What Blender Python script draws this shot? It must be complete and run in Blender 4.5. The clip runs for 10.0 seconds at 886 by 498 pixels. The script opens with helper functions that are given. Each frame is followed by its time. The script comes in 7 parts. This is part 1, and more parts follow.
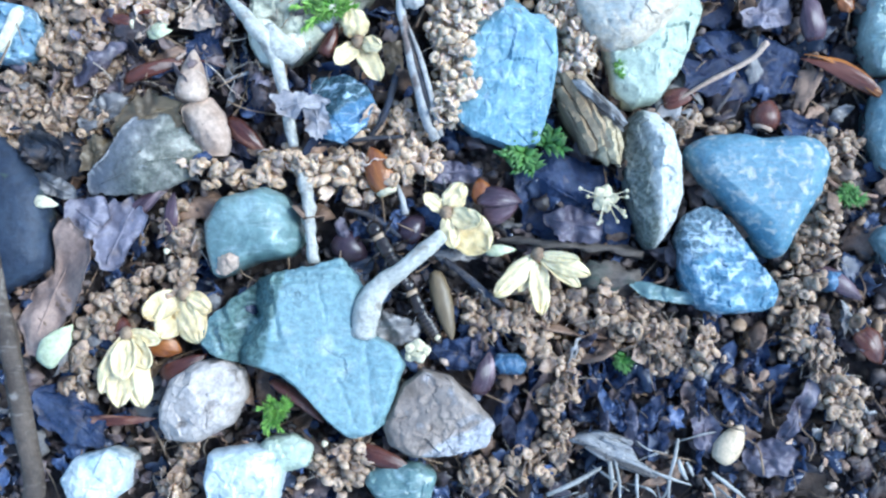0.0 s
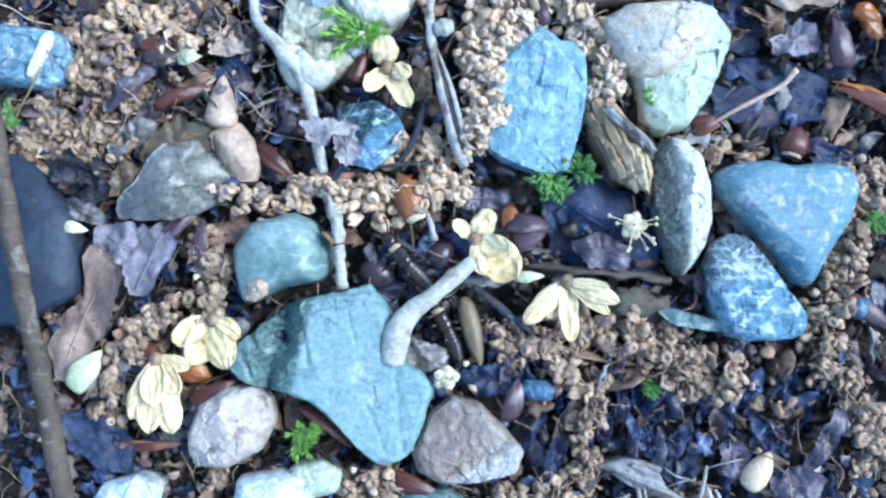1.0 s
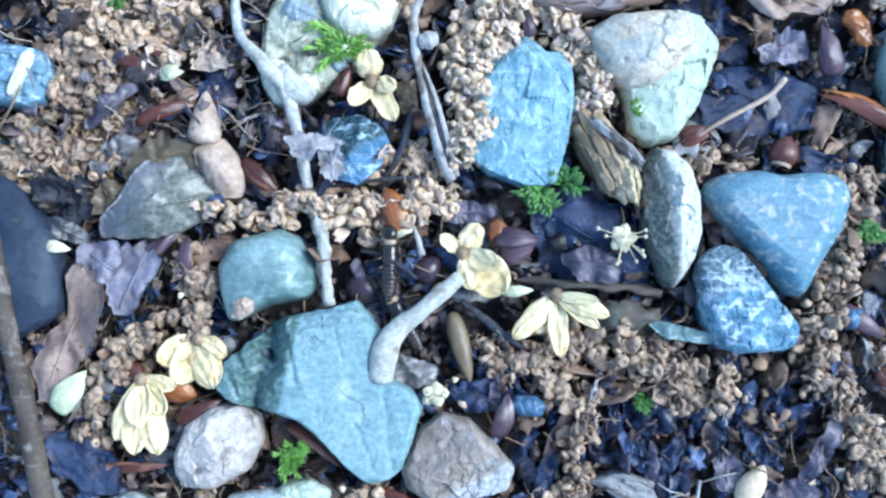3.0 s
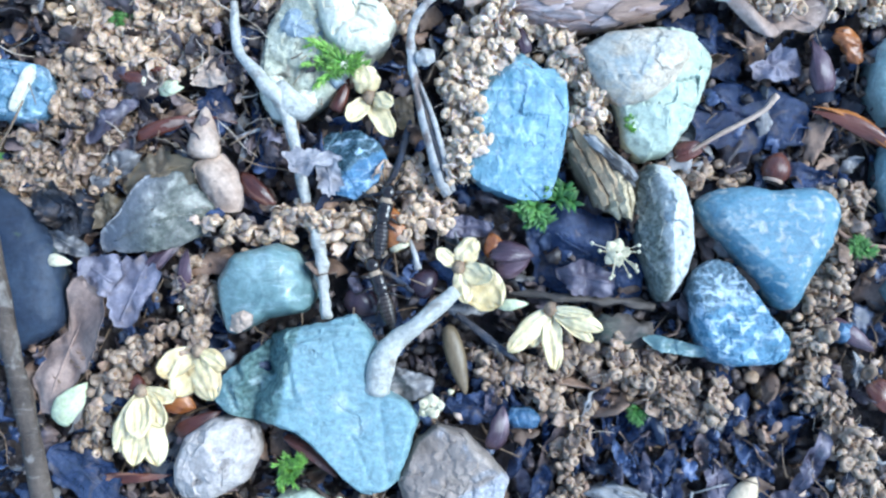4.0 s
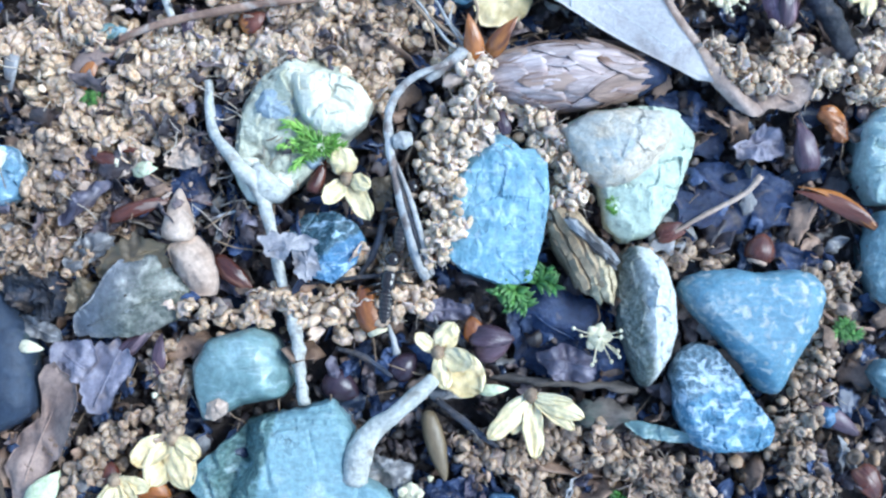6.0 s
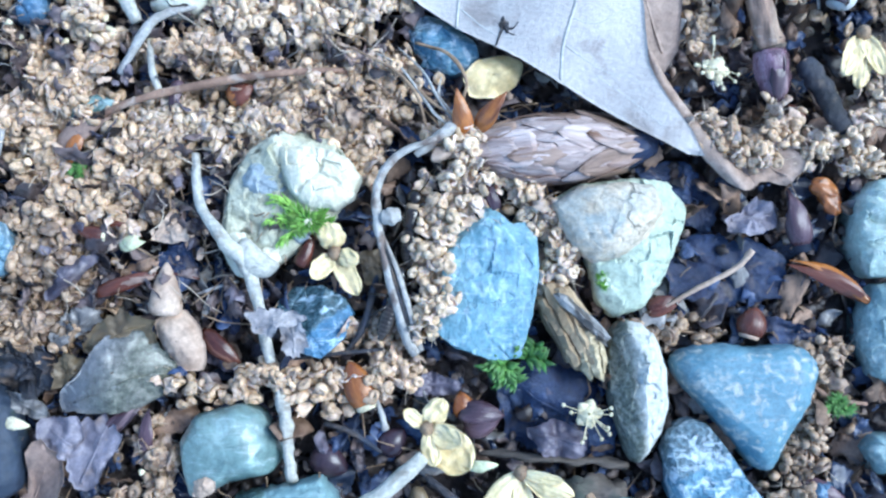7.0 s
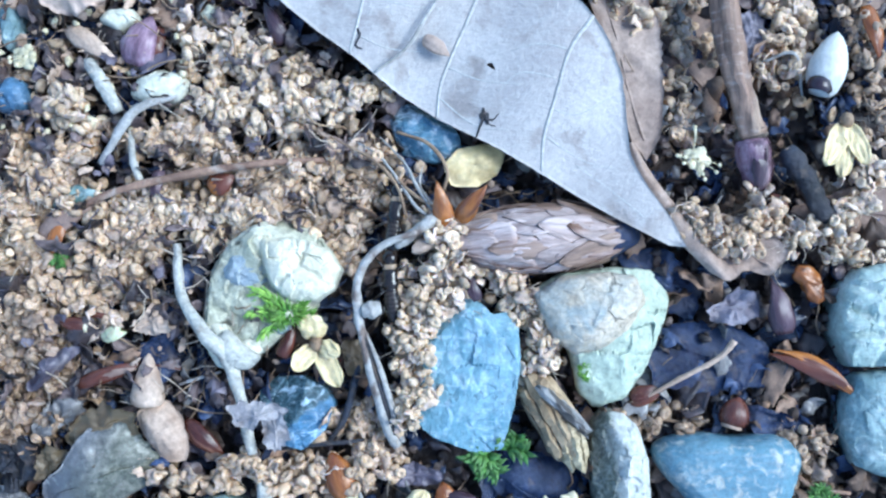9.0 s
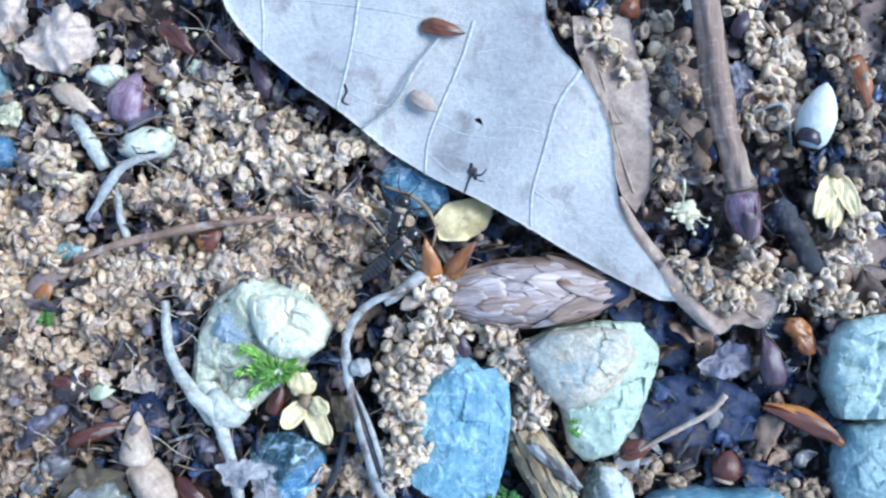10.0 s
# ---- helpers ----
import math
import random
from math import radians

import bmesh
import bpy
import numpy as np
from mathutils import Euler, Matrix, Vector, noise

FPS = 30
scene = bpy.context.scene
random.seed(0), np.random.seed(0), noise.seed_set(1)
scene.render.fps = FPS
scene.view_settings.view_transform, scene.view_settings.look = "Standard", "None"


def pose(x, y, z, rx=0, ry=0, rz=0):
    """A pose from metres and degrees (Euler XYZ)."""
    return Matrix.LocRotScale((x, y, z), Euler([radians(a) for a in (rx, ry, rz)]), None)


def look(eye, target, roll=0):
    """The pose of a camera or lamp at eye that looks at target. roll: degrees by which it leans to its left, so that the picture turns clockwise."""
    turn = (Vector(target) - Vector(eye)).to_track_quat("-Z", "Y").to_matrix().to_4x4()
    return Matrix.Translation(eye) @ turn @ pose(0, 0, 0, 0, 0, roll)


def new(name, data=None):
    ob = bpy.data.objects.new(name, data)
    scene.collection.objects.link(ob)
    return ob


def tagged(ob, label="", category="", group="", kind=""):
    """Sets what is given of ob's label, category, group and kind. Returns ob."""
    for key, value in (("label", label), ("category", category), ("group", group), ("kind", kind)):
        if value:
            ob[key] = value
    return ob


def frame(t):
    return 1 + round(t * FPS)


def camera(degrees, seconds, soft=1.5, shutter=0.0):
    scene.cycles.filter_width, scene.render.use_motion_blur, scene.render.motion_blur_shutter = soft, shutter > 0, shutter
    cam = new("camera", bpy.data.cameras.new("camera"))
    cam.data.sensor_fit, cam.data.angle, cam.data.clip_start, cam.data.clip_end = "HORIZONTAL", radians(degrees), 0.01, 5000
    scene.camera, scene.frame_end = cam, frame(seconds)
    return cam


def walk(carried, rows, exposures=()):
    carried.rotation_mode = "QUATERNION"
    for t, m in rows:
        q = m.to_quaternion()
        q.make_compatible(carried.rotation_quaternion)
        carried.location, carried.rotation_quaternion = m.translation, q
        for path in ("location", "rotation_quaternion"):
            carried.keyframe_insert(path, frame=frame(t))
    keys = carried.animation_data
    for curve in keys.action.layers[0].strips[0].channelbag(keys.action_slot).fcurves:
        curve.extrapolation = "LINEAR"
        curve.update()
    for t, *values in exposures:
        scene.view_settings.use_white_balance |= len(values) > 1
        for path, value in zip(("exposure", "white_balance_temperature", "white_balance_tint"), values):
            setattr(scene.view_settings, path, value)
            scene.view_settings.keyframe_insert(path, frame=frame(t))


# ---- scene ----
cam = camera(50.0, 10.0, soft=2.35)
MM = 0.001
# seconds; place in millimetres; turn in degrees
PATH = [
    (0, 0.83, -3.97, 75.23, 3.110, 0.670, 0.131),
    (0.5, -0.43, -2.64, 75.07, 3.026, 0.753, 0.200),
    (1, -1.34, -2.01, 75.45, 3.182, 0.742, 0.282),
    (1.5, -1.68, -2.30, 74.79, 2.981, 0.803, 0.059),
    (2, -2.08, -1.82, 74.25, 3.327, 0.801, -0.286),
    (2.5, -0.49, -1.46, 74.59, 3.372, 0.693, -0.416),
    (2.7, -0.65, -1.23, 74.61, 3.397, 0.621, -0.433),
    (3.8, -0.26, -0.87, 75.15, 3.267, 0.612, -0.383),
    (4, -0.25, 0.16, 75.71, 3.237, 0.618, -0.341),
    (4.5, 0.60, 2.14, 75.57, 2.762, 0.498, -0.428),
    (5, 0.31, 4.52, 75.49, 3.097, 0.453, -0.395),
    (5.5, 0.76, 5.77, 75.14, 3.081, 0.359, -0.455),
    (7, 2.15, 12.89, 74.51, 2.957, 0.482, -0.634),
    (7.5, 3.14, 16.47, 74.96, 2.829, 0.590, -0.632),
    (8, 3.20, 16.45, 74.75, 2.653, 0.693, -0.710),
    (8.5, 3.69, 17.71, 74.81, 2.806, 0.769, -0.761),
    (9, 4.14, 20.27, 74.73, 2.634, 0.844, -0.832),
    (9.5, 4.51, 22.17, 74.83, 2.709, 0.951, -1.015),
    (10, 5.02, 24.49, 74.60, 2.649, 0.829, -1.305),
]
walk(cam, [(t, pose(x * MM, y * MM, z * MM, a, b, c)) for t, x, y, z, a, b, c in PATH], [(0.0, 1.32, 5240, 1), (5.0, 1.31, 5240, 1), (7.5, 1.24, 5240, 1), (9.0, 1.15, 5240, 1), (10.0, 1.15, 5240, 1)])

# ---- sky and sun: open shade under trees ----
SUN_HIGH, SUN_WAY = 46.0, 78.0
world = bpy.data.worlds.new("sky")
scene.world = world
world.use_nodes = True
wn = world.node_tree.nodes
sky = wn.new("ShaderNodeTexSky")
sky.sky_type, sky.sun_disc = "NISHITA", False
sky.sun_elevation, sky.sun_rotation = radians(SUN_HIGH), radians(SUN_WAY)
wn["Background"].inputs["Strength"].default_value = 0.15
world.node_tree.links.new(sky.outputs["Color"], wn["Background"].inputs["Color"])
sun = new("sun", bpy.data.lights.new("sun", "SUN"))
sun.data.energy, sun.data.angle, sun.data.color = 1.75, radians(30), (1.0, 0.97, 0.91)
sun.matrix_world = look((math.sin(radians(SUN_WAY)) * 2, math.cos(radians(SUN_WAY)) * 2, 2 * math.tan(radians(SUN_HIGH))), (0, 0, 0))


# ---- materials ----
def mat(name, base, alt, scale=400.0, fine=3000.0, rough=(0.5, 0.8), bump=0.12, fleck=None, fleck_at=0.62, fleck_scale=900.0,
        vary=0.0, stretch=(1, 1, 1), spec=0.5, sheen=0.0, through_light=0.0, crackle=0.0, each=0.0, split=None, contrast=1.0, streak=None, cracks=None, patch=None, turn=None, coat=0.0):
    """base to alt by broad noise, fine grain on top, flecks of a third colour; bump in millimetres."""
    m = bpy.data.materials.new(name)
    m.use_nodes = True
    nt = m.node_tree
    n, ln = nt.nodes, nt.links.new
    bsdf = n["Principled BSDF"]
    tc, oi = n.new("ShaderNodeTexCoord"), n.new("ShaderNodeObjectInfo")
    add = n.new("ShaderNodeVectorMath")
    add.operation = "ADD"
    ln(tc.outputs["Object"], add.inputs[0]), ln(oi.outputs["Location"], add.inputs[1])
    mp = n.new("ShaderNodeMapping")
    mp.inputs["Scale"].default_value = stretch
    if turn is not None:
        # the stretched grain runs along this way, in degrees
        mp.vector_type = "TEXTURE"
        mp.inputs["Scale"].default_value = [1 / q for q in stretch]
        mp.inputs["Rotation"].default_value = (0, 0, radians(turn))
    ln(add.outputs[0], mp.inputs["Vector"])
    broad, grain = n.new("ShaderNodeTexNoise"), n.new("ShaderNodeTexNoise")
    for t, s, d in ((broad, scale, 6.0), (grain, fine, 6.0)):
        t.inputs["Scale"].default_value, t.inputs["Detail"].default_value, t.inputs["Roughness"].default_value = s, d, 0.65
        ln(mp.outputs[0], t.inputs["Vector"])
    ramp = n.new("ShaderNodeValToRGB")
    ramp.color_ramp.elements[0].position, ramp.color_ramp.elements[1].position = 0.36, 0.64
    ramp.color_ramp.elements[0].color, ramp.color_ramp.elements[1].color = (*base, 1), (*alt, 1)
    ln(broad.outputs["Fac"], ramp.inputs["Fac"])
    col = ramp.outputs["Color"]
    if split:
        # a second tone along a ragged boundary, for other mineral and for painted shade, light and sheen: its way in
        # degrees, place in millimetres, two colours, half the width of the change
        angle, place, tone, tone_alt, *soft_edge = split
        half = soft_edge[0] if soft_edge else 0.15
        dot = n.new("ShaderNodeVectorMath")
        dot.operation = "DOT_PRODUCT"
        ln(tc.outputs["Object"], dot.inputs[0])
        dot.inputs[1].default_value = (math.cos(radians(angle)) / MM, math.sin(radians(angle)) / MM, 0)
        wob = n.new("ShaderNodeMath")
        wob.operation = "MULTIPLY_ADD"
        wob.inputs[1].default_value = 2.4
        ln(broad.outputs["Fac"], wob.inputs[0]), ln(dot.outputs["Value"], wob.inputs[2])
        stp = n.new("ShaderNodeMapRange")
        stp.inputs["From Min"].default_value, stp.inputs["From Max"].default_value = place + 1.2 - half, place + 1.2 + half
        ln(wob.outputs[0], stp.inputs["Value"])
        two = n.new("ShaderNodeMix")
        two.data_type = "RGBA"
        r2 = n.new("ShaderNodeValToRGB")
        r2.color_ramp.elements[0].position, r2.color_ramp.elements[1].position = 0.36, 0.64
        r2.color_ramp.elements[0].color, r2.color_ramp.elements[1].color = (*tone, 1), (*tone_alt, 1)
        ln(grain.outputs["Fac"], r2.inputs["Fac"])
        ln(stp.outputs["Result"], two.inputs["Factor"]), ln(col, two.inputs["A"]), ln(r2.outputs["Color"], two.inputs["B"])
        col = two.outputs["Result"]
    if fleck:
        ft = n.new("ShaderNodeTexNoise")
        ft.inputs["Scale"].default_value, ft.inputs["Detail"].default_value, ft.inputs["Distortion"].default_value = fleck_scale, 6.0, 0.6
        ln(mp.outputs[0], ft.inputs["Vector"])
        step = n.new("ShaderNodeMapRange")
        step.inputs["From Min"].default_value, step.inputs["From Max"].default_value = fleck_at - 0.06, fleck_at + 0.06
        ln(ft.outputs["Fac"], step.inputs["Value"])
        mix = n.new("ShaderNodeMix")
        mix.data_type = "RGBA"
        ln(step.outputs["Result"], mix.inputs["Factor"]), ln(col, mix.inputs["A"])
        mix.inputs["B"].default_value = (*fleck, 1)
        col = mix.outputs["Result"]
    if streak:
        # thin scratches and mineral lines along one way: degrees, how strong, colour
        angle, amount, tone = streak
        turned = n.new("ShaderNodeMapping")
        turned.inputs["Rotation"].default_value = (0, 0, radians(-angle))
        turned.inputs["Scale"].default_value = (0.16, 1.0, 0.6)
        ln(add.outputs[0], turned.inputs["Vector"])
        lines = n.new("ShaderNodeTexNoise")
        lines.inputs["Scale"].default_value, lines.inputs["Detail"].default_value, lines.inputs["Roughness"].default_value, lines.inputs["Distortion"].default_value = 2300.0, 5.0, 0.7, 0.15
        ln(turned.outputs[0], lines.inputs["Vector"])
        sharp = n.new("ShaderNodeMapRange")
        sharp.inputs["From Min"].default_value, sharp.inputs["From Max"].default_value, sharp.inputs["To Max"].default_value = 0.54, 0.68, amount
        ln(lines.outputs["Fac"], sharp.inputs["Value"])
        lined = n.new("ShaderNodeMix")
        lined.data_type = "RGBA"
        ln(sharp.outputs["Result"], lined.inputs["Factor"]), ln(col, lined.inputs["A"])
        lined.inputs["B"].default_value = (*tone, 1)
        col = lined.outputs["Result"]
    if patch:
        # broad stains with soft ragged edges: colour, how much, scale
        tone, amount, size = patch
        pt = n.new("ShaderNodeTexNoise")
        pt.inputs["Scale"].default_value, pt.inputs["Detail"].default_value, pt.inputs["Roughness"].default_value, pt.inputs["Distortion"].default_value = size, 8.0, 0.72, 0.4
        ln(add.outputs[0], pt.inputs["Vector"])
        ps = n.new("ShaderNodeMapRange")
        ps.inputs["From Min"].default_value, ps.inputs["From Max"].default_value, ps.inputs["To Max"].default_value = 0.50, 0.62, amount
        ln(pt.outputs["Fac"], ps.inputs["Value"])
        pm = n.new("ShaderNodeMix")
        pm.data_type = "RGBA"
        ln(ps.outputs["Result"], pm.inputs["Factor"]), ln(col, pm.inputs["A"])
        pm.inputs["B"].default_value = (*tone, 1)
        col = pm.outputs["Result"]
    crack_line = None
    if cracks:
        # broken hairline cracks: scale and depth of colour
        size, amount = cracks
        wobble = n.new("ShaderNodeMix")
        wobble.data_type = "RGBA"
        wobble.blend_type = "LINEAR_LIGHT"
        wobble.inputs["Factor"].default_value = 0.0022
        ln(add.outputs[0], wobble.inputs["A"]), ln(broad.outputs["Color"], wobble.inputs["B"])
        vor = n.new("ShaderNodeTexVoronoi")
        vor.feature = "DISTANCE_TO_EDGE"
        vor.inputs["Scale"].default_value = size
        ln(wobble.outputs["Result"], vor.inputs["Vector"])
        thin = n.new("ShaderNodeMapRange")
        thin.inputs["From Min"].default_value, thin.inputs["From Max"].default_value, thin.inputs["To Min"].default_value, thin.inputs["To Max"].default_value = 0.0, 0.03, 1.0, 0.0
        ln(vor.outputs["Distance"], thin.inputs["Value"])
        gate = n.new("ShaderNodeMapRange")
        gate.inputs["From Min"].default_value, gate.inputs["From Max"].default_value = 0.48, 0.60
        ln(broad.outputs["Fac"], gate.inputs["Value"])
        both_of = n.new("ShaderNodeMath")
        both_of.operation = "MULTIPLY"
        ln(thin.outputs["Result"], both_of.inputs[0]), ln(gate.outputs["Result"], both_of.inputs[1])
        crack_line = both_of.outputs[0]
        weak = n.new("ShaderNodeMath")
        weak.operation = "MULTIPLY"
        weak.inputs[1].default_value = amount
        ln(crack_line, weak.inputs[0])
        cm = n.new("ShaderNodeMix")
        cm.data_type = "RGBA"
        ln(weak.outputs[0], cm.inputs["Factor"]), ln(col, cm.inputs["A"])
        cm.inputs["B"].default_value = (*[0.25 * q for q in base], 1)
        col = cm.outputs["Result"]
    value = n.new("ShaderNodeMapRange")
    value.inputs["From Min"].default_value, value.inputs["From Max"].default_value = 0.3, 0.7
    value.inputs["To Min"].default_value, value.inputs["To Max"].default_value = 1 - 0.28 * contrast, 1 + 0.25 * contrast
    ln(grain.outputs["Fac"], value.inputs["Value"])
    v_out = value.outputs["Result"]
    if each:
        r = n.new("ShaderNodeMapRange")
        r.inputs["To Min"].default_value, r.inputs["To Max"].default_value = 1 - each, 1 + each
        ln(oi.outputs["Random"], r.inputs["Value"])
        mul = n.new("ShaderNodeMath")
        mul.operation = "MULTIPLY"
        ln(v_out, mul.inputs[0]), ln(r.outputs["Result"], mul.inputs[1])
        v_out = mul.outputs[0]
    if vary:
        geo = n.new("ShaderNodeNewGeometry")
        r = n.new("ShaderNodeMapRange")
        r.inputs["To Min"].default_value, r.inputs["To Max"].default_value = 1 - vary, 1 + vary
        ln(geo.outputs["Random Per Island"], r.inputs["Value"])
        mul = n.new("ShaderNodeMath")
        mul.operation = "MULTIPLY"
        ln(v_out, mul.inputs[0]), ln(r.outputs["Result"], mul.inputs[1])
        v_out = mul.outputs[0]
    hsv = n.new("ShaderNodeHueSaturation")
    ln(v_out, hsv.inputs["Value"]), ln(col, hsv.inputs["Color"])
    ln(hsv.outputs["Color"], bsdf.inputs["Base Color"])
    rr = n.new("ShaderNodeMapRange")
    rr.inputs["To Min"].default_value, rr.inputs["To Max"].default_value = rough
    ln(broad.outputs["Fac"], rr.inputs["Value"]), ln(rr.outputs["Result"], bsdf.inputs["Roughness"])
    bsdf.inputs["Specular IOR Level"].default_value = spec
    if bump:
        s = n.new("ShaderNodeMath")
        s.operation = "MULTIPLY_ADD"
        s.inputs[1].default_value = 1.6
        ln(broad.outputs["Fac"], s.inputs[0]), ln(grain.outputs["Fac"], s.inputs[2])
        height = s.outputs[0]
        if crackle:
            vo = n.new("ShaderNodeTexNoise")
            vo.noise_type = "RIDGED_MULTIFRACTAL"
            vo.inputs["Scale"].default_value, vo.inputs["Detail"].default_value, vo.inputs["Roughness"].default_value = crackle * 0.5, 5.0, 0.6
            ln(mp.outputs[0], vo.inputs["Vector"])
            s2 = n.new("ShaderNodeMath")
            s2.operation = "MULTIPLY_ADD"
            s2.inputs[1].default_value = 0.6
            ln(vo.outputs["Fac"], s2.inputs[0]), ln(height, s2.inputs[2])
            height = s2.outputs[0]
        if crack_line:
            s3 = n.new("ShaderNodeMath")
            s3.operation = "MULTIPLY_ADD"
            s3.inputs[1].default_value = -1.2
            ln(crack_line, s3.inputs[0]), ln(height, s3.inputs[2])
            height = s3.outputs[0]
        b = n.new("ShaderNodeBump")
        b.inputs["Distance"].default_value, b.inputs["Strength"].default_value = bump * MM, 1.0
        ln(height, b.inputs["Height"]), ln(b.outputs["Normal"], bsdf.inputs["Normal"])
    bsdf.inputs["Coat Weight"].default_value, bsdf.inputs["Coat Roughness"].default_value = coat, 0.12
    if through_light:
        bsdf.inputs["Subsurface Weight"].default_value = through_light
        bsdf.inputs["Subsurface Radius"].default_value = (0.0006, 0.0005, 0.0003)
    return m


SOIL = mat("dark_soil", (0.045, 0.036, 0.037), (0.11, 0.082, 0.07), 350, 2500, (0.35, 0.8), 0.4)
# split: greener rock on the left, darkened further to paint those faces' shade
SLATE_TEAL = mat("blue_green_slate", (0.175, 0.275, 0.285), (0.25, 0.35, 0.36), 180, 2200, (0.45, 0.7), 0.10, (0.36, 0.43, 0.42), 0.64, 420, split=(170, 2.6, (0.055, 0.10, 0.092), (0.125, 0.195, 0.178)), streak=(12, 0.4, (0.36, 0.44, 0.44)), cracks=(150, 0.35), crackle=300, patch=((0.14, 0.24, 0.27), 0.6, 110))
SLATE_BLUE = mat("blue_slate", (0.10, 0.215, 0.275), (0.19, 0.32, 0.38), 420, 2600, (0.35, 0.6), 0.07, (0.34, 0.46, 0.54), 0.60, 1200, stretch=(1.0, 0.6, 1.0), streak=(68, 0.6, (0.42, 0.54, 0.61)), patch=((0.30, 0.43, 0.50), 0.45, 190), cracks=(220, 0.1))
HEART = mat("blue_grey_pebble", (0.075, 0.165, 0.225), (0.13, 0.235, 0.295), 250, 2200, (0.4, 0.6), 0.05, (0.34, 0.36, 0.34), 0.59, 1100, contrast=0.9, streak=(10, 0.4, (0.34, 0.37, 0.37)), patch=((0.20, 0.25, 0.27), 0.5, 160))
GREY_GREEN = mat("grey_green_pebble", (0.09, 0.15, 0.142), (0.16, 0.232, 0.218), 150, 1800, (0.22, 0.45), 0.06, (0.34, 0.43, 0.43), 0.65, 300, streak=(28, 0.5, (0.42, 0.48, 0.48)), patch=((0.27, 0.355, 0.34), 0.6, 120), coat=0.3)
# split: darker tone over the upper edge
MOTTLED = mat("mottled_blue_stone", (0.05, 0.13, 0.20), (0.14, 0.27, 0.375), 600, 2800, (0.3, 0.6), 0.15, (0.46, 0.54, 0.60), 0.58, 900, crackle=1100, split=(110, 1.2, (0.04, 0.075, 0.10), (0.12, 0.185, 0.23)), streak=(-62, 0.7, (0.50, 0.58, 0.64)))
BANDED = mat("banded_blue_stone", (0.07, 0.14, 0.20), (0.17, 0.28, 0.36), 500, 2600, (0.3, 0.6), 0.12, (0.42, 0.52, 0.60), 0.62, 800, crackle=900, streak=(80, 0.6, (0.5, 0.56, 0.6)))
DARK_BLUE = mat("dark_blue_stone", (0.03, 0.065, 0.115), (0.085, 0.165, 0.265), 350, 2200, (0.15, 0.4), 0.12, (0.22, 0.34, 0.50), 0.68, 600, crackle=700, streak=(35, 0.4, (0.40, 0.50, 0.58)))
# split: dark teal tone on the upper-left face
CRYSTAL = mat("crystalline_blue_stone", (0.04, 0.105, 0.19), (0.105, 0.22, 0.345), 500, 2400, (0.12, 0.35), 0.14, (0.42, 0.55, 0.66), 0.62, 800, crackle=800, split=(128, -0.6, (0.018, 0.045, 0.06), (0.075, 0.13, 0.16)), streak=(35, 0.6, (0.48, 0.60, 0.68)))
PALE_GREY = mat("pale_grey_stone", (0.40, 0.34, 0.295), (0.54, 0.475, 0.425), 350, 2200, (0.6, 0.8), 0.12, (0.24, 0.20, 0.17), 0.62, 700, cracks=(200, 0.25), patch=((0.30, 0.25, 0.21), 0.5, 150))
# split: whitish lower-right facet, partly painted for the light it catches
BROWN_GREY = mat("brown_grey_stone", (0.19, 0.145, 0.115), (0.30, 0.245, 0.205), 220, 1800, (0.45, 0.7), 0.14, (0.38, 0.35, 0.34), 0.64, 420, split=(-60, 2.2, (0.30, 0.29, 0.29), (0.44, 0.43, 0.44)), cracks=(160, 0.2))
WHITE_STONE = mat("grey_green_quartz_stone", (0.40, 0.40, 0.29), (0.58, 0.56, 0.425), 330, 2400, (0.45, 0.75), 0.22, (0.13, 0.12, 0.085), 0.62, 420, cracks=(330, 0.3), patch=((0.66, 0.63, 0.50), 0.85, 150))
QUARTZ = mat("white_quartz", (0.58, 0.54, 0.40), (0.75, 0.71, 0.56), 330, 2400, (0.35, 0.6), 0.14, (0.40, 0.37, 0.25), 0.66, 300, cracks=(140, 0.3), contrast=0.5)
BLUE_QUARTZ = mat("blue_grey_quartz", (0.23, 0.28, 0.31), (0.36, 0.40, 0.42), 330, 2400, (0.35, 0.6), 0.14, (0.5, 0.5, 0.45), 0.64, 500)
ICE_STONE = mat("pale_blue_white_stone", (0.46, 0.51, 0.52), (0.66, 0.68, 0.66), 250, 1800, (0.4, 0.7), 0.12, (0.26, 0.34, 0.38), 0.63, 420)
CREAM_STONE = mat("cream_stone", (0.42, 0.35, 0.255), (0.55, 0.47, 0.36), 260, 2200, (0.5, 0.75), 0.14, (0.32, 0.34, 0.32), 0.60, 420, streak=(-20, 0.4, (0.60, 0.56, 0.50)), patch=((0.34, 0.37, 0.35), 0.6, 150), cracks=(200, 0.25))
MINT_STONE = mat("pale_green_stone", (0.37, 0.425, 0.325), (0.51, 0.56, 0.44), 250, 1700, (0.45, 0.7), 0.12, (0.18, 0.20, 0.15), 0.67, 600, cracks=(180, 0.3))
# split: pitted darker mineral on the left, with its shadowed side painted in
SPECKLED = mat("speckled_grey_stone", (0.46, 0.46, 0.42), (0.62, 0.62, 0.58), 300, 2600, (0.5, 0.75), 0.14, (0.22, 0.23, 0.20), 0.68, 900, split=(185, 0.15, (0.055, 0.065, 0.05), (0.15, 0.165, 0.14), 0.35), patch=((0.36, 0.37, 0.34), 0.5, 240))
FLAKY_BLUE = mat("flaky_blue_stone", (0.16, 0.24, 0.25), (0.30, 0.39, 0.39), 300, 2200, (0.5, 0.75), 0.12, (0.42, 0.48, 0.46), 0.62, 700, streak=(60, 0.5, (0.45, 0.52, 0.5)), patch=((0.10, 0.17, 0.17), 0.6, 150))
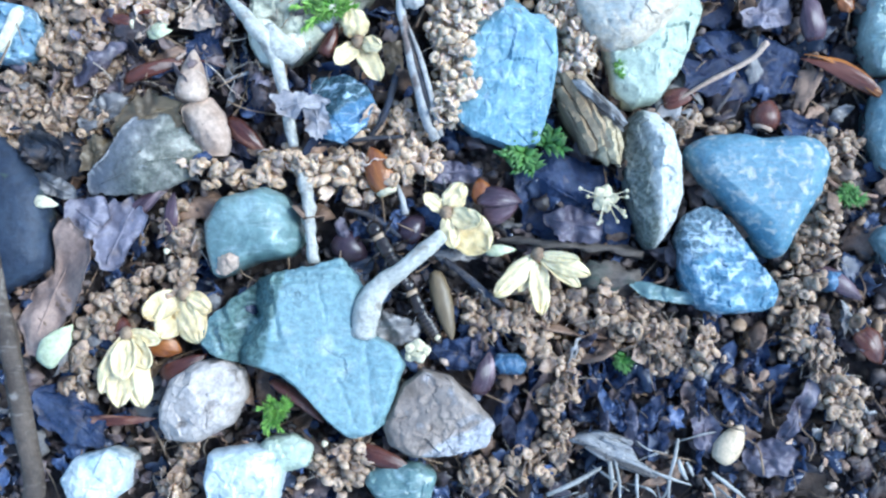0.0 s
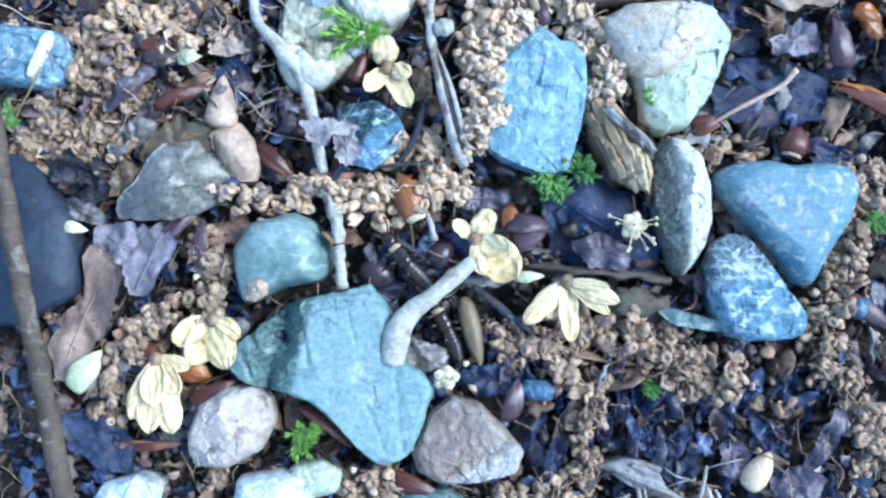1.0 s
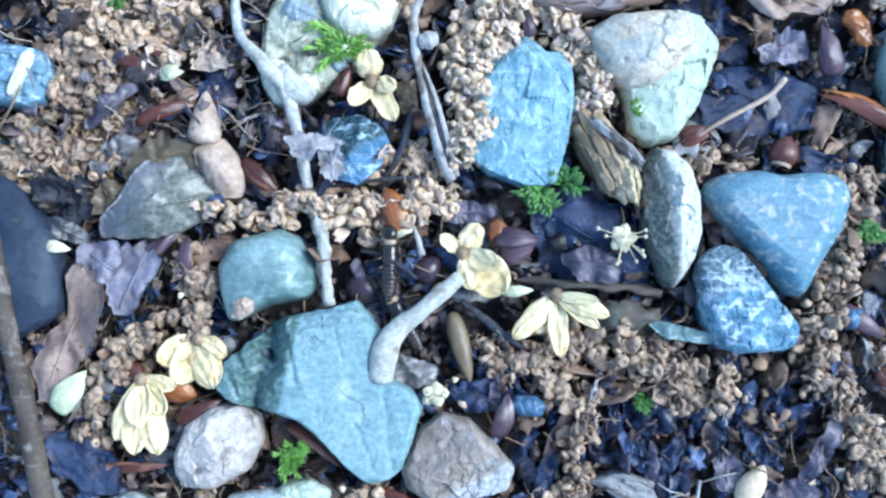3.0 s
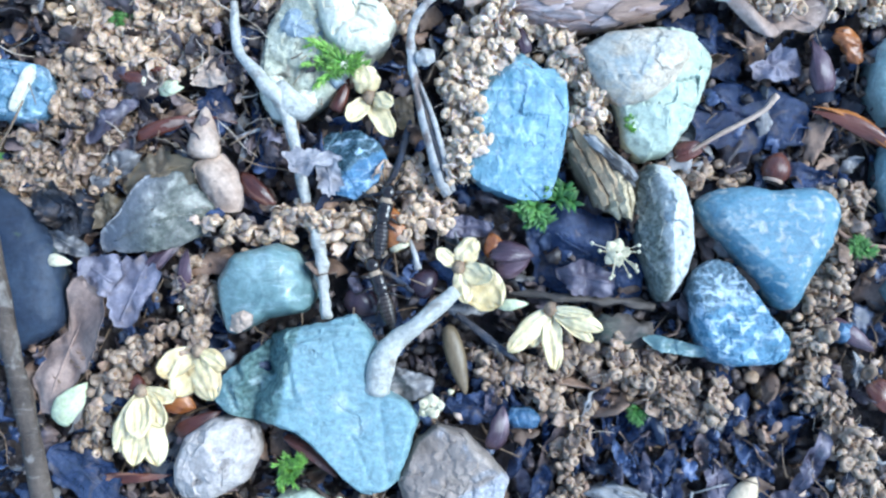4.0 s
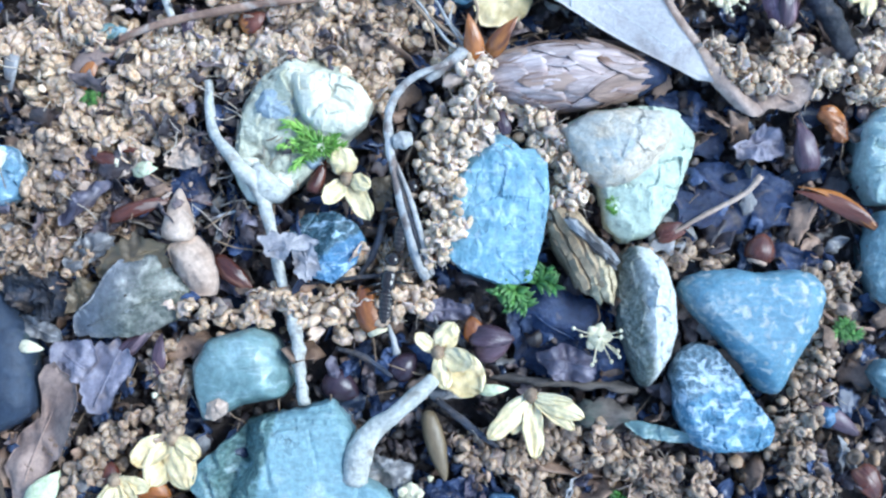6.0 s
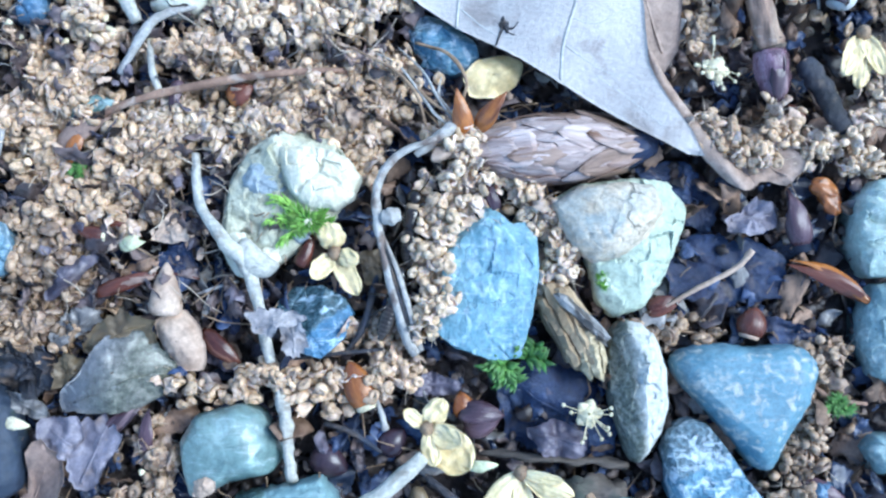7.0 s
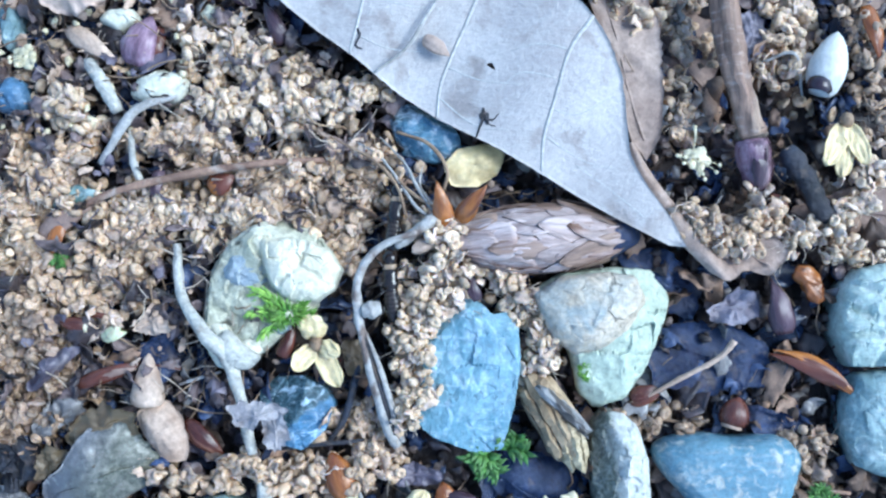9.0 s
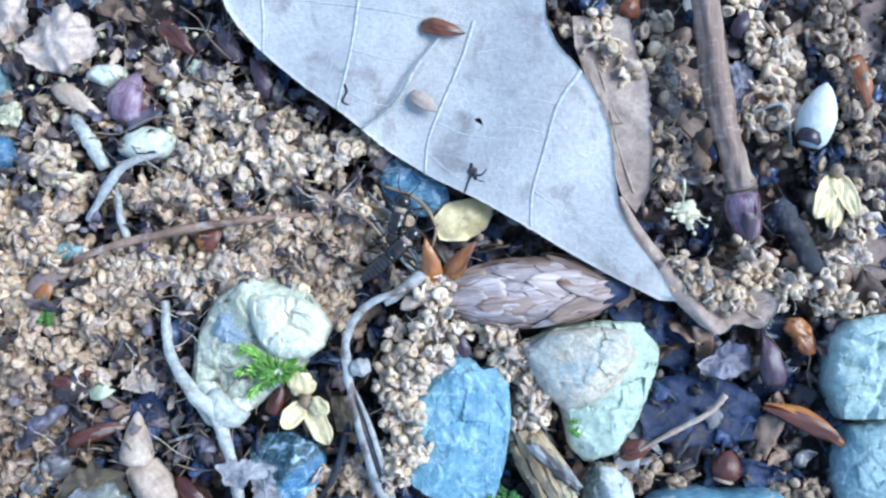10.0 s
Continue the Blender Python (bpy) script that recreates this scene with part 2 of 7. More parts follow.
FLAKY = mat("flaky_green_stone", (0.29, 0.37, 0.335), (0.45, 0.53, 0.475), 300, 2200, (0.5, 0.75), 0.08, (0.44, 0.50, 0.46), 0.60, 900, streak=(75, 0.5, (0.5, 0.55, 0.5)))
NIGHT = mat("dark_slate_stone", (0.017, 0.024, 0.043), (0.042, 0.056, 0.083), 160, 1500, (0.45, 0.65), 0.08, (0.06, 0.08, 0.05), 0.67, 400, spec=0.3)

FLORET = mat("dry_catkin_brown", (0.37, 0.25, 0.152), (0.60, 0.445, 0.305), 700, 5000, (0.45, 0.75), 0.03, (0.22, 0.125, 0.06), 0.68, 900, each=0.30, through_light=0.5)
FLORET_PALE = mat("dry_catkin_tan", (0.455, 0.33, 0.21), (0.67, 0.53, 0.385), 700, 5000, (0.45, 0.75), 0.03, (0.34, 0.20, 0.10), 0.69, 900, each=0.26, through_light=0.5)
FLORET_DARK = mat("damp_catkin_brown", (0.25, 0.167, 0.105), (0.46, 0.34, 0.235), 700, 5000, (0.35, 0.7), 0.03, (0.12, 0.07, 0.045), 0.66, 900, each=0.34, through_light=0.4)
BRACT = mat("papery_bract_brown", (0.40, 0.285, 0.205), (0.62, 0.485, 0.38), 600, 4000, (0.5, 0.8), 0.04, (0.22, 0.13, 0.07), 0.64, 700, each=0.28, through_light=0.6)
BRACT_PALE = mat("papery_bract_tan", (0.50, 0.375, 0.28), (0.70, 0.565, 0.46), 600, 4000, (0.5, 0.8), 0.04, (0.34, 0.21, 0.11), 0.66, 700, each=0.24, through_light=0.6)
BRACT_DARK = mat("papery_bract_damp", (0.20, 0.13, 0.085), (0.42, 0.305, 0.225), 600, 4000, (0.4, 0.75), 0.04, (0.10, 0.06, 0.04), 0.62, 700, each=0.34, through_light=0.5)
BRACT_OF = {FLORET.name: BRACT, FLORET_PALE.name: BRACT_PALE, FLORET_DARK.name: BRACT_DARK}
LOOSE = mat("loose_floret_brown", (0.35, 0.235, 0.14), (0.62, 0.475, 0.325), 700, 5000, (0.5, 0.8), 0.03, (0.20, 0.115, 0.06), 0.68, 900, vary=0.45, through_light=0.4)
LOOSE_DARK = mat("loose_damp_floret", (0.17, 0.105, 0.06), (0.36, 0.245, 0.15), 700, 5000, (0.35, 0.8), 0.03, vary=0.5, through_light=0.3)
THREAD = mat("withered_thread", (0.34, 0.27, 0.20), (0.52, 0.44, 0.35), 700, 5000, (0.55, 0.85), 0.0)
RACHIS = mat("catkin_stalk", (0.16, 0.10, 0.06), (0.34, 0.24, 0.15), 600, 4000, (0.6, 0.9), 0.06)
FLAKE = mat("decayed_leaf", (0.034, 0.030, 0.038), (0.14, 0.10, 0.09), 300, 2500, (0.22, 0.6), 0.08, vary=0.8)
FLAKE_BLUE = mat("wet_dark_leaf", (0.020, 0.029, 0.066), (0.07, 0.092, 0.165), 300, 2500, (0.07, 0.3), 0.08, vary=0.7)
FLAKE_BROWN = mat("brown_leaf_crumb", (0.10, 0.06, 0.04), (0.28, 0.18, 0.12), 300, 2500, (0.4, 0.8), 0.08, vary=0.6)
CRUMB = mat("soil_crumb", (0.042, 0.035, 0.038), (0.16, 0.12, 0.10), 500, 3500, (0.3, 0.8), 0.15, vary=0.8)
LEAF = mat("grey_dry_leaf", (0.35, 0.32, 0.305), (0.475, 0.44, 0.41), 140, 2600, (0.4, 0.65), 0.12, (0.285, 0.25, 0.23), 0.62, 300, contrast=0.5, crackle=420, streak=(55, 0.25, (0.46, 0.45, 0.42)))
LEAF_UNDER = mat("pale_brown_leaf", (0.29, 0.205, 0.16), (0.44, 0.335, 0.27), 160, 2200, (0.55, 0.8), 0.08, (0.27, 0.18, 0.13), 0.64, 260, crackle=420)
PALE_LEAF = mat("pale_beige_leaf", (0.46, 0.335, 0.265), (0.63, 0.495, 0.405), 160, 2200, (0.55, 0.8), 0.12, (0.33, 0.22, 0.16), 0.62, 260, crackle=420)
PEBBLE = mat("greenish_white_pebble", (0.48, 0.475, 0.375), (0.635, 0.615, 0.50), 250, 1700, (0.45, 0.7), 0.08, (0.36, 0.37, 0.28), 0.66, 420)
CAPSULE = mat("pale_capsule_skin", (0.50, 0.50, 0.47), (0.64, 0.635, 0.60), 250, 2200, (0.4, 0.6), 0.05, (0.38, 0.37, 0.33), 0.68, 420, contrast=0.5)
VEIN = mat("pale_vein", (0.37, 0.36, 0.34), (0.46, 0.45, 0.42), 300, 3000, (0.5, 0.7), 0.03)
LEAF_GREY = mat("grey_purple_leaf", (0.115, 0.105, 0.10), (0.26, 0.245, 0.235), 130, 2000, (0.16, 0.38), 0.06, (0.12, 0.09, 0.07), 0.62, 300)
# the paler base paints sky reflection on the upper left; split gives the leaf's olive
LEAF_GLOSS = mat("glossy_olive_leaf", (0.10, 0.10, 0.11), (0.205, 0.205, 0.22), 200, 2000, (0.18, 0.36), 0.12, (0.46, 0.45, 0.44), 0.70, 700, contrast=0.9, coat=0.3, split=(-25, -0.6, (0.06, 0.062, 0.042), (0.15, 0.15, 0.115), 1.6), patch=((0.11, 0.10, 0.085), 0.5, 330))
OLIVE = mat("olive_brown_bud", (0.075, 0.052, 0.028), (0.18, 0.13, 0.07), 350, 2600, (0.25, 0.5), 0.06, stretch=(0.3, 1, 1))
LEAF_PURPLE = mat("purple_grey_leaf", (0.06, 0.052, 0.075), (0.17, 0.145, 0.175), 260, 2200, (0.25, 0.55), 0.08, (0.26, 0.22, 0.22), 0.66, 400)
LEAF_SHRED = mat("grey_leaf_shred", (0.22, 0.20, 0.205), (0.36, 0.335, 0.335), 260, 2200, (0.4, 0.65), 0.10, (0.16, 0.13, 0.12), 0.64, 400)
LEAF_LILAC = mat("lilac_grey_leaf", (0.105, 0.093, 0.117), (0.26, 0.235, 0.275), 260, 2200, (0.3, 0.55), 0.10, (0.20, 0.15, 0.13), 0.64, 400)
LEAF_NAVY = mat("blue_black_leaf", (0.012, 0.021, 0.058), (0.042, 0.060, 0.125), 260, 2000, (0.10, 0.35), 0.28, (0.10, 0.08, 0.08), 0.64, 500, patch=((0.05, 0.038, 0.055), 0.35, 160))
LEAF_BROWN = mat("brown_dry_leaf", (0.18, 0.118, 0.092), (0.315, 0.22, 0.175), 150, 2200, (0.45, 0.75), 0.06)
CREAM = mat("cream_bud_scale", (0.60, 0.45, 0.20), (0.78, 0.65, 0.385), 200, 2600, (0.4, 0.6), 0.05, (0.42, 0.27, 0.12), 0.70, 240, through_light=0.3, contrast=0.6)
CREAM_GREEN = mat("pale_green_husk", (0.44, 0.465, 0.27), (0.585, 0.60, 0.40), 220, 2600, (0.4, 0.6), 0.04, through_light=0.2)
RED_BROWN = mat("red_brown_scale", (0.045, 0.014, 0.010), (0.14, 0.045, 0.026), 350, 2600, (0.14, 0.4), 0.06, (0.34, 0.17, 0.10), 0.67, 420, stretch=(0.3, 1.4, 1))
ORANGE = mat("orange_brown_scale", (0.14, 0.038, 0.014), (0.40, 0.155, 0.038), 350, 2600, (0.12, 0.35), 0.05, (0.07, 0.025, 0.015), 0.62, 420, stretch=(0.3, 1.4, 1))
PURPLE = mat("purple_bud_scale", (0.028, 0.016, 0.022), (0.10, 0.058, 0.072), 350, 2600, (0.14, 0.4), 0.06, (0.28, 0.19, 0.20), 0.66, 420, stretch=(0.3, 1.4, 1))
TAN_HUSK = mat("tan_bract", (0.36, 0.25, 0.18), (0.54, 0.41, 0.31), 200, 2400, (0.5, 0.7), 0.05)
PINK_HUSK = mat("pinkish_tan_scale", (0.25, 0.17, 0.145), (0.54, 0.44, 0.405), 450, 3200, (0.35, 0.6), 0.12, (0.17, 0.085, 0.05), 0.60, 420, each=0.2, stretch=(0.12, 1, 1), contrast=1.5)
BROWN_HUSK = mat("brown_bud_scale", (0.13, 0.075, 0.05), (0.33, 0.225, 0.17), 350, 3000, (0.35, 0.6), 0.08, (0.42, 0.34, 0.30), 0.62, 260, each=0.2, stretch=(0.16, 1, 1))
BUD_TIP = mat("purple_pink_bud", (0.065, 0.032, 0.048), (0.31, 0.195, 0.25), 420, 2600, (0.12, 0.35), 0.08, (0.42, 0.33, 0.36), 0.66, 420, stretch=(0.4, 1.2, 1))
SEED_TAN = mat("tan_seed_coat", (0.43, 0.31, 0.185), (0.59, 0.455, 0.30), 250, 2500, (0.4, 0.6), 0.06, (0.36, 0.25, 0.14), 0.66, 420)
SEED_DARK = mat("dark_seed_coat", (0.02, 0.012, 0.018), (0.05, 0.03, 0.04), 250, 2500, (0.15, 0.35), 0.03)
LICHEN = mat("pale_lichen_bark", (0.38, 0.365, 0.32), (0.54, 0.52, 0.455), 350, 2600, (0.65, 0.85), 0.2, (0.20, 0.165, 0.13), 0.64, 420, patch=((0.27, 0.25, 0.22), 0.5, 200))
GREY_BARK = mat("grey_bark", (0.28, 0.26, 0.235), (0.45, 0.43, 0.40), 350, 2600, (0.6, 0.85), 0.12, (0.16, 0.12, 0.10), 0.60, 500, stretch=(1, 1, 1))
BROWN_BARK = mat("brown_bark", (0.16, 0.09, 0.06), (0.34, 0.21, 0.14), 350, 2600, (0.5, 0.75), 0.10, (0.40, 0.32, 0.26), 0.64, 450)
RIDGED_BARK = mat("ridged_brown_bark", (0.10, 0.055, 0.038), (0.30, 0.19, 0.135), 500, 2600, (0.35, 0.6), 0.2, (0.30, 0.21, 0.15), 0.66, 600, stretch=(1, 0.14, 1), streak=(98, 0.6, (0.42, 0.34, 0.30)))
BLACK_BARK = mat("black_twig", (0.012, 0.012, 0.016), (0.045, 0.042, 0.05), 350, 2600, (0.4, 0.7), 0.3, (0.11, 0.08, 0.06), 0.63, 600, patch=((0.03, 0.045, 0.08), 0.7, 200))
ROTTEN = mat("rotten_wood", (0.035, 0.028, 0.024), (0.13, 0.105, 0.085), 500, 2600, (0.5, 0.8), 0.3, (0.05, 0.065, 0.045), 0.6, 400, stretch=(0.2, 1, 1))
WOOD = mat("weathered_wood", (0.27, 0.185, 0.10), (0.48, 0.365, 0.23), 400, 2600, (0.6, 0.85), 0.25, (0.15, 0.11, 0.06), 0.66, 500, stretch=(0.45, 1, 1), turn=-60, patch=((0.15, 0.095, 0.05), 0.6, 230))
WOOD_PALE = mat("broken_pale_wood", (0.40, 0.31, 0.17), (0.60, 0.50, 0.33), 600, 3000, (0.6, 0.85), 0.25, (0.24, 0.17, 0.09), 0.62, 600, stretch=(0.14, 1, 1), turn=-75)
GREY_WOOD = mat("grey_split_wood", (0.16, 0.15, 0.145), (0.40, 0.39, 0.38), 600, 3000, (0.5, 0.8), 0.3, (0.08, 0.07, 0.065), 0.60, 600, stretch=(0.12, 1, 1), turn=-24)
OLD_BARK = mat("weathered_twig_bark", (0.042, 0.028, 0.019), (0.092, 0.067, 0.049), 350, 2600, (0.55, 0.8), 0.12, (0.26, 0.23, 0.20), 0.67, 450, streak=(100, 0.4, (0.25, 0.22, 0.19)))
MOSS = mat("moss_green", (0.08, 0.20, 0.02), (0.29, 0.46, 0.085), 300, 3000, (0.4, 0.7), 0.03, vary=0.4, through_light=0.4)
MOSS_DARK = mat("dark_moss_green", (0.04, 0.12, 0.02), (0.15, 0.29, 0.07), 300, 3000, (0.35, 0.65), 0.03, vary=0.4)
PETAL = mat("cream_flower", (0.52, 0.455, 0.285), (0.69, 0.615, 0.42), 400, 3000, (0.5, 0.7), 0.03, through_light=0.2)
STRAW = mat("grey_straw", (0.22, 0.21, 0.19), (0.44, 0.42, 0.39), 400, 3000, (0.4, 0.7), 0.05)
CHITIN = mat("dark_chitin", (0.010, 0.007, 0.006), (0.024, 0.016, 0.012), 500, 3000, (0.05, 0.12), 0.01)
CHITIN_BROWN = mat("brown_chitin", (0.013, 0.010, 0.009), (0.034, 0.025, 0.020), 500, 3000, (0.06, 0.16), 0.01)
BAND = mat("brown_band", (0.03, 0.022, 0.018), (0.06, 0.045, 0.036), 500, 3000, (0.12, 0.3), 0.01)
COLLAR = mat("pale_collar", (0.26, 0.18, 0.11), (0.38, 0.28, 0.18), 500, 3000, (0.3, 0.5), 0.01)


# ---- mesh tools ----
def raw_mesh(name, verts, quads, smooth=True):
    """A mesh from arrays of places in millimetres and of quads."""
    verts, quads = np.asarray(verts, np.float32) * MM, np.asarray(quads, np.int32)
    me = bpy.data.meshes.new(name)
    me.vertices.add(len(verts))
    me.vertices.foreach_set("co", verts.ravel())
    me.loops.add(quads.size)
    me.loops.foreach_set("vertex_index", quads.ravel())
    me.polygons.add(len(quads))
    me.polygons.foreach_set("loop_start", np.arange(0, quads.size, 4, dtype=np.int32))
    me.polygons.foreach_set("loop_total", np.full(len(quads), 4, np.int32))
    me.polygons.foreach_set("use_smooth", np.full(len(quads), smooth))
    me.update(calc_edges=True)
    me.validate()
    return me


def thing(name, verts, quads, material, at=(0, 0, 0), label="", category="", group="", kind="", turn=(0, 0, 0)):
    ob = new(name, raw_mesh(name, verts, quads))
    ob.data.materials.append(material)
    ob.matrix_world = pose(at[0] * MM, at[1] * MM, at[2] * MM, *turn)
    return tagged(ob, label, category, group, kind)


def part(name, verts, quads, material, parent, label="", at=(0, 0, 0), turn=(0, 0, 0)):
    ob = new(name, raw_mesh(name, verts, quads))
    ob.data.materials.append(material)
    ob.parent = parent
    ob.matrix_basis = pose(at[0] * MM, at[1] * MM, at[2] * MM, *turn)
    return tagged(ob, label)


def base(name, at, label, category, group="", turn=(0, 0, 0)):
    ob = new(name)
    ob.empty_display_size = MM
    ob.matrix_world = pose(at[0] * MM, at[1] * MM, at[2] * MM, *turn)
    return tagged(ob, label, category, group)


def sheet_quads(rows, cols, wrap=False, start=0):
    """Quads of a grid of rows x cols places; wrap joins the last column to the first."""
    out = []
    for i in range(rows - 1):
        for j in range(cols if wrap else cols - 1):
            k = (j + 1) % cols
            out.append((start + i * cols + j, start + i * cols + k, start + (i + 1) * cols + k, start + (i + 1) * cols + j))
    return out


def rn(x, y, z=0.0, f=1.0):
    return noise.noise(Vector((x * f, y * f, z * f)))


def reach(pts, n, soften=2):
    """The middle of an outline, and its distance from there at n even angles."""
    pts = np.array(pts, float)
    lo, hi = pts.min(0), pts.max(0)
    mid = (pts.mean(0) + (lo + hi) / 2) / 2
    p = pts - mid
    q = np.roll(p, -1, 0)
    out = []
    for a in np.arange(n) * 2 * np.pi / n:
        d = np.array([np.cos(a), np.sin(a)])
        e = q - p
        den = d[0] * e[:, 1] - d[1] * e[:, 0]
        den = np.where(abs(den) < 1e-9, 1e-9, den)
        s = (p[:, 0] * e[:, 1] - p[:, 1] * e[:, 0]) / den
        u = (p[:, 0] * d[1] - p[:, 1] * d[0]) / den
        ok = (s > 0) & (u >= -1e-6) & (u <= 1 + 1e-6)
        out.append(s[ok].max() if ok.any() else 1.0)
    r = np.array(out)
    for _ in range(soften):
        r = (np.roll(r, 1) + 2 * r + np.roll(r, -1)) / 4
    return mid, r


def stone(pts, h, material, label, k=3.0, facets=(), seed=1, rough=0.10, n=128, soften=1, deep=3.5, low=0.0, name="stone", lumps=0.14, crag=0.0, chip=0.6, folds=(), grain=None, pits=0, sharp=24.0):
    """A stone half sunk in the soil. facets: (way in degrees, slope, height over the middle) of the planes that cut its top;
    crag: how far more random planes cut into it; chip: the size of the facets of its skin in millimetres; folds: clefts
    (x, y, x, y, width, depth); grain: (way, depth) of ridges like those of split wood; pits: how many small holes."""
    mid, r = reach(pts, n, soften)
    size = float(r.mean())
    cuts, rr = list(facets), random.Random(seed)
    for c in range(9 if crag else 0):
        slope = rr.uniform(0.25, 1.1)
        cuts.append((rr.uniform(0, 360), slope, h * 0.9 + slope * size * rr.uniform(0.75 - 0.45 * crag, 0.95)))
    m = max(24, n // 2 + 6)
    grid = np.sin(np.linspace(-1, 1, m) * math.pi / 2 * 0.8) / math.sin(math.pi / 2 * 0.8)
    edge = np.concatenate([r, r[:1]])
    v = []
    holes = []
    for c in range(pits):
        a, f = rr.uniform(0, 2 * math.pi), math.sqrt(rr.uniform(0, 0.75))
        g = f * float(r[int(a * n / (2 * math.pi)) % n])
        holes.append((g * math.cos(a), g * math.sin(a), rr.uniform(0.12, 0.4)))
    for b in grid:
        for a in grid:
            x, y = a * math.sqrt(1 - b * b / 2), b * math.sqrt(1 - a * a / 2)
            u, th = min(1.0, math.hypot(x, y)), math.atan2(y, x) % (2 * math.pi)
            g = float(np.interp(th * n / (2 * math.pi), np.arange(n + 1), edge))
            x, y = u * g * math.cos(th), u * g * math.sin(th)
            z = h * max(0.0, 1 - u ** k) ** (1 / k)
            for way, slope, top in cuts:
                z = min(z, top - slope * (x * math.cos(radians(way)) + y * math.sin(radians(way))))
            z += lumps * h * 0.25 * rn(x, y, seed * 7.7, 0.35) + 0.5 * rough * rn(x, y, seed * 3.1, 1.6)
            cleft = 0.0
            for x0, y0, x1, y1, wide, down in folds:
                ex, ey, px, py = x1 - x0, y1 - y0, x + mid[0] - x0, y + mid[1] - y0
                f = min(1.0, max(0.0, (px * ex + py * ey) / (ex * ex + ey * ey)))
                d = math.hypot(px - f * ex, py - f * ey) + 0.35 * wide * rn(x, y, seed * 1.3, 0.9) + 0.12 * rn(x, y, seed * 2.3, 3.0)
                cleft = max(cleft, down * (1 - max(0.0, d) / wide))
            z -= cleft
            for hx, hy, hr in holes:
                d = math.hypot(x - hx, y - hy) / hr
                z -= 0.6 * hr * max(0.0, 1 - d * d) if d < 1 else 0.0
            if grain:
                al, ac = x * math.cos(radians(grain[0])) + y * math.sin(radians(grain[0])), y * math.cos(radians(grain[0])) - x * math.sin(radians(grain[0]))
                z += grain[1] * (rn(ac * 0.9, al * 0.16, seed) + 0.55 * rn(ac * 2.4, al * 0.3, seed + 5) - 0.35 * abs(rn(ac * 1.7, al * 0.2, seed + 9)))
            if rough > 0.06:
                # small chipped planes, each with a tilt of its own
                for size_of, deep_of in ((chip * 3.2, 1.0), (chip * 1.3, 0.4)):
                    c = noise.voronoi(Vector((x / size_of, y / size_of, z / size_of + seed)))[1][0]
                    tx, ty = noise.cell(c * 7.3), noise.cell(c * 5.1 + Vector((9, 4, 2)))
                    z += rough * deep_of * 3.2 * (tx * (x / size_of - c.x) + ty * (y / size_of - c.y))
            q = 1 + 0.02 * rn(x, y, z + seed, 1.5) + 0.012 * rn(x, y, z + seed, 4.0)
            v.append((x * q, y * q, z + low))
    quads = sheet_quads(m, m)
    rim = [i for i in range(m)] + [i * m + m - 1 for i in range(1, m)] + [(m - 1) * m + i for i in range(m - 2, -1, -1)] + [i * m for i in range(m - 2, 0, -1)]
    last = rim
    for inset, z in ((1.0, -0.5), (0.97, -1.4), (0.88, -deep)):
        start = len(v)
        for i, e in enumerate(rim):
            x, y, _ = v[e]
            v.append((x * inset, y * inset, z + low + 0.2 * rn(i * 0.3, z, seed)))
        ring = list(range(start, start + len(rim)))
        quads += [(last[i], ring[i], ring[(i + 1) % len(rim)], last[(i + 1) % len(rim)]) for i in range(len(rim))]
        last = ring
    ob = thing(name, v, quads, material, (*mid, 0), label, "stone")
    if rough > 0.06 or grain or folds:
        ob.data.set_sharp_from_angle(angle=radians(sharp))
    return ob


def layer(st, parent):
    """Makes a stone a layer of another one."""
    st.parent, st.matrix_parent_inverse = parent, parent.matrix_world.inverted()
    del st["category"]
    return st


def smooth_path(pts, steps=8):
    p = [np.array(q, float) for q in pts]
    p = [2 * p[0] - p[1]] + p + [2 * p[-1] - p[-2]]
    out = []
    for i in range(1, len(p) - 2):
        for s in np.arange(steps) / steps:
            a, b, c, d = p[i - 1:i + 3]
            out.append(0.5 * (2 * b + (c - a) * s + (2 * a - 5 * b + 4 * c - d) * s * s + (3 * b - a - 3 * c + d) * s ** 3))
    out.append(p[-2])
    return np.array(out)


def tube(pts, radii, sides=10, rough=0.08, seed=0, steps=8):
    """A twig along places (x, y, z); radii at even steps along it."""
    c = smooth_path(pts, steps)
    rad = np.interp(np.linspace(0, 1, len(c)), np.linspace(0, 1, len(radii)), radii)
    t = np.gradient(c, axis=0)
    t /= np.linalg.norm(t, axis=1)[:, None] + 1e-9
    side = np.cross(t, (0, 0, 1.0))
    side /= np.linalg.norm(side, axis=1)[:, None] + 1e-9
    up = np.cross(side, t)
    rings = []
    for i in range(len(c)):
        e = 0.05 if i in (0, len(c) - 1) else 1.0
        row = []
        for a in np.arange(sides) * 2 * np.pi / sides:
            g = rad[i] * e * (1 + rough * 2.5 * rn(i * 0.4 + seed * 9, math.cos(a) * 1.3, math.sin(a) * 1.3))
            row.append(c[i] + g * (math.cos(a) * side[i] + math.sin(a) * up[i]))
        rings.append(row)
    rings.insert(1, [c[0] + (q - c[0]) * 18 for q in np.array(rings[0])])
    rings.insert(-1, [c[-1] + (q - c[-1]) * 18 for q in np.array(rings[-1])])
    return np.array(rings).reshape(-1, 3), sheet_quads(len(rings), sides, True)


def with_z(pts, zs):
    zs = np.interp(np.linspace(0, 1, len(pts)), np.linspace(0, 1, len(zs)), zs)
    return [(x, y, z) for (x, y), z in zip(pts, zs)]


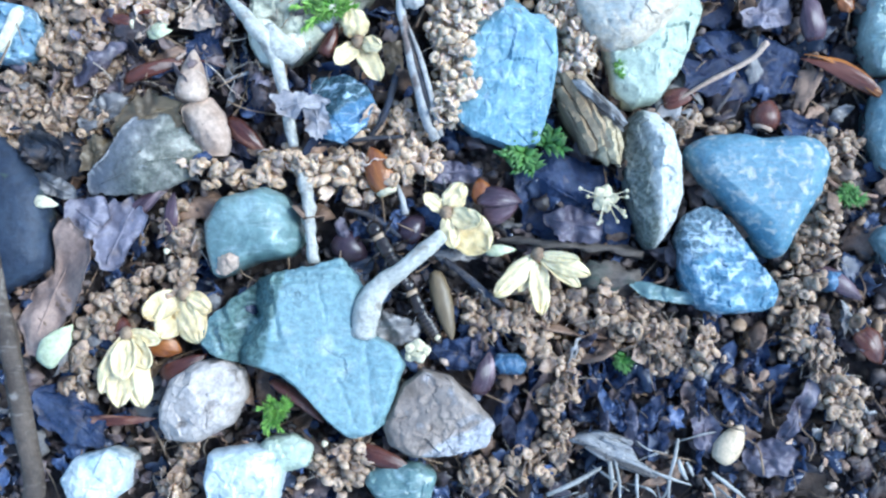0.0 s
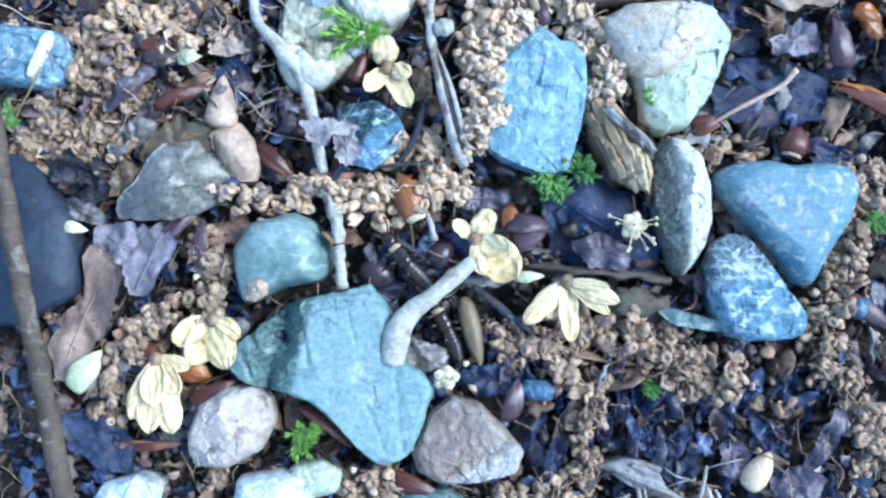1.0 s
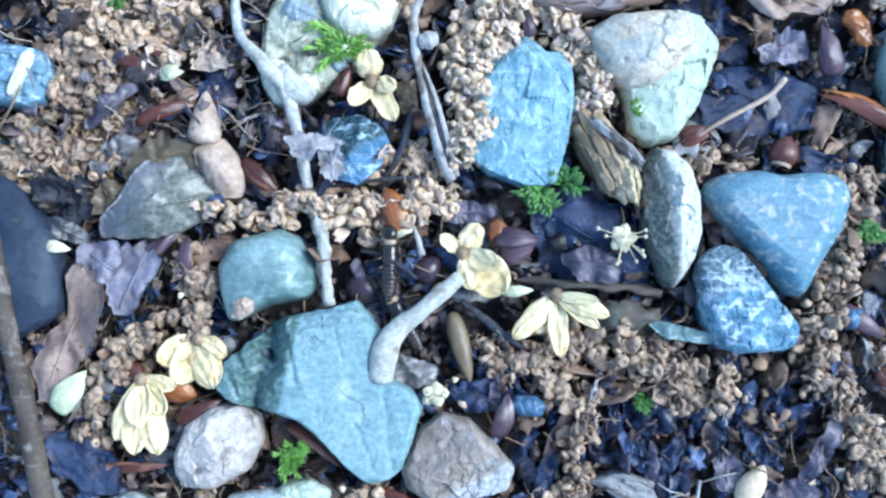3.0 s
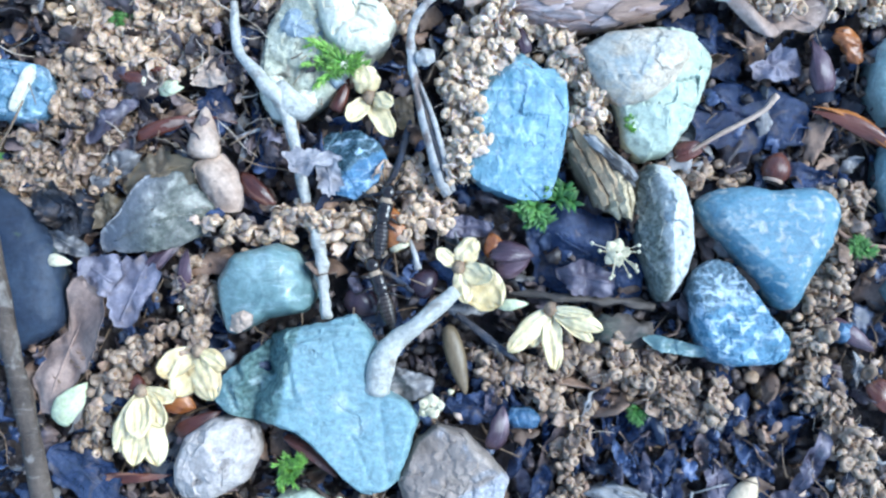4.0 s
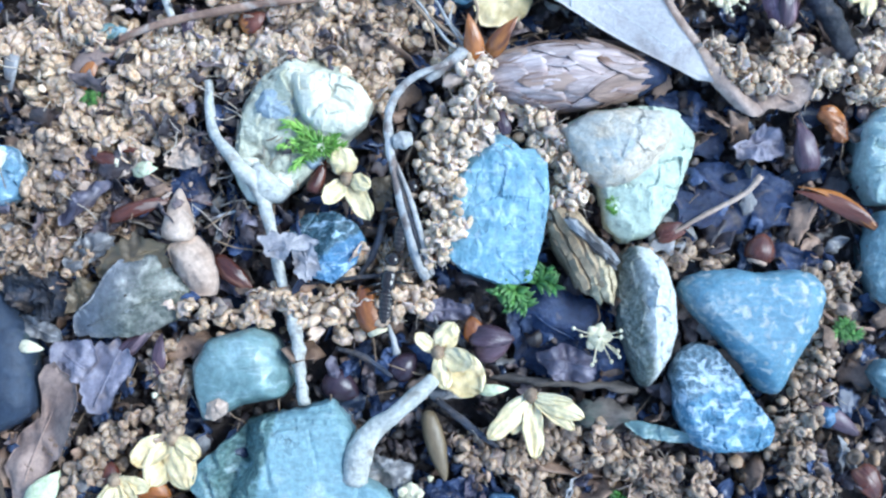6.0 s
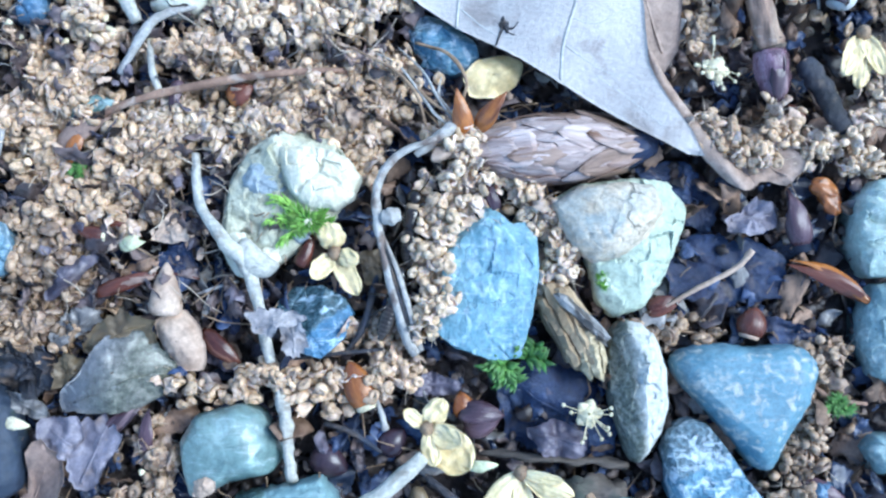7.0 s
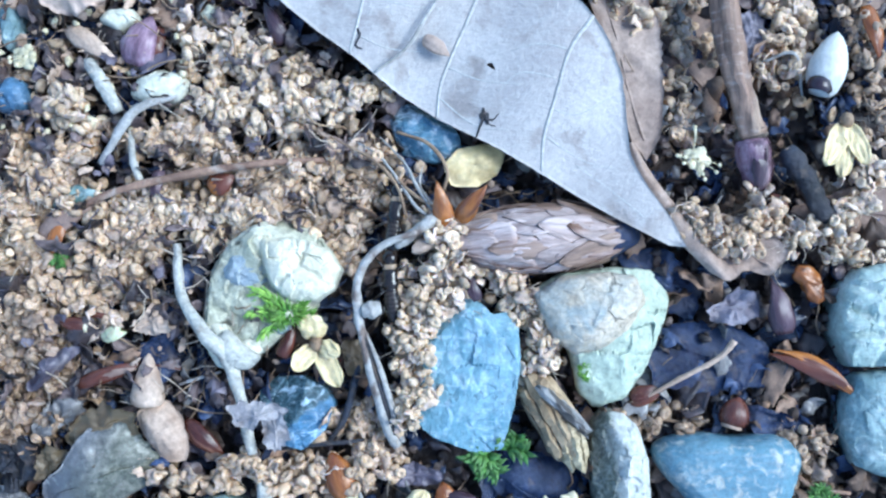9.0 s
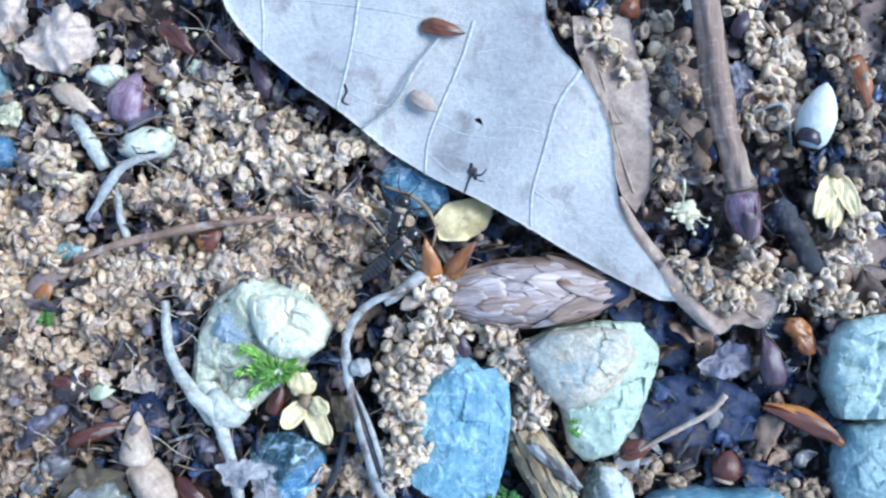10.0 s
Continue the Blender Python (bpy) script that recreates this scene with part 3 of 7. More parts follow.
def twig(pts, zs, radii, material, label, name="twig", rough=0.14, seed=0, category="twig"):
    p = np.array(with_z(pts, zs))
    mid = p.mean(0)
    v, q = tube(p - mid, radii, rough=rough, seed=seed)
    ob = thing(name, v, q, material, mid, label, category)
    if name == "twig":
        d = p[0] - p[1]
        v, q = lathe([(0.02, 0.02), (0.0, radii[0] * 0.7), (-0.12, radii[0] * 0.85), (-0.3, radii[0] * 0.6)], 9, seed, 0.3)
        part("broken_end", v, q, TAN_HUSK, ob, "pale broken end", p[0] - mid, (0, -math.degrees(math.atan2(d[2], math.hypot(d[0], d[1]))), math.degrees(math.atan2(d[1], d[0]))))
    return ob


def flake(pts, z, material, label, curl=0.6, thick=0.12, seed=0, tilt=(0.0, 0.0), n=56, jag=0.07, name="leaf_fragment", category="leaf", cup=0.0, dome=None):
    """A thin curled sheet with the given outline."""
    mid, r = reach(pts, n, 1)
    us = np.linspace(0.03, 1, 9)
    top = []
    size = r.mean()
    for u in us:
        for j in range(n):
            a = j * 2 * math.pi / n
            g = u * r[j] * (1 + jag * u * (rn(j * 0.45, seed, 2.0) + 0.7 * rn(j * 1.3, seed, 4.0)) * 2)
            x, y = g * math.cos(a), g * math.sin(a)
            zz = tilt[0] * x + tilt[1] * y + curl * (rn(x / size, y / size, seed * 5.3, 1.1) * 1.6 + 0.5 * rn(x / size, y / size, seed * 2.3, 3.5)) + cup * u * u
            if dome:
                # vaulted round a summit of its own
                zz -= dome[2] * ((x + mid[0] - dome[0]) ** 2 + (y + mid[1] - dome[1]) ** 2)
            top.append((x, y, zz))
    top = np.array(top)
    v = np.concatenate([top, top - (0, 0, thick)])
    m = len(top)
    q = sheet_quads(len(us), n, True)
    quads = q + [(d + m, c + m, b + m, a + m) for a, b, c, d in q]
    last = (len(us) - 1) * n
    quads += [(last + j, last + (j + 1) % n, m + last + (j + 1) % n, m + last + j)[::-1] for j in range(n)]
    ob = thing(name, v, quads, material, (*mid, z), label, category)
    if n >= 56 and category == "leaf" and size > 1.2 and not dome:
        j = int(np.argmax(r + np.roll(r, n // 2)))
        a = j * 2 * math.pi / n
        line = []
        for f in np.linspace(-0.8, 0.85, 7):
            g = f * (r[j] if f > 0 else r[(j + n // 2) % n])
            x, y = g * math.cos(a) + 0.15 * rn(f * 2, seed) * size, g * math.sin(a)
            u = min(1.0, abs(f))
            line.append((x, y, tilt[0] * x + tilt[1] * y + curl * (rn(x / size, y / size, seed * 5.3, 1.1) * 1.6 + 0.5 * rn(x / size, y / size, seed * 2.3, 3.5)) + cup * u * u))
        v, q = tube(line, [0.13, 0.10, 0.05], 6, 0.05, steps=3)
        part("midrib", v, q, material, ob)
    return ob


def shell(length, width, cup=0.35, curl=0.2, tip=1.0, thick=0.07, rows=13, cols=9, seed=0.0, keel=0.0, crumple=0.06, twist=0.0, both=False, crease=0.0):
    """A thin creased bud scale from its foot at 0 along +x, hollow underneath."""
    top = []
    most = max(((i / 40 + 0.06) ** 0.5) * (1 - i / 40) ** (0.85 * tip) for i in range(40))
    for i in range(rows):
        s = i / (rows - 1)
        w = width / 2 * max(0.03, (s + 0.06) ** 0.5 * (1 - s) ** (0.85 * tip) / most)
        if both:
            w = width / 2 * max(0.04, math.sin(math.pi * s) ** 0.8)
        for j in range(cols):
            b = 2 * j / (cols - 1) - 1
            z = 0.62 * cup * width * (1 - b * b) * (w / (width / 2)) + curl * length * 4 * s * (1 - s) + keel * (1 - abs(b))
            z += 0.022 * width * math.sin(b * 11 + seed * 3 + s) + crumple * width * (rn(s * 2.5, b * 1.5, seed * 1.7) + 0.5 * rn(s * 6, b * 3.5, seed * 2.9)) + 0.07 * width * abs(b) ** 3 * rn(s * 4, b, seed + 8)
            z -= crease * width * (abs(rn(s * 1.6 + b, b * 1.3 - s, seed * 1.3)) + 0.5 * abs(rn(s * 3.5, b * 2.6 + s, seed * 2.1)))
            y, t = b * w * (1 + 0.16 * rn(s * 4, b * 2, seed + 4)), twist * (s - 0.5)
            top.append((s * length, y * math.cos(t) - z * math.sin(t) + 0.06 * length * math.sin(twist * s * 2), y * math.sin(t) + z * math.cos(t)))
    top = np.array(top)
    low = top - (0, 0, thick)
    m = len(top)
    q = sheet_quads(rows, cols)
    quads = [x[::-1] for x in q] + [(a + m, b + m, c + m, d + m) for a, b, c, d in q]
    rim = [j for j in range(cols)] + [i * cols + cols - 1 for i in range(1, rows)] + [(rows - 1) * cols + j for j in range(cols - 2, -1, -1)] + [i * cols for i in range(rows - 2, 0, -1)]
    quads += [(rim[i], rim[(i + 1) % len(rim)], rim[(i + 1) % len(rim)] + m, rim[i] + m) for i in range(len(rim))]
    return np.concatenate([top, low]), quads


def lathe(profile, sides=14, seed=0, wobble=0.05, squash=1.0):
    """A body of revolution along +x from (x, radius) rows."""
    rings = []
    for x, r in profile:
        rings.append([(x, r * math.cos(a) * (1 + wobble * rn(x, math.cos(a), seed)), r * squash * math.sin(a) * (1 + wobble * rn(x, math.sin(a), seed + 3)))
                      for a in np.arange(sides) * 2 * np.pi / sides])
    return np.array(rings).reshape(-1, 3), sheet_quads(len(profile), sides, True)


def way(a, b):
    """Length and direction in degrees from a to b."""
    return math.hypot(b[0] - a[0], b[1] - a[1]), math.degrees(math.atan2(b[1] - a[1], b[0] - a[0]))


def scale_thing(a, b, width, z, material, label, cup=0.35, curl=0.12, roll=0.0, pitch=0.0, tip=1.0, name="bud_scale", seed=0, keel=0.0, twist=None, both=False, crease=0.0):
    """A single fallen bud scale from foot a to tip b."""
    length, turn = way(a, b)
    v, q = shell(length, width, min(cup, 0.28), curl, tip, seed=seed or a[0] * 1.7 + a[1], keel=keel, twist=0.7 * rn(a[0], a[1], 3.3) if twist is None else twist, both=both, crease=crease)
    return thing(name, v, q, material, (*a, z), label, "bud scale", turn=(roll, pitch, turn))


def bud(a, b, width, z, material, label, name="bud", tip_material=None, tip_label="", blunt=0.5, category="bud", squash=0.8, cone=False):
    """A plump bud or seed from a to its point b."""
    length, turn = way(a, b)
    prof = [(0, 0.02), (0.03, 0.5), (0.12, 0.78), (0.3, 1.0), (0.5, 0.97), (0.68, 0.78), (0.82, 0.52), (0.93, 0.26), (1.0, 0.03)]
    if cone:
        prof = [(0, 0.02), (0.02, 0.6), (0.08, 0.92), (0.2, 1.0), (0.42, 0.86), (0.65, 0.58), (0.85, 0.28), (0.95, 0.13), (1.0, 0.02)]
    v, q = lathe([(x * length, r ** (1 - blunt * 0.4) * width / 2) for x, r in prof], 16, seed=length, squash=squash)
    ob = thing(name, v, q, material, (*a, z), label, category, turn=(0, 0, turn))
    if tip_material:
        v, q = lathe([(x * length * 0.3, r * width * 0.30) for x, r in ((0, 0.9), (0.2, 1.15), (0.6, 1.0), (0.9, 0.5), (1.0, 0.05))], 12, squash=squash)
        part("tip", v, q, tip_material, ob, tip_label, at=(-0.04 * length, 0, 0.05) if name != "seed_capsule" else (0.02 * length, 0.12 * width, 0.16 * width))
    return ob


def husk(at, z, petals, material, label, group="", core=True):
    """An opened bud: scales (direction, length, width, lift in degrees) round a brown foot."""
    ob = base("bud_husk", (*at, z), label, "bud husk", group)
    for i, (turn, length, width, lift) in enumerate(petals):
        v, q = shell(length, width, -0.30 if i % 3 else 0.25, 0.06, 0.6, seed=i * 2.3 + at[0], keel=0.10 if i % 3 else 0.0, crumple=0.07, rows=18, cols=13, crease=0.24)
        part("scale", v, q, material, ob, turn=(0, -lift, turn), at=(0.3 * math.cos(radians(turn)), 0.3 * math.sin(radians(turn)), 0.1 + 0.12 * i))
    if core:
        v, q = lathe([(0, 0.05), (0.05, 0.45), (0.4, 0.6), (0.8, 0.4), (0.95, 0.05)], 10, seed=3, wobble=0.3)
        part("foot", v, q, RACHIS, ob, "brown foot of the bud", at=(0, 0, -0.1), turn=(0, -90, 0))
    return ob


# dry catkin florets: round dimpled anther beads under a millimetre wide, and larger crumpled bracts
BEAD_ROWS = [(0.04, 0.0), (0.30, 0.03), (0.47, 0.20), (0.47, 0.38), (0.34, 0.50), (0.20, 0.46), (0.10, 0.33), (0.02, 0.30)]
CUPS, CUP_QS, BEADS = [], [], 6
for kind_no in range(8):
    bead = kind_no < BEADS
    if bead:
        v, q = lathe([(x, r) for r, x in BEAD_ROWS], 9, wobble=0.0)
        v = v[:, [1, 2, 0]]
    else:
        v, q = shell(1.5, 1.25, 0.22, 0.1, 0.5, 0.07, 6, 6, seed=kind_no, crumple=0.3)
        v = v - (0.75, 0, 0.15)
    out = []
    for x, y, z in v:
        a, far = math.atan2(y, x), math.hypot(x, y)
        if bead:
            g = 1 + 0.10 * math.cos(2 * a) - 0.14 * max(0.0, math.cos(a)) ** 6 * (kind_no % 2) + 0.30 * rn(x, y, z + kind_no * 3.7, 1.6)
            out.append((x * g, y * g, z * (0.8 + 0.12 * (kind_no % 3)) + 0.10 * rn(x + 5, y, kind_no, 2.0)))
        else:
            g = 1 + 0.4 * rn(math.cos(a) * 2.4, math.sin(a) * 2.4, kind_no * 2.9)
            out.append((x * g, y * g, z + 0.5 * rn(x * 1.6, y * 1.6, kind_no * 1.7) + 0.15 * rn(x * 3.6, y * 3.6, kind_no)))
    CUPS.append(np.array(out))
    CUP_QS.append(np.array(q))
CUP_MESHES = {}


def floret_mesh(kind_no, material):
    key = (kind_no, material.name)
    if key not in CUP_MESHES:
        CUP_MESHES[key] = raw_mesh("floret", CUPS[kind_no], CUP_QS[kind_no])
        CUP_MESHES[key].materials.append(material)
    return CUP_MESHES[key]


rng = np.random.default_rng(7)


def turns(n, flat=1.0):
    """n random turns as matrices."""
    q = rng.normal(size=(n, 4)) * (1, flat, flat, 1)
    q /= np.linalg.norm(q, axis=1)[:, None]
    w, x, y, z = q.T
    return np.stack([1 - 2 * (y * y + z * z), 2 * (x * y - w * z), 2 * (x * z + w * y), 2 * (x * y + w * z), 1 - 2 * (x * x + z * z), 2 * (y * z - w * x),
                     2 * (x * z - w * y), 2 * (y * z + w * x), 1 - 2 * (x * x + y * y)], -1).reshape(n, 3, 3)


def scatter(places, shape_v, shape_q, sizes, flat=1.0, uneven=0.25):
    """Copies of a small shape at all the places, joined."""
    n = len(places)
    s = np.asarray(sizes)[:, None] * (1 + uneven * rng.uniform(-1, 1, (n, 3)))
    v = np.einsum("nij,nkj->nki", turns(n, flat), shape_v[None] * s[:, None, :]) + np.asarray(places)[:, None, :]
    q = shape_q[None] + (np.arange(n) * len(shape_v))[:, None, None]
    return v.reshape(-1, 3), q.reshape(-1, 4)


def catkin(pts, width, count, material, label, z=(0.0, 1.2), size=0.95, stalk=True, lump=1.0):
    """A dry catkin: florets crowded in small tufts round a stalk that runs along pts."""
    count = int(count * 1.5)
    c = smooth_path([(x, y, 0.0) for x, y in pts], 10)
    mid = c.mean(0)
    ob = base("dry_catkin", mid, label, "catkin")
    tufts = max(4, count // 5)
    ti = np.linspace(0, len(c) - 1, tufts).astype(int)
    ta, td = rng.uniform(0, 2 * np.pi, tufts), np.sqrt(rng.uniform(0, 1, tufts)) * width / 2
    pick = rng.integers(0, tufts, count)
    d = td[pick]
    dome = np.sqrt(np.maximum(0, 1 - (d / (width / 2 + 0.01)) ** 2))
    zz = z[0] + (z[1] - z[0]) * dome * rng.uniform(0.45, 1.0, tufts)[pick] * lump
    p = c[ti[pick]] - mid + np.stack([d * np.cos(ta[pick]), d * np.sin(ta[pick]), zz], 1) + rng.normal(0, 0.42, (count, 3)) * (1, 1, 0.55)
    p[np.arange(count) % 8 >= BEADS, 2] += 0.1
    m = turns(count, 0.8)
    s = rng.uniform(0.75, 1.15, count) * size
    for i in range(count):
        papery = i % 8 >= BEADS
        s[i] *= 1.1 if papery else 1.15
        o = bpy.data.objects.new("bract" if papery else "floret", floret_mesh(i % 8, BRACT_OF[material.name] if papery else material))
        scene.collection.objects.link(o)
        o.parent = ob
        o.matrix_basis = Matrix.Translation(Vector(p[i]) * MM) @ Matrix(m[i].tolist()).to_4x4() @ Matrix.Diagonal((s[i], s[i] * rng.uniform(0.75, 1.1), s[i] * rng.uniform(0.8, 1.3), 1))
    if stalk:
        v, q = tube(c[::3] - mid + (0, 0, z[0] + 0.45 * (z[1] - z[0])), [0.22, 0.18, 0.12], 6)
        part("stalk", v, q, RACHIS, ob, "thin brown stalk")
    # withered threads that stick out of the tufts
    vs, qs, k = [], [], 0
    for i in range(count // 2):
        a = p[rng.integers(0, count)]
        b = a + rng.normal(0, 0.8, 3) * (1, 1, 0.5)
        v, q = tube([a, (a + b) / 2 + rng.normal(0, 0.25, 3), b], [0.035, 0.02], 4, 0.0, steps=2)
        vs.append(v), qs.append(np.array(q) + k)
        k += len(v)
    tagged(part("threads", np.concatenate(vs), np.concatenate(qs), THREAD, ob, "withered threads"), kind="stuff")
    return ob


def inside(pts, n):
    """n random places in an outline."""
    pts = np.array(pts)
    lo, hi = pts.min(0), pts.max(0)
    out = []
    while len(out) < n:
        p = rng.uniform(lo, hi)
        a, b = pts, np.roll(pts, -1, 0)
        up = (a[:, 1] > p[1]) != (b[:, 1] > p[1])
        cross = up & (p[0] < (b[:, 0] - a[:, 0]) * (p[1] - a[:, 1]) / (b[:, 1] - a[:, 1] + 1e-12) + a[:, 0])
        if cross.sum() % 2:
            out.append(p)
    return np.array(out)


def litter(pts, n, material, label, z=(-1.5, 0.6), size=0.95, name="catkin_litter"):
    p = inside(pts, n)
    p = p[[rn(x, y, 11.0, 0.33) > 0.06 for x, y in p]]
    n = len(p)
    zz = rng.uniform(z[0], z[1], n)
    # small heaps and hollows
    zz += np.array([1.5 * rn(x, y, 3.0, 0.28) for x, y in p])
    mid = np.array([*p.mean(0), 0])
    vs, qs, k = [], [], 0
    for c in range(8):
        own = np.column_stack([p, zz])[c::8] - mid
        v, q = scatter(own, CUPS[c], CUP_QS[c], rng.uniform(0.8, 1.3, len(own)) * size, 0.8)
        vs.append(v), qs.append(q + k)
        k += len(v)
    return thing(name, np.concatenate(vs), np.concatenate(qs), material, mid, label, "catkin litter", kind="stuff")


def moss(at, z, stems, material, label, lean=40.0, length=3.0, seed=1, leaf=1.0, ways=(), wide=0.2, gap=2):
    """A sprig of moss: arching stems with small pointed leaves."""
    r = random.Random(seed)
    ob = base("moss_sprig", (*at, z), label, "moss")
    for s in range(stems):
        turn, tall = (ways[s % len(ways)] + r.uniform(-14, 14)) if ways else r.uniform(0, 360), length * (r.uniform(0.7, 1.0) if ways else r.uniform(0.45, 0.8))
        pts = [(0, 0, 0)]
        for i in range(1, 5):
            f = i / 4
            pts.append((tall * math.sin(radians(lean)) * f, r.uniform(-0.1, 0.1) * tall, tall * math.cos(radians(lean)) * f - 0.35 * tall * f * f))
        c = smooth_path(pts, 5)
        v, q = tube(pts, [0.10, 0.06], 5)
        vs, qs = [v], [np.array(q)]
        k = len(v)
        for i, p in enumerate(c[::gap]):
            for w in range(4):
                lv, lq = shell(leaf * (1.1 - 0.4 * i / len(c)), leaf * wide, 0.15, 0.10, 1.3, 0.02, 5, 3, seed=i)
                m = np.array(pose(0, 0, 0, 0, -r.uniform(15, 55), (70, 290, 45, 315)[w] + i * 11 + r.uniform(-20, 20)).to_3x3())
                vs.append(lv @ m.T + p)
                qs.append(np.array(lq) + k)
                k += len(lv)
        tagged(part("shoot", np.concatenate(vs), np.concatenate(qs), material, ob, turn=(0, 0, turn)), kind="stuff")
    return ob


def flower(at, z, stamens, label, spread=2.2, seed=1):
    """A tiny cream flower with long stamens."""
    r = random.Random(seed)
    ob = base("small_flower", (*at, z), label, "flower")
    v, q = lathe([(0, 0.05), (0.05, 0.5), (0.4, 0.8), (0.7, 0.7), (0.9, 0.1)], 10, wobble=0.3)
    part("cup", v, q, PETAL, ob, turn=(0, -90, 0))
    for i in range(5):
        v, q = shell(1.2, 1.0, 0.25, 0.1, 0.7, 0.06, 6, 5)
        part("petal", v, q, PETAL, ob, turn=(0, -r.uniform(5, 40), i * 72 + r.uniform(-15, 15)), at=(0, 0, 0.3))
    for i in range(stamens):
        a, far, up = r.uniform(math.pi * 0.85, math.pi * 2.1), spread * r.uniform(0.6, 1.1), r.uniform(0.6, 1.6)
        end = (far * math.cos(a), far * math.sin(a), up)
        v, q = tube([(0, 0, 0.4), (end[0] * 0.5, end[1] * 0.5, up * 0.9), end], [0.045, 0.035], 5)
        st = part("stamen", v, q, PETAL, ob)
        v, q = lathe([(-0.16, 0.02), (-0.1, 0.13), (0, 0.18), (0.1, 0.13), (0.16, 0.02)], 8)
        part("anther", v, q, PETAL, st, at=end)
    return ob


# ---- ground ----
def make_ground():
    n = 150
    g = np.linspace(-1, 1, n)
    g = np.sign(g) * (60 * abs(g) + 24000000 * np.maximum(0, abs(g) - 0.85) ** 4 * 8)
    v = []
    for y in g:
        for x in g:
            near = 1 if max(abs(x), abs(y)) < 100 else 0
            z = -3.2 + near * (0.9 * rn(x, y, 0, 0.16) + 0.5 * rn(x, y, 5, 0.6))
            v.append((x, y + 8, z))
    return thing("ground", v, sheet_quads(n, n), SOIL, (0, 0, 0), "dark damp forest soil", "ground", kind="structure")


make_ground()
UPPER = [(-40, 12), (-14, 12), (-4, 24), (0, 34), (-6, 46), (-40, 46)]
AREA = [(-52, -38), (52, -38), (52, 62), (-52, 62)]
CRUMBS = []
for kind_no in range(4):
    v, q = shell(2.4, 1.3 + 0.25 * kind_no, 0.08, 0.05, 0.5, 0.05, 8, 7, seed=2.3 + kind_no)
    v = v - (1.2, 0, 0)
    ang = np.arctan2(v[:, 1], v[:, 0])
    jag = np.array([1 + 0.5 * rn(math.cos(a) * 2.2, math.sin(a) * 2.2, 7.0 * kind_no) + 0.3 * rn(math.cos(a) * 5.5, math.sin(a) * 5.5, 3.0 * kind_no) for a in ang])
    v = v * np.stack([jag, jag, np.ones(len(v))], 1) + np.array([(0.3 * rn(x, y, 1 + kind_no, 1.1), 0.3 * rn(x, y, 5 + kind_no, 1.3), 0.55 * rn(x, y, 9 + kind_no, 1.0) + 0.25 * rn(x, y, 3 + kind_no, 2.4)) for x, y, z in v])
    CRUMBS.append((v, np.array(q)))
FIBRES = []
for kind_no in range(3):
    v, q = tube([(-2.6, 0.2 * kind_no, 0), (-1.0, 0.25 - 0.3 * kind_no, 0.15), (0.7, 0.1 * kind_no, 0.1), (2.4, 0.3 - 0.2 * kind_no, -0.1)], [0.05, 0.07, 0.04], 5, 0.3, steps=3)
    FIBRES.append((v, np.array(q)))


def debris(pts, n, shapes, material, label, z, sizes, name="leaf_litter", flat=0.45):
    p = inside(pts, n)
    mid = np.array([*p.mean(0), 0])
    vs, qs, k = [], [], 0
    for i, (shape_v, shape_q) in enumerate(shapes):
        own = p[i::len(shapes)]
        v, q = scatter(np.column_stack([own, rng.uniform(z[0], z[1], len(own))]) - mid, shape_v, shape_q, rng.uniform(*sizes, len(own)), flat, 0.45)
        vs.append(v), qs.append(q + k)
        k += len(v)
    return thing(name, np.concatenate(vs), np.concatenate(qs), material, mid, label, "litter", kind="stuff")


CR_V, CR_Q = lathe([(-0.5, 0.05), (-0.42, 0.35), (-0.1, 0.5), (0.2, 0.36), (0.42, 0.34), (0.5, 0.05)], 6, 3, 0.0)
CR_V = np.array([v * (1 + 0.9 * rn(*(v * 2.7))) for v in CR_V])
CR_Q = np.array(CR_Q)
debris(AREA, 3600, CRUMBS, FLAKE, "dark decayed leaf crumbs on the soil", (-3.2, -0.5), (0.3, 1.2))
debris(AREA, 2300, CRUMBS, FLAKE_BLUE, "wet blue-black leaf crumbs on the soil", (-2.8, -0.2), (0.3, 1.2))
debris(AREA, 1100, CRUMBS, FLAKE_BROWN, "brown crumbs of dry leaves", (-2.4, 0.1), (0.2, 0.8))
debris(AREA, 420, CRUMBS, FLAKE_BROWN, "torn brown leaf scraps in the litter", (-1.4, 0.1), (0.7, 1.6))
debris(AREA, 300, CRUMBS, LEAF_GREY, "torn grey leaf scraps in the litter", (-1.4, 0.0), (0.5, 1.3))
debris(UPPER, 320, CRUMBS, TAN_HUSK, "pale papery scraps among the catkins", (-0.6, 1.2), (0.18, 0.42), "papery_litter", 0.8)
debris(UPPER, 260, CRUMBS, FLAKE, "dark leaf scraps among the catkins", (-0.4, 1.5), (0.4, 1.1), "leaf_litter", 0.8)
debris(UPPER, 150, FIBRES, RACHIS, "broken stalks among the catkins", (0.0, 1.8), (0.4, 1.2), "stalk_litter")
debris(UPPER, 130, FIBRES, THREAD, "pale withered fibres among the catkins", (0.4, 2.0), (0.3, 0.9), "fibre_litter")
debris(UPPER, 70, CRUMBS, LEAF_PURPLE, "mauve leaf scraps among the catkins", (0.0, 1.5), (0.3, 0.9), "leaf_litter", 0.8)
CORNER = [(-34, 34), (-18, 32), (-15, 46), (-34, 46)]
debris(CORNER, 160, CRUMBS, TAN_HUSK, "pale dry husk scraps in the litter", (-0.8, 1.2), (0.25, 0.7), "papery_litter", 0.8)
debris(CORNER, 60, [(CR_V, CR_Q)], PETAL, "tiny white grains in the litter", (-0.2, 1.2), (0.3, 0.7), "grain_litter", 1.0)
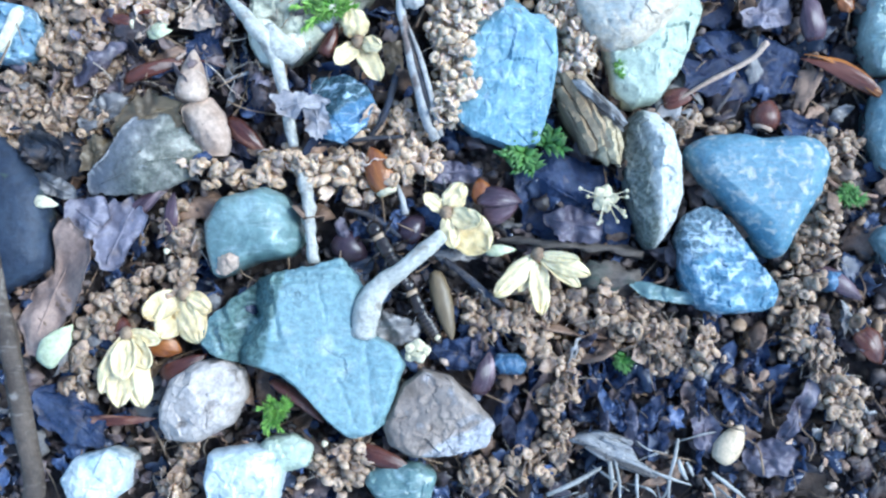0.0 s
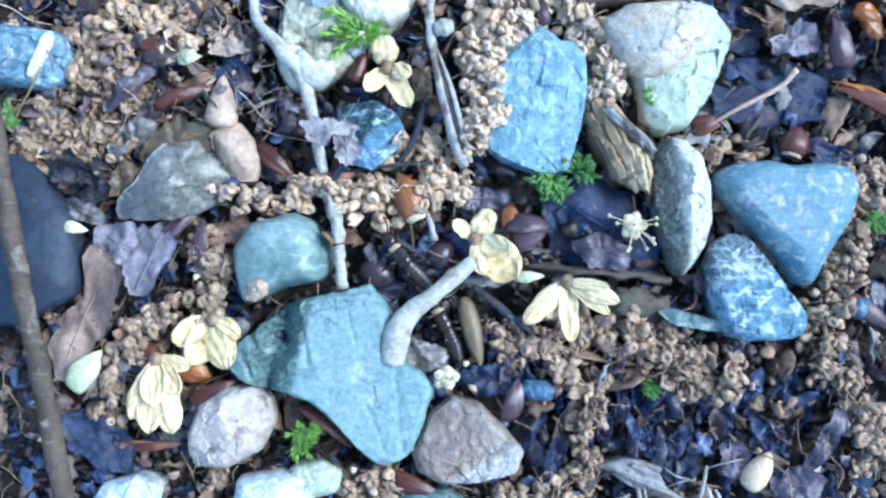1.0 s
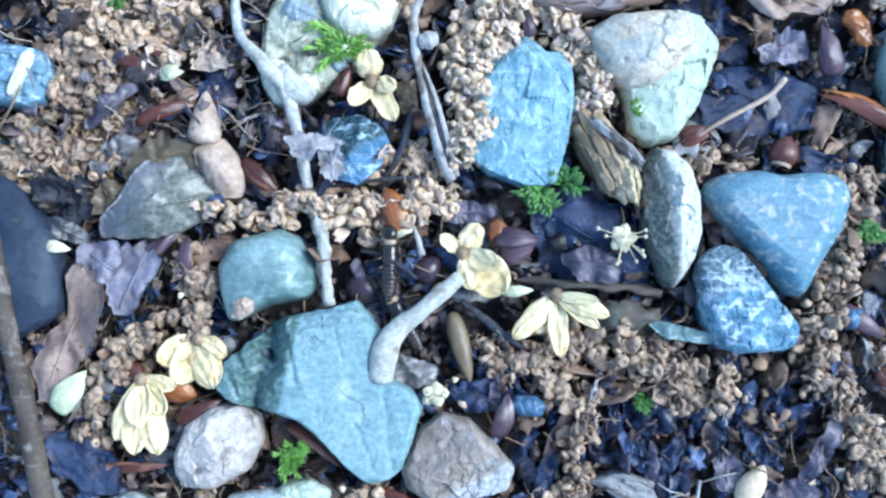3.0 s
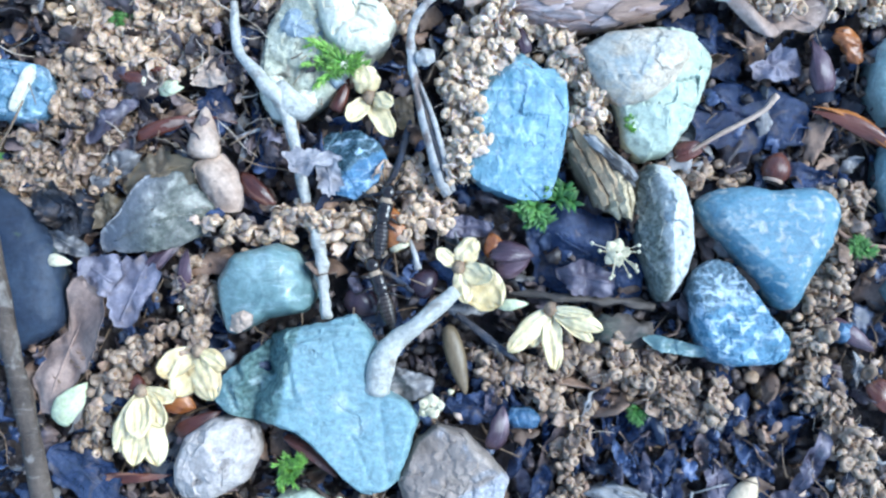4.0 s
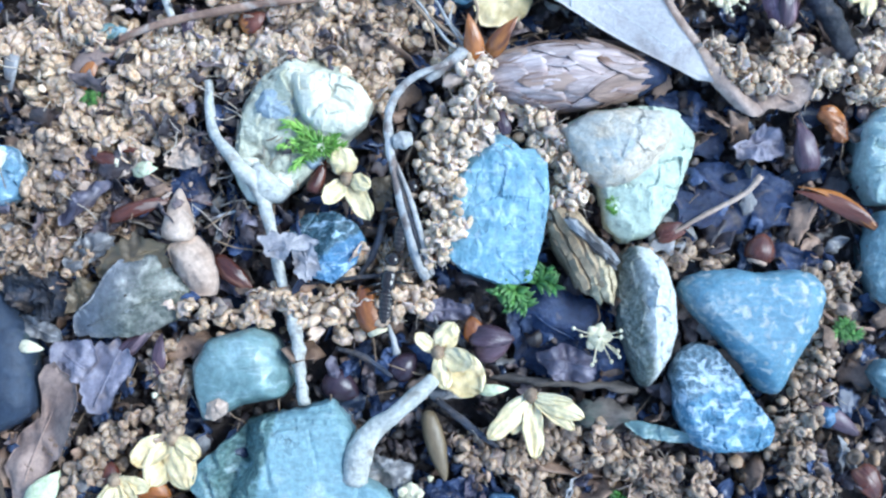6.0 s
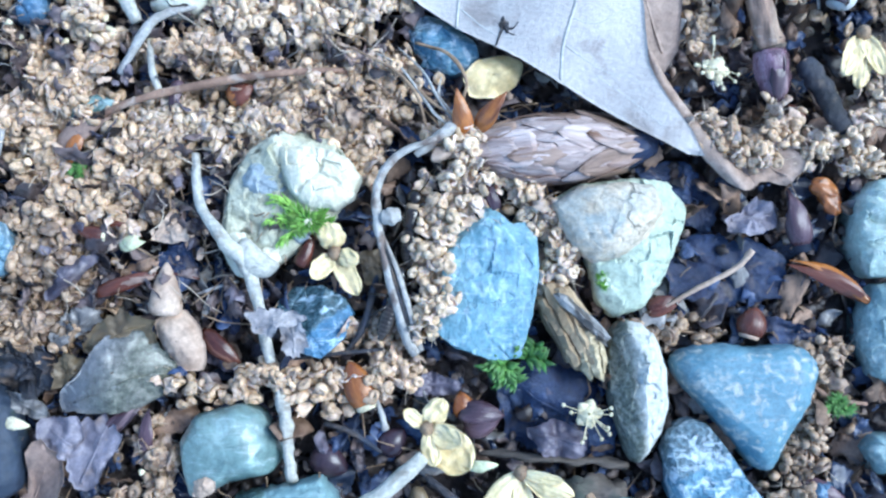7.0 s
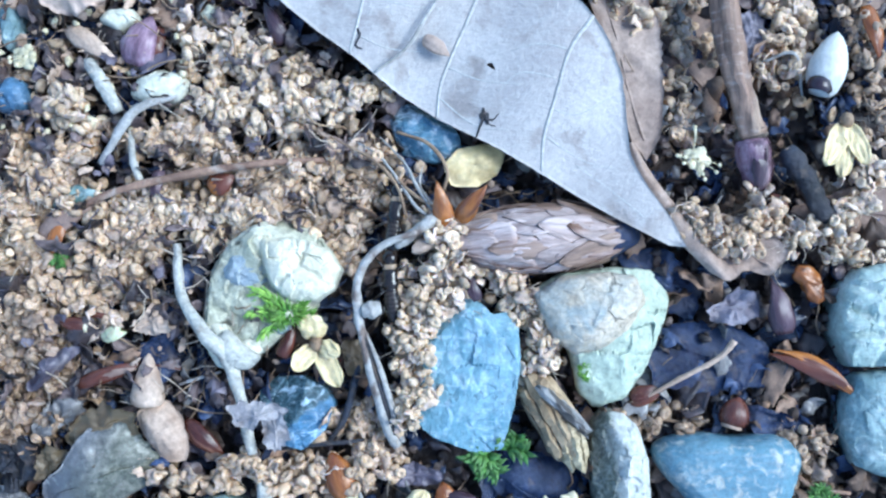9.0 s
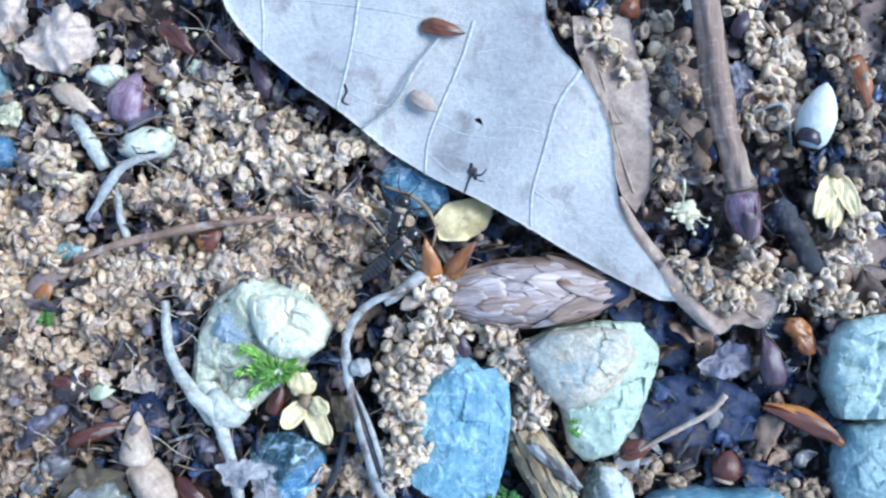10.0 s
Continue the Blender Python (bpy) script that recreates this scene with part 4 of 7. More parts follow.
debris(AREA, 160, [(CR_V, CR_Q)], TAN_HUSK, "tiny tan grains in the litter", (-0.9, 0.2), (0.35, 0.8), "grain_litter", 1.0)
debris(AREA, 900, FIBRES, RACHIS, "thin broken stalks in the litter", (-2.2, 0.3), (0.3, 1.2), "stalk_litter")
debris(AREA, 7000, [(CR_V, CR_Q)], CRUMB, "dark soil crumbs between the stones", (-3.0, -0.6), (0.3, 1.0), "soil_crumbs", 1.0)

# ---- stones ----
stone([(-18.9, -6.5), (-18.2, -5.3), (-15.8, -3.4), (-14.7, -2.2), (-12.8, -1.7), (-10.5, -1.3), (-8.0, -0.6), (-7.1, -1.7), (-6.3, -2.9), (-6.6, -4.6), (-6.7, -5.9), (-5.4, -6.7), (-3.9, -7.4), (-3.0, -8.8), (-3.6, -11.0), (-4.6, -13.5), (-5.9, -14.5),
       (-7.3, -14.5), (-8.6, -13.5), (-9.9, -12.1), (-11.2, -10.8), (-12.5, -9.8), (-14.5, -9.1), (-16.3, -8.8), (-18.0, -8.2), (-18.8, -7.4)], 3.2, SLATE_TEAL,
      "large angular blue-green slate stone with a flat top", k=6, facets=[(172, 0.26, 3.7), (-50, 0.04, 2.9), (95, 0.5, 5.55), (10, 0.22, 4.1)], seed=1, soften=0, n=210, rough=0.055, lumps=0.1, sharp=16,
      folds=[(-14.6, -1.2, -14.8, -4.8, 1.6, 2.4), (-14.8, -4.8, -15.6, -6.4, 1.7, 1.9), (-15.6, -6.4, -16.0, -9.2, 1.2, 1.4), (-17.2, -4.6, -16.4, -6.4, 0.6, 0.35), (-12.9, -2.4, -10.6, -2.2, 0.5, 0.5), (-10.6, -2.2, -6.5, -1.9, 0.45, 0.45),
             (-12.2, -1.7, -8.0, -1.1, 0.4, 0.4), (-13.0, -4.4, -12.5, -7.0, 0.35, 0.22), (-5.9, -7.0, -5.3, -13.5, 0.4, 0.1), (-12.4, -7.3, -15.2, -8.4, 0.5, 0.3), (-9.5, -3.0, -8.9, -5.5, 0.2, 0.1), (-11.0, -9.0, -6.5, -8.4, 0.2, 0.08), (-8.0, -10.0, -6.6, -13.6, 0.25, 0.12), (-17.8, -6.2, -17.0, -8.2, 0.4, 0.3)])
stone([(-18.9, 2.1), (-17.7, 4.1), (-14.1, 5.0), (-12.5, 4.4), (-11.4, 2.6), (-11.0, 0.8), (-11.8, -0.5), (-14.9, -1.0), (-17.1, -2.1), (-18.0, -2.3), (-18.7, -0.1)], 3.0, GREY_GREEN, "smooth grey-green pebble with pale veins", k=2.6, crag=0.35, seed=2, rough=0.05, soften=2, lumps=0.7, facets=[(200, 0.35, 3.0)])
stone([(-22.2, -12.5), (-21.4, -10.1), (-19.2, -8.7), (-17.0, -8.5), (-15.7, -9.4), (-15.4, -11.5), (-16.5, -13.7), (-19.1, -15.1), (-21.5, -14.9), (-22.1, -13.8)], 3.0, PALE_GREY, "pale pinkish-grey rounded stone", k=2.6, crag=0.4, seed=3, facets=[(30, 0.3, 2.9), (190, 0.25, 2.8)])
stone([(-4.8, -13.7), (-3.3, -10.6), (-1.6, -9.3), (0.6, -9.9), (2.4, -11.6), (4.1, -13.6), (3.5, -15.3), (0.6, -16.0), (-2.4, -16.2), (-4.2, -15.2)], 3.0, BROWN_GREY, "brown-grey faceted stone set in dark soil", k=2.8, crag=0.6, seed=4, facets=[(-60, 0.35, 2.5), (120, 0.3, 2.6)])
stone([(-18.6, -17.9), (-18.2, -15.7), (-15.1, -15.2), (-12.7, -15.7), (-12.3, -17.4), (-12.8, -19.6), (-15.0, -20.5), (-18.1, -20.1)], 2.8, ICE_STONE, "white and pale blue stone", k=3.2, crag=0.5, seed=5, facets=[(250, 0.2, 2.3)])
stone([(-29.8, -17.9), (-28.7, -16.2), (-26.1, -15.5), (-24.5, -16.2), (-24.7, -18.8), (-26.4, -20.1), (-29.1, -19.7)], 2.2, ICE_STONE, "pale blue-white stone set in dark soil", k=3, seed=6, facets=[(20, 0.3, 2.0)])
stone([(18.9, 8.0), (20.4, 9.0), (23.5, 9.2), (24.8, 8.8), (27.9, 9.1), (29.6, 8.7), (30.4, 7.1), (29.5, 4.5), (27.7, 1.8), (26.4, -0.6), (25.5, -0.7), (23.8, 1.4), (21.7, 4.0), (19.5, 6.4)], 3.2, HEART,
      "smooth heart-shaped blue-grey pebble", k=3.0, seed=7, rough=0.05, soften=4, facets=[(100, 0.06, 2.9)])
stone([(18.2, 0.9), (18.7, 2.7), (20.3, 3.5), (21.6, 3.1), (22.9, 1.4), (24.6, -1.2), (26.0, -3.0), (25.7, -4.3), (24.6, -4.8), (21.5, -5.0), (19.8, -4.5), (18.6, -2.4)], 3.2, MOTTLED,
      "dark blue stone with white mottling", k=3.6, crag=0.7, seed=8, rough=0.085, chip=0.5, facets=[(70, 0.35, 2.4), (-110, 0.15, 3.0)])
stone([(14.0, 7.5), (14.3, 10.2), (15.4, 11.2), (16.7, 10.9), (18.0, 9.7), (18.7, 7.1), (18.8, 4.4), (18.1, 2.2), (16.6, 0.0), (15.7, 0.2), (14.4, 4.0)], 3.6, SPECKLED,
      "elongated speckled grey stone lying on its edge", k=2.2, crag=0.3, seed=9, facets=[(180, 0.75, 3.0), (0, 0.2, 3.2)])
stone([(5.3, 20.1), (6.8, 18.6), (8.8, 18.8), (9.0, 14.6), (8.4, 11.5), (7.4, 8.2), (5.4, 8.0), (2.3, 9.1), (1.0, 10.2), (1.1, 13.7), (1.8, 16.4), (3.3, 19.0)], 2.8, SLATE_BLUE,
      "bright blue crystalline slate with a rough flat face", k=6, crag=0.5, seed=10, rough=0.062, chip=0.9, n=190, facets=[(180, 0.12, 2.3), (-70, 0.12, 2.4)], soften=1)
cream = stone([(10.0, 20.4), (12.3, 21.7), (16.3, 22.1), (18.9, 21.9), (20.5, 21.2), (20.7, 19.4), (19.9, 17.2), (18.8, 14.5), (17.0, 11.9), (14.7, 11.2), (13.4, 12.4), (13.0, 14.6), (12.6, 15.9), (10.9, 17.3)], 2.5, MINT_STONE,
      "pale green stone with a cream cap layer", k=3.0, crag=0.5, seed=11, facets=[(200, 0.15, 2.3), (0, 0.25, 2.8)])
layer(stone([(9.9, 20.0), (12.1, 21.4), (15.6, 21.7), (17.8, 21.4), (18.6, 19.5), (17.3, 17.1), (15.3, 15.8), (13.1, 15.4), (11.4, 16.7)], 1.9, CREAM_STONE, "cream rounded layer on the stone", k=2.4, seed=12, low=1.5, crag=0.4, name="cap_layer", deep=1.5, rough=0.07, chip=1.3, pits=7), cream)
white = stone([(-9.5, 26.6), (-7.4, 25.9), (-6.6, 24.9), (-4.9, 22.8), (-5.4, 21.0), (-6.6, 19.9), (-6.9, 19.1), (-9.1, 17.5), (-10.5, 16.2), (-12.1, 15.1), (-13.4, 14.6), (-14.6, 14.7), (-15.6, 16.4), (-15.6, 19.1), (-15.1, 22.3), (-13.7, 24.4), (-11.6, 25.9)], 3.0, WHITE_STONE,
      "lumpy white and grey-green quartz stone", k=2.6, crag=0.5, seed=13, rough=0.16, chip=1.0, lumps=1.0, n=150, pits=26, facets=[(250, 0.28, 2.7), (170, 0.25, 2.8)], folds=[(-10.3, 21.0, -8.9, 19.8, 0.8, 0.8), (-8.9, 19.8, -6.8, 19.2, 0.8, 0.9), (-12.2, 20.2, -10.4, 21.0, 0.5, 0.5), (-14.4, 19.2, -12.6, 18.4, 0.6, 0.4)])
layer(stone([(-10.9, 24.7), (-8.9, 24.7), (-7.0, 24.4), (-5.5, 23.6), (-4.6, 22.2), (-5.2, 20.6), (-6.6, 19.7), (-8.5, 19.7), (-9.4, 20.3), (-10.2, 21.3), (-10.8, 22.9)], 2.0, QUARTZ, "bright white quartz lump", k=2.6, crag=0.15, seed=113, low=1.7, deep=1.6, rough=0.12, chip=1.1, lumps=0.8, pits=6, name="quartz_lump",
            folds=[(-7.3, 24.3, -7.8, 22.5, 0.35, 0.5), (-7.8, 22.5, -9.3, 21.2, 0.35, 0.45), (-7.8, 22.5, -6.2, 21.6, 0.3, 0.3)]), white)
layer(stone([(-13.9, 22.4), (-12.9, 23.7), (-11.6, 24.1), (-10.3, 22.9), (-10.3, 21.4), (-11.9, 20.4), (-13.5, 21.0)], 0.8, BLUE_QUARTZ, "blue-grey glassy face", k=3.0, crag=0.5, seed=114, low=1.6, deep=1.4, rough=0.1, n=64, name="quartz_face"), white)
layer(stone([(-15.0, 18.2), (-13.9, 18.4), (-12.7, 17.2), (-10.7, 16.9), (-10.8, 16.0), (-12.0, 15.2), (-13.3, 14.6), (-14.4, 14.7), (-15.4, 16.3)], 1.2, QUARTZ, "cream quartz foot", k=2.8, crag=0.5, seed=115, low=0.9, deep=1.4, rough=0.12, n=72, name="quartz_foot"), white)
layer(stone([(-9.9, 18.5), (-8.9, 18.6), (-8.7, 17.7), (-9.5, 17.2), (-10.2, 17.6)], 0.9, BLUE_QUARTZ, "small blue-grey face", k=3.0, seed=116, low=1.0, deep=1.2, rough=0.1, n=48, name="quartz_face"), white)
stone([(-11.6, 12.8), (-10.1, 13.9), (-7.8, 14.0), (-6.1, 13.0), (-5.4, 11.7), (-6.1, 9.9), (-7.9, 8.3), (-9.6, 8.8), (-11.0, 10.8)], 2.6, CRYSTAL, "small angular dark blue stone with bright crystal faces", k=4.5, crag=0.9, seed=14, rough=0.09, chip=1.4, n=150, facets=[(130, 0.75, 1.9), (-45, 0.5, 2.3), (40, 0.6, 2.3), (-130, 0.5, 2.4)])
banded = stone([(-40.1, 19.2), (-37.9, 19.9), (-35.1, 19.7), (-32.8, 19.2), (-32.0, 17.4), (-32.5, 15.1), (-33.6, 14.6), (-37.7, 15.1), (-40.0, 15.6)], 2.6, BANDED, "blocky blue stone with a white band", k=4.5, crag=0.5, seed=15, rough=0.15, facets=[(10, 0.2, 2.4)])
layer(stone([(-33.7, 18.9), (-33.0, 18.8), (-33.6, 17.0), (-34.4, 15.3), (-35.1, 15.4), (-34.4, 17.2)], 0.5, QUARTZ, "white mineral band", k=6, seed=117, low=2.2, deep=1.5, rough=0.05, n=60, name="band"), banded)
stone([(-38.0, 9.9), (-35.7, 9.4), (-33.9, 7.9), (-31.6, 4.7), (-31.2, 1.6), (-31.4, -1.5), (-32.7, -2.4), (-34.5, -3.3), (-36.2, -4.2), (-40.7, -3.8), (-41.9, 3.8), (-41.2, 9.2)], 2.4, NIGHT, "large smooth dark slate stone", k=3.0, seed=16, rough=0.05, facets=[(180, 0.1, 2.2)])
stone([(33.3, 16.9), (33.8, 20.3), (35.0, 21.6), (36.7, 22.0), (39.8, 22.3), (41.3, 18.4), (39.8, 14.4), (36.4, 14.1), (34.2, 14.1)], 2.6, FLAKY, "flaky pale blue-green stone with a scalloped edge", k=4.5, crag=0.6, seed=17, rough=0.16, chip=0.9, sharp=18, folds=[(33.0, 18.6, 35.4, 18.2, 0.7, 0.6), (33.2, 16.6, 36.0, 16.8, 0.6, 0.5), (34.0, 20.6, 36.6, 19.6, 0.6, 0.5), (36.0, 14.0, 37.2, 17.6, 0.5, 0.4)])
stone([(33.9, 11.6), (34.8, 13.6), (37.5, 13.9), (41.3, 13.8), (41.5, 8.0), (39.2, 4.7), (34.5, 6.5), (33.6, 9.1)], 2.4, FLAKY_BLUE, "rounded blue-green stone set in dark soil", k=2.8, seed=18)
stone([(33.8, 1.0), (34.5, 2.0), (36.7, 2.0), (37.0, -0.6), (34.8, -1.0)], 1.8, FLAKY_BLUE, "small teal stone set in dark soil", k=3, seed=19)
stone([(3.7, -8.9), (4.2, -8.1), (5.8, -8.1), (6.7, -8.9), (6.2, -9.8), (4.4, -9.7)], 1.0, DARK_BLUE, "tiny blue pebble set in dark soil", k=2.5, seed=20, n=40)
stone([(29.4, -2.3), (30.0, -1.4), (31.4, -1.6), (31.6, -2.8), (30.2, -3.3)], 1.0, DARK_BLUE, "tiny blue pebble set in dark soil", k=2.5, seed=21, n=40)
stone([(-1.2, 34.0), (-0.0, 35.3), (2.2, 34.8), (4.4, 33.0), (4.8, 31.2), (2.5, 30.5), (-0.1, 31.3)], 1.2, MOTTLED, "mottled bluish stone under a dry leaf", k=3, crag=0.8, seed=22, n=60)
stone([(-14.9, -16.1), (-14.0, -14.8), (-11.8, -14.4), (-10.0, -15.2), (-10.4, -16.9), (-13.1, -17.6)], 1.2, MINT_STONE, "pale green stone with moss on it", k=2.8, seed=23, n=56)
stone([(-6.4, -18.0), (-5.1, -16.7), (-2.0, -16.5), (-0.4, -17.6), (-1.1, -19.8), (-4.6, -20.2)], 1.2, GREY_GREEN, "dark teal stone set in dark soil", k=2.8, seed=24, n=56)
stone([(-27.9, 27.4), (-27.4, 28.3), (-25.8, 29.3), (-24.5, 29.0), (-24.9, 28.0), (-26.5, 27.3)], 1.0, GREY_GREEN, "sliver of blue-grey stone", k=3, seed=25, n=40)
stone([(-32.1, 37.3), (-30.8, 38.0), (-29.7, 37.3), (-29.4, 35.5), (-30.3, 34.6), (-32.1, 35.1)], 1.4, DARK_BLUE, "small dark blue stone", k=3, seed=26, n=40)
stone([(-31.9, 43.3), (-31.0, 44.9), (-30.2, 43.7), (-30.1, 41.0), (-31.5, 39.7)], 1.4, FLAKY_BLUE, "small pale blue stone", k=3, seed=27, n=40)
stone([(-28.1, 27.6), (-27.2, 28.4), (-24.3, 29.0), (-23.9, 28.3), (-26.1, 27.5)], 0.9, FLAKY_BLUE, "sliver of pale blue stone", k=3, seed=28, n=40)
stone([(-21.7, 36.2), (-20.8, 37.5), (-19.0, 38.2), (-17.2, 37.8), (-16.6, 36.6), (-17.4, 35.6), (-19.9, 35.4)], 1.8, PEBBLE, "pale greenish-white pebble set in dark soil", k=3, seed=29, n=48)
stone([(-24.1, 42.2), (-23.2, 43.1), (-21.2, 43.2), (-20.8, 42.1), (-22.3, 41.2)], 1.6, PEBBLE, "small pale green pebble", k=3, seed=30, n=40)
stone([(-16.0, 42.6), (-15.3, 43.5), (-14.2, 43.0), (-14.1, 42.0), (-15.4, 41.6)], 1.2, WHITE_STONE, "tiny white pebble set in dark soil", k=3, seed=31, n=40)

# ---- dry catkins ----
TAN = "dry tan catkin of crowded cup-shaped florets"
BROWN = "dry brown catkin of crowded cup-shaped florets"
DAMP = "damp dark brown catkin lying on the soil"
catkin([(-19.5, 6.8), (-15.2, 6.2), (-11.6, 6.5), (-8.0, 6.3), (-6.1, 5.7)], 2.9, 90, FLORET, BROWN, (-0.3, 1.6))
catkin([(-12.5, 6.9), (-8.9, 6.5), (-5.2, 6.3), (-2.1, 6.5)], 2.4, 60, FLORET, BROWN, (-0.3, 1.6))
catkin([(2.9, 25.6), (3.3, 22.5), (1.8, 19.0), (0.9, 15.4), (0.4, 11.5)], 4.6, 330, FLORET_PALE, TAN, (0.3, 3.3), 0.85)
catkin([(0.5, 21.2), (1.1, 18.1), (0.6, 14.6), (0.8, 11.5)], 2.4, 110, FLORET_PALE, TAN, (-0.5, 1.9), 0.85)
catkin([(5.6, 23.5), (7.8, 21.2), (10.2, 19.0), (10.7, 16.3), (10.1, 14.3)], 2.0, 120, FLORET_PALE, TAN, (0.0, 2.4), 0.85)
catkin([(31.1, 8.7), (29.7, 2.8), (28.7, -2.1)], 3.2, 110, FLORET_DARK, BROWN, (-0.8, 1.0))
catkin([(27.5, -2.8), (28.6, -7.3), (31.0, -11.3), (32.0, -14.9)], 2.8, 130, FLORET_DARK, BROWN, (-0.8, 1.0))
catkin([(1.5, -4.7), (4.7, -5.8), (7.8, -7.5), (9.3, -9.3), (8.9, -12.4)], 3.2, 120, FLORET_DARK, DAMP, (-1.2, 0.7))
catkin([(11.4, -3.5), (14.9, -5.3), (18.0, -7.3), (21.1, -8.8)], 4.2, 170, FLORET_DARK, DAMP, (-1.2, 0.9))
catkin([(5.1, -3.1), (9.1, -3.8), (13.1, -4.0)], 2.2, 60, FLORET_DARK, DAMP, (-1.2, 0.4))
catkin([(-31.0, 21.4), (-29.5, 17.2), (-32.7, 13.5), (-36.2, 11.2)], 3.6, 170, FLORET_DARK, BROWN, (-1.0, 1.3))
catkin([(-35.3, 10.7), (-31.2, 11.7), (-27.5, 10.3)], 3.0, 80, FLORET_DARK, DAMP, (-1.0, 0.6))
catkin([(-24.5, 19.5), (-26.8, 16.7), (-28.1, 13.1)], 2.4, 40, FLORET_DARK, DAMP, (-1.2, 0.5))
catkin([(-21.5, 3.1), (-21.0, -0.6), (-20.2, -3.7)], 2.6, 80, FLORET_DARK, DAMP, (-0.8, 0.9))
catkin([(-24.1, -2.4), (-26.7, -5.1), (-28.5, -8.7), (-28.1, -12.2)], 2.4, 90, FLORET_DARK, DAMP, (-0.8, 0.9))
catkin([(7.8, 20.5), (10.1, 18.2), (11.4, 15.4)], 2.2, 60, FLORET_PALE, TAN, (-0.5, 1.4), 0.85)
catkin([(-9.5, -17.2), (-7.3, -15.8), (-7.7, -18.5)], 2.8, 60, FLORET_DARK, DAMP, (-0.8, 0.9))
catkin([(2.0, -18.0), (5.1, -17.5), (8.7, -15.3), (8.7, -12.7)], 2.6, 70, FLORET_DARK, DAMP, (-1.0, 0.6))
catkin([(-6.2, 10.8), (-3.0, 9.9), (-1.6, 7.2)], 2.6, 70, FLORET, BROWN, (-0.8, 1.0))
catkin([(15.5, 10.0), (19.1, 10.2), (22.2, 9.8)], 1.8, 40, FLORET_DARK, DAMP, (-1.0, 0.3))
catkin([(-21.9, -19.0), (-20.6, -15.9), (-20.2, -14.6)], 2.0, 40, FLORET_DARK, DAMP, (-0.8, 0.6))
# upper part of the place
catkin([(-34.3, 27.4), (-29.7, 28.8), (-24.7, 27.4)], 3.4, 130, FLORET, BROWN, (-0.8, 1.2))
catkin([(-28.2, 18.7), (-29.1, 14.6), (-30.8, 10.6), (-33.5, 8.4)], 3.0, 80, FLORET_DARK, DAMP, (-1.0, 1.0))
catkin([(-23.8, 26.0), (-20.1, 26.9), (-15.6, 25.4), (-11.5, 27.2)], 3.6, 170, FLORET_PALE, TAN, (-0.8, 1.3))
catkin([(-26.4, 23.6), (-23.6, 22.6), (-20.6, 20.8)], 2.8, 70, FLORET, BROWN, (-0.8, 1.0))
catkin([(-27.2, 20.8), (-24.4, 19.8), (-22.4, 18.8)], 2.4, 45, FLORET, BROWN, (-0.8, 0.8))
catkin([(-11.5, 27.7), (-7.9, 28.1), (-3.3, 27.1)], 3.6, 140, FLORET, BROWN, (-0.8, 1.2))
catkin([(-6.1, 25.8), (-4.7, 23.5), (-3.8, 25.3)], 2.4, 60, FLORET, BROWN, (-0.8, 0.8))
catkin([(-16.1, 41.1), (-12.1, 39.6), (-9.8, 36.9), (-7.6, 35.5)], 4.0, 230, FLORET_PALE, TAN, (-0.6, 1.9), 0.9)
catkin([(-16.1, 36.6), (-13.0, 34.7), (-9.4, 34.1), (-5.8, 34.5)], 3.6, 170, FLORET_PALE, TAN, (-0.6, 1.6), 0.9)
catkin([(-5.8, 35.4), (-3.6, 35.8), (-1.3, 36.9)], 2.6, 80, FLORET_PALE, TAN, (-0.2, 2.2), 0.9)
catkin([(-20.7, 33.1), (-16.6, 32.5), (-13.1, 31.1)], 3.2, 130, FLORET, BROWN, (-0.8, 1.2))
catkin([(-11.7, 30.2), (-7.7, 30.1), (-4.1, 30.9), (-0.6, 30.4)], 3.4, 170, FLORET, BROWN, (-0.8, 1.2))
catkin([(-11.3, 27.9), (-6.8, 27.8), (-3.3, 26.9)], 3.2, 120, FLORET_DARK, BROWN, (-1.0, 0.8))
catkin([(-30.1, 31.5), (-27.4, 31.0), (-25.6, 32.7)], 3.2, 130, FLORET, TAN, (-0.8, 1.2))
catkin([(-30.6, 28.4), (-29.2, 25.2), (-27.9, 21.6)], 3.0, 110, FLORET, BROWN, (-0.8, 1.0))
catkin([(-23.9, 26.0), (-21.2, 26.4), (-19.4, 24.1)], 3.4, 130, FLORET, BROWN, (-0.8, 1.1))
catkin([(-26.8, 36.5), (-26.4, 35.4), (-25.7, 34.4)], 2.4, 40, FLORET_PALE, TAN, (-0.3, 1.4), 1.1, stalk=False)
catkin([(16.7, 45.1), (17.5, 43.2), (19.7, 41.8)], 3.4, 90, FLORET_PALE, TAN, (-1.0, 1.2))
catkin([(21.7, 26.4), (23.2, 24.6), (25.3, 23.9), (27.3, 25.0), (27.7, 26.6)], 2.0, 110, FLORET, TAN, (1.0, 2.8), 0.85)
catkin([(33.3, 24.0), (34.5, 22.7), (36.6, 23.2)], 1.8, 40, FLORET_PALE, TAN, (-0.4, 1.4), 0.85)
catkin([(28.1, 24.3), (30.8, 23.9), (32.7, 25.0), (34.4, 26.0), (36.0, 28.3), (36.5, 31.0)], 2.0, 110, FLORET_PALE, TAN, (0.2, 1.8), 0.85)
catkin([(28.6, 46.8), (31.0, 43.4), (30.3, 39.7), (29.6, 36.7)], 3.4, 130, FLORET_PALE, TAN, (-1.0, 0.8))
catkin([(35.1, 47.2), (35.6, 43.0), (37.0, 39.6), (37.2, 34.1)], 2.8, 110, FLORET_DARK, BROWN, (-1.0, 0.8))
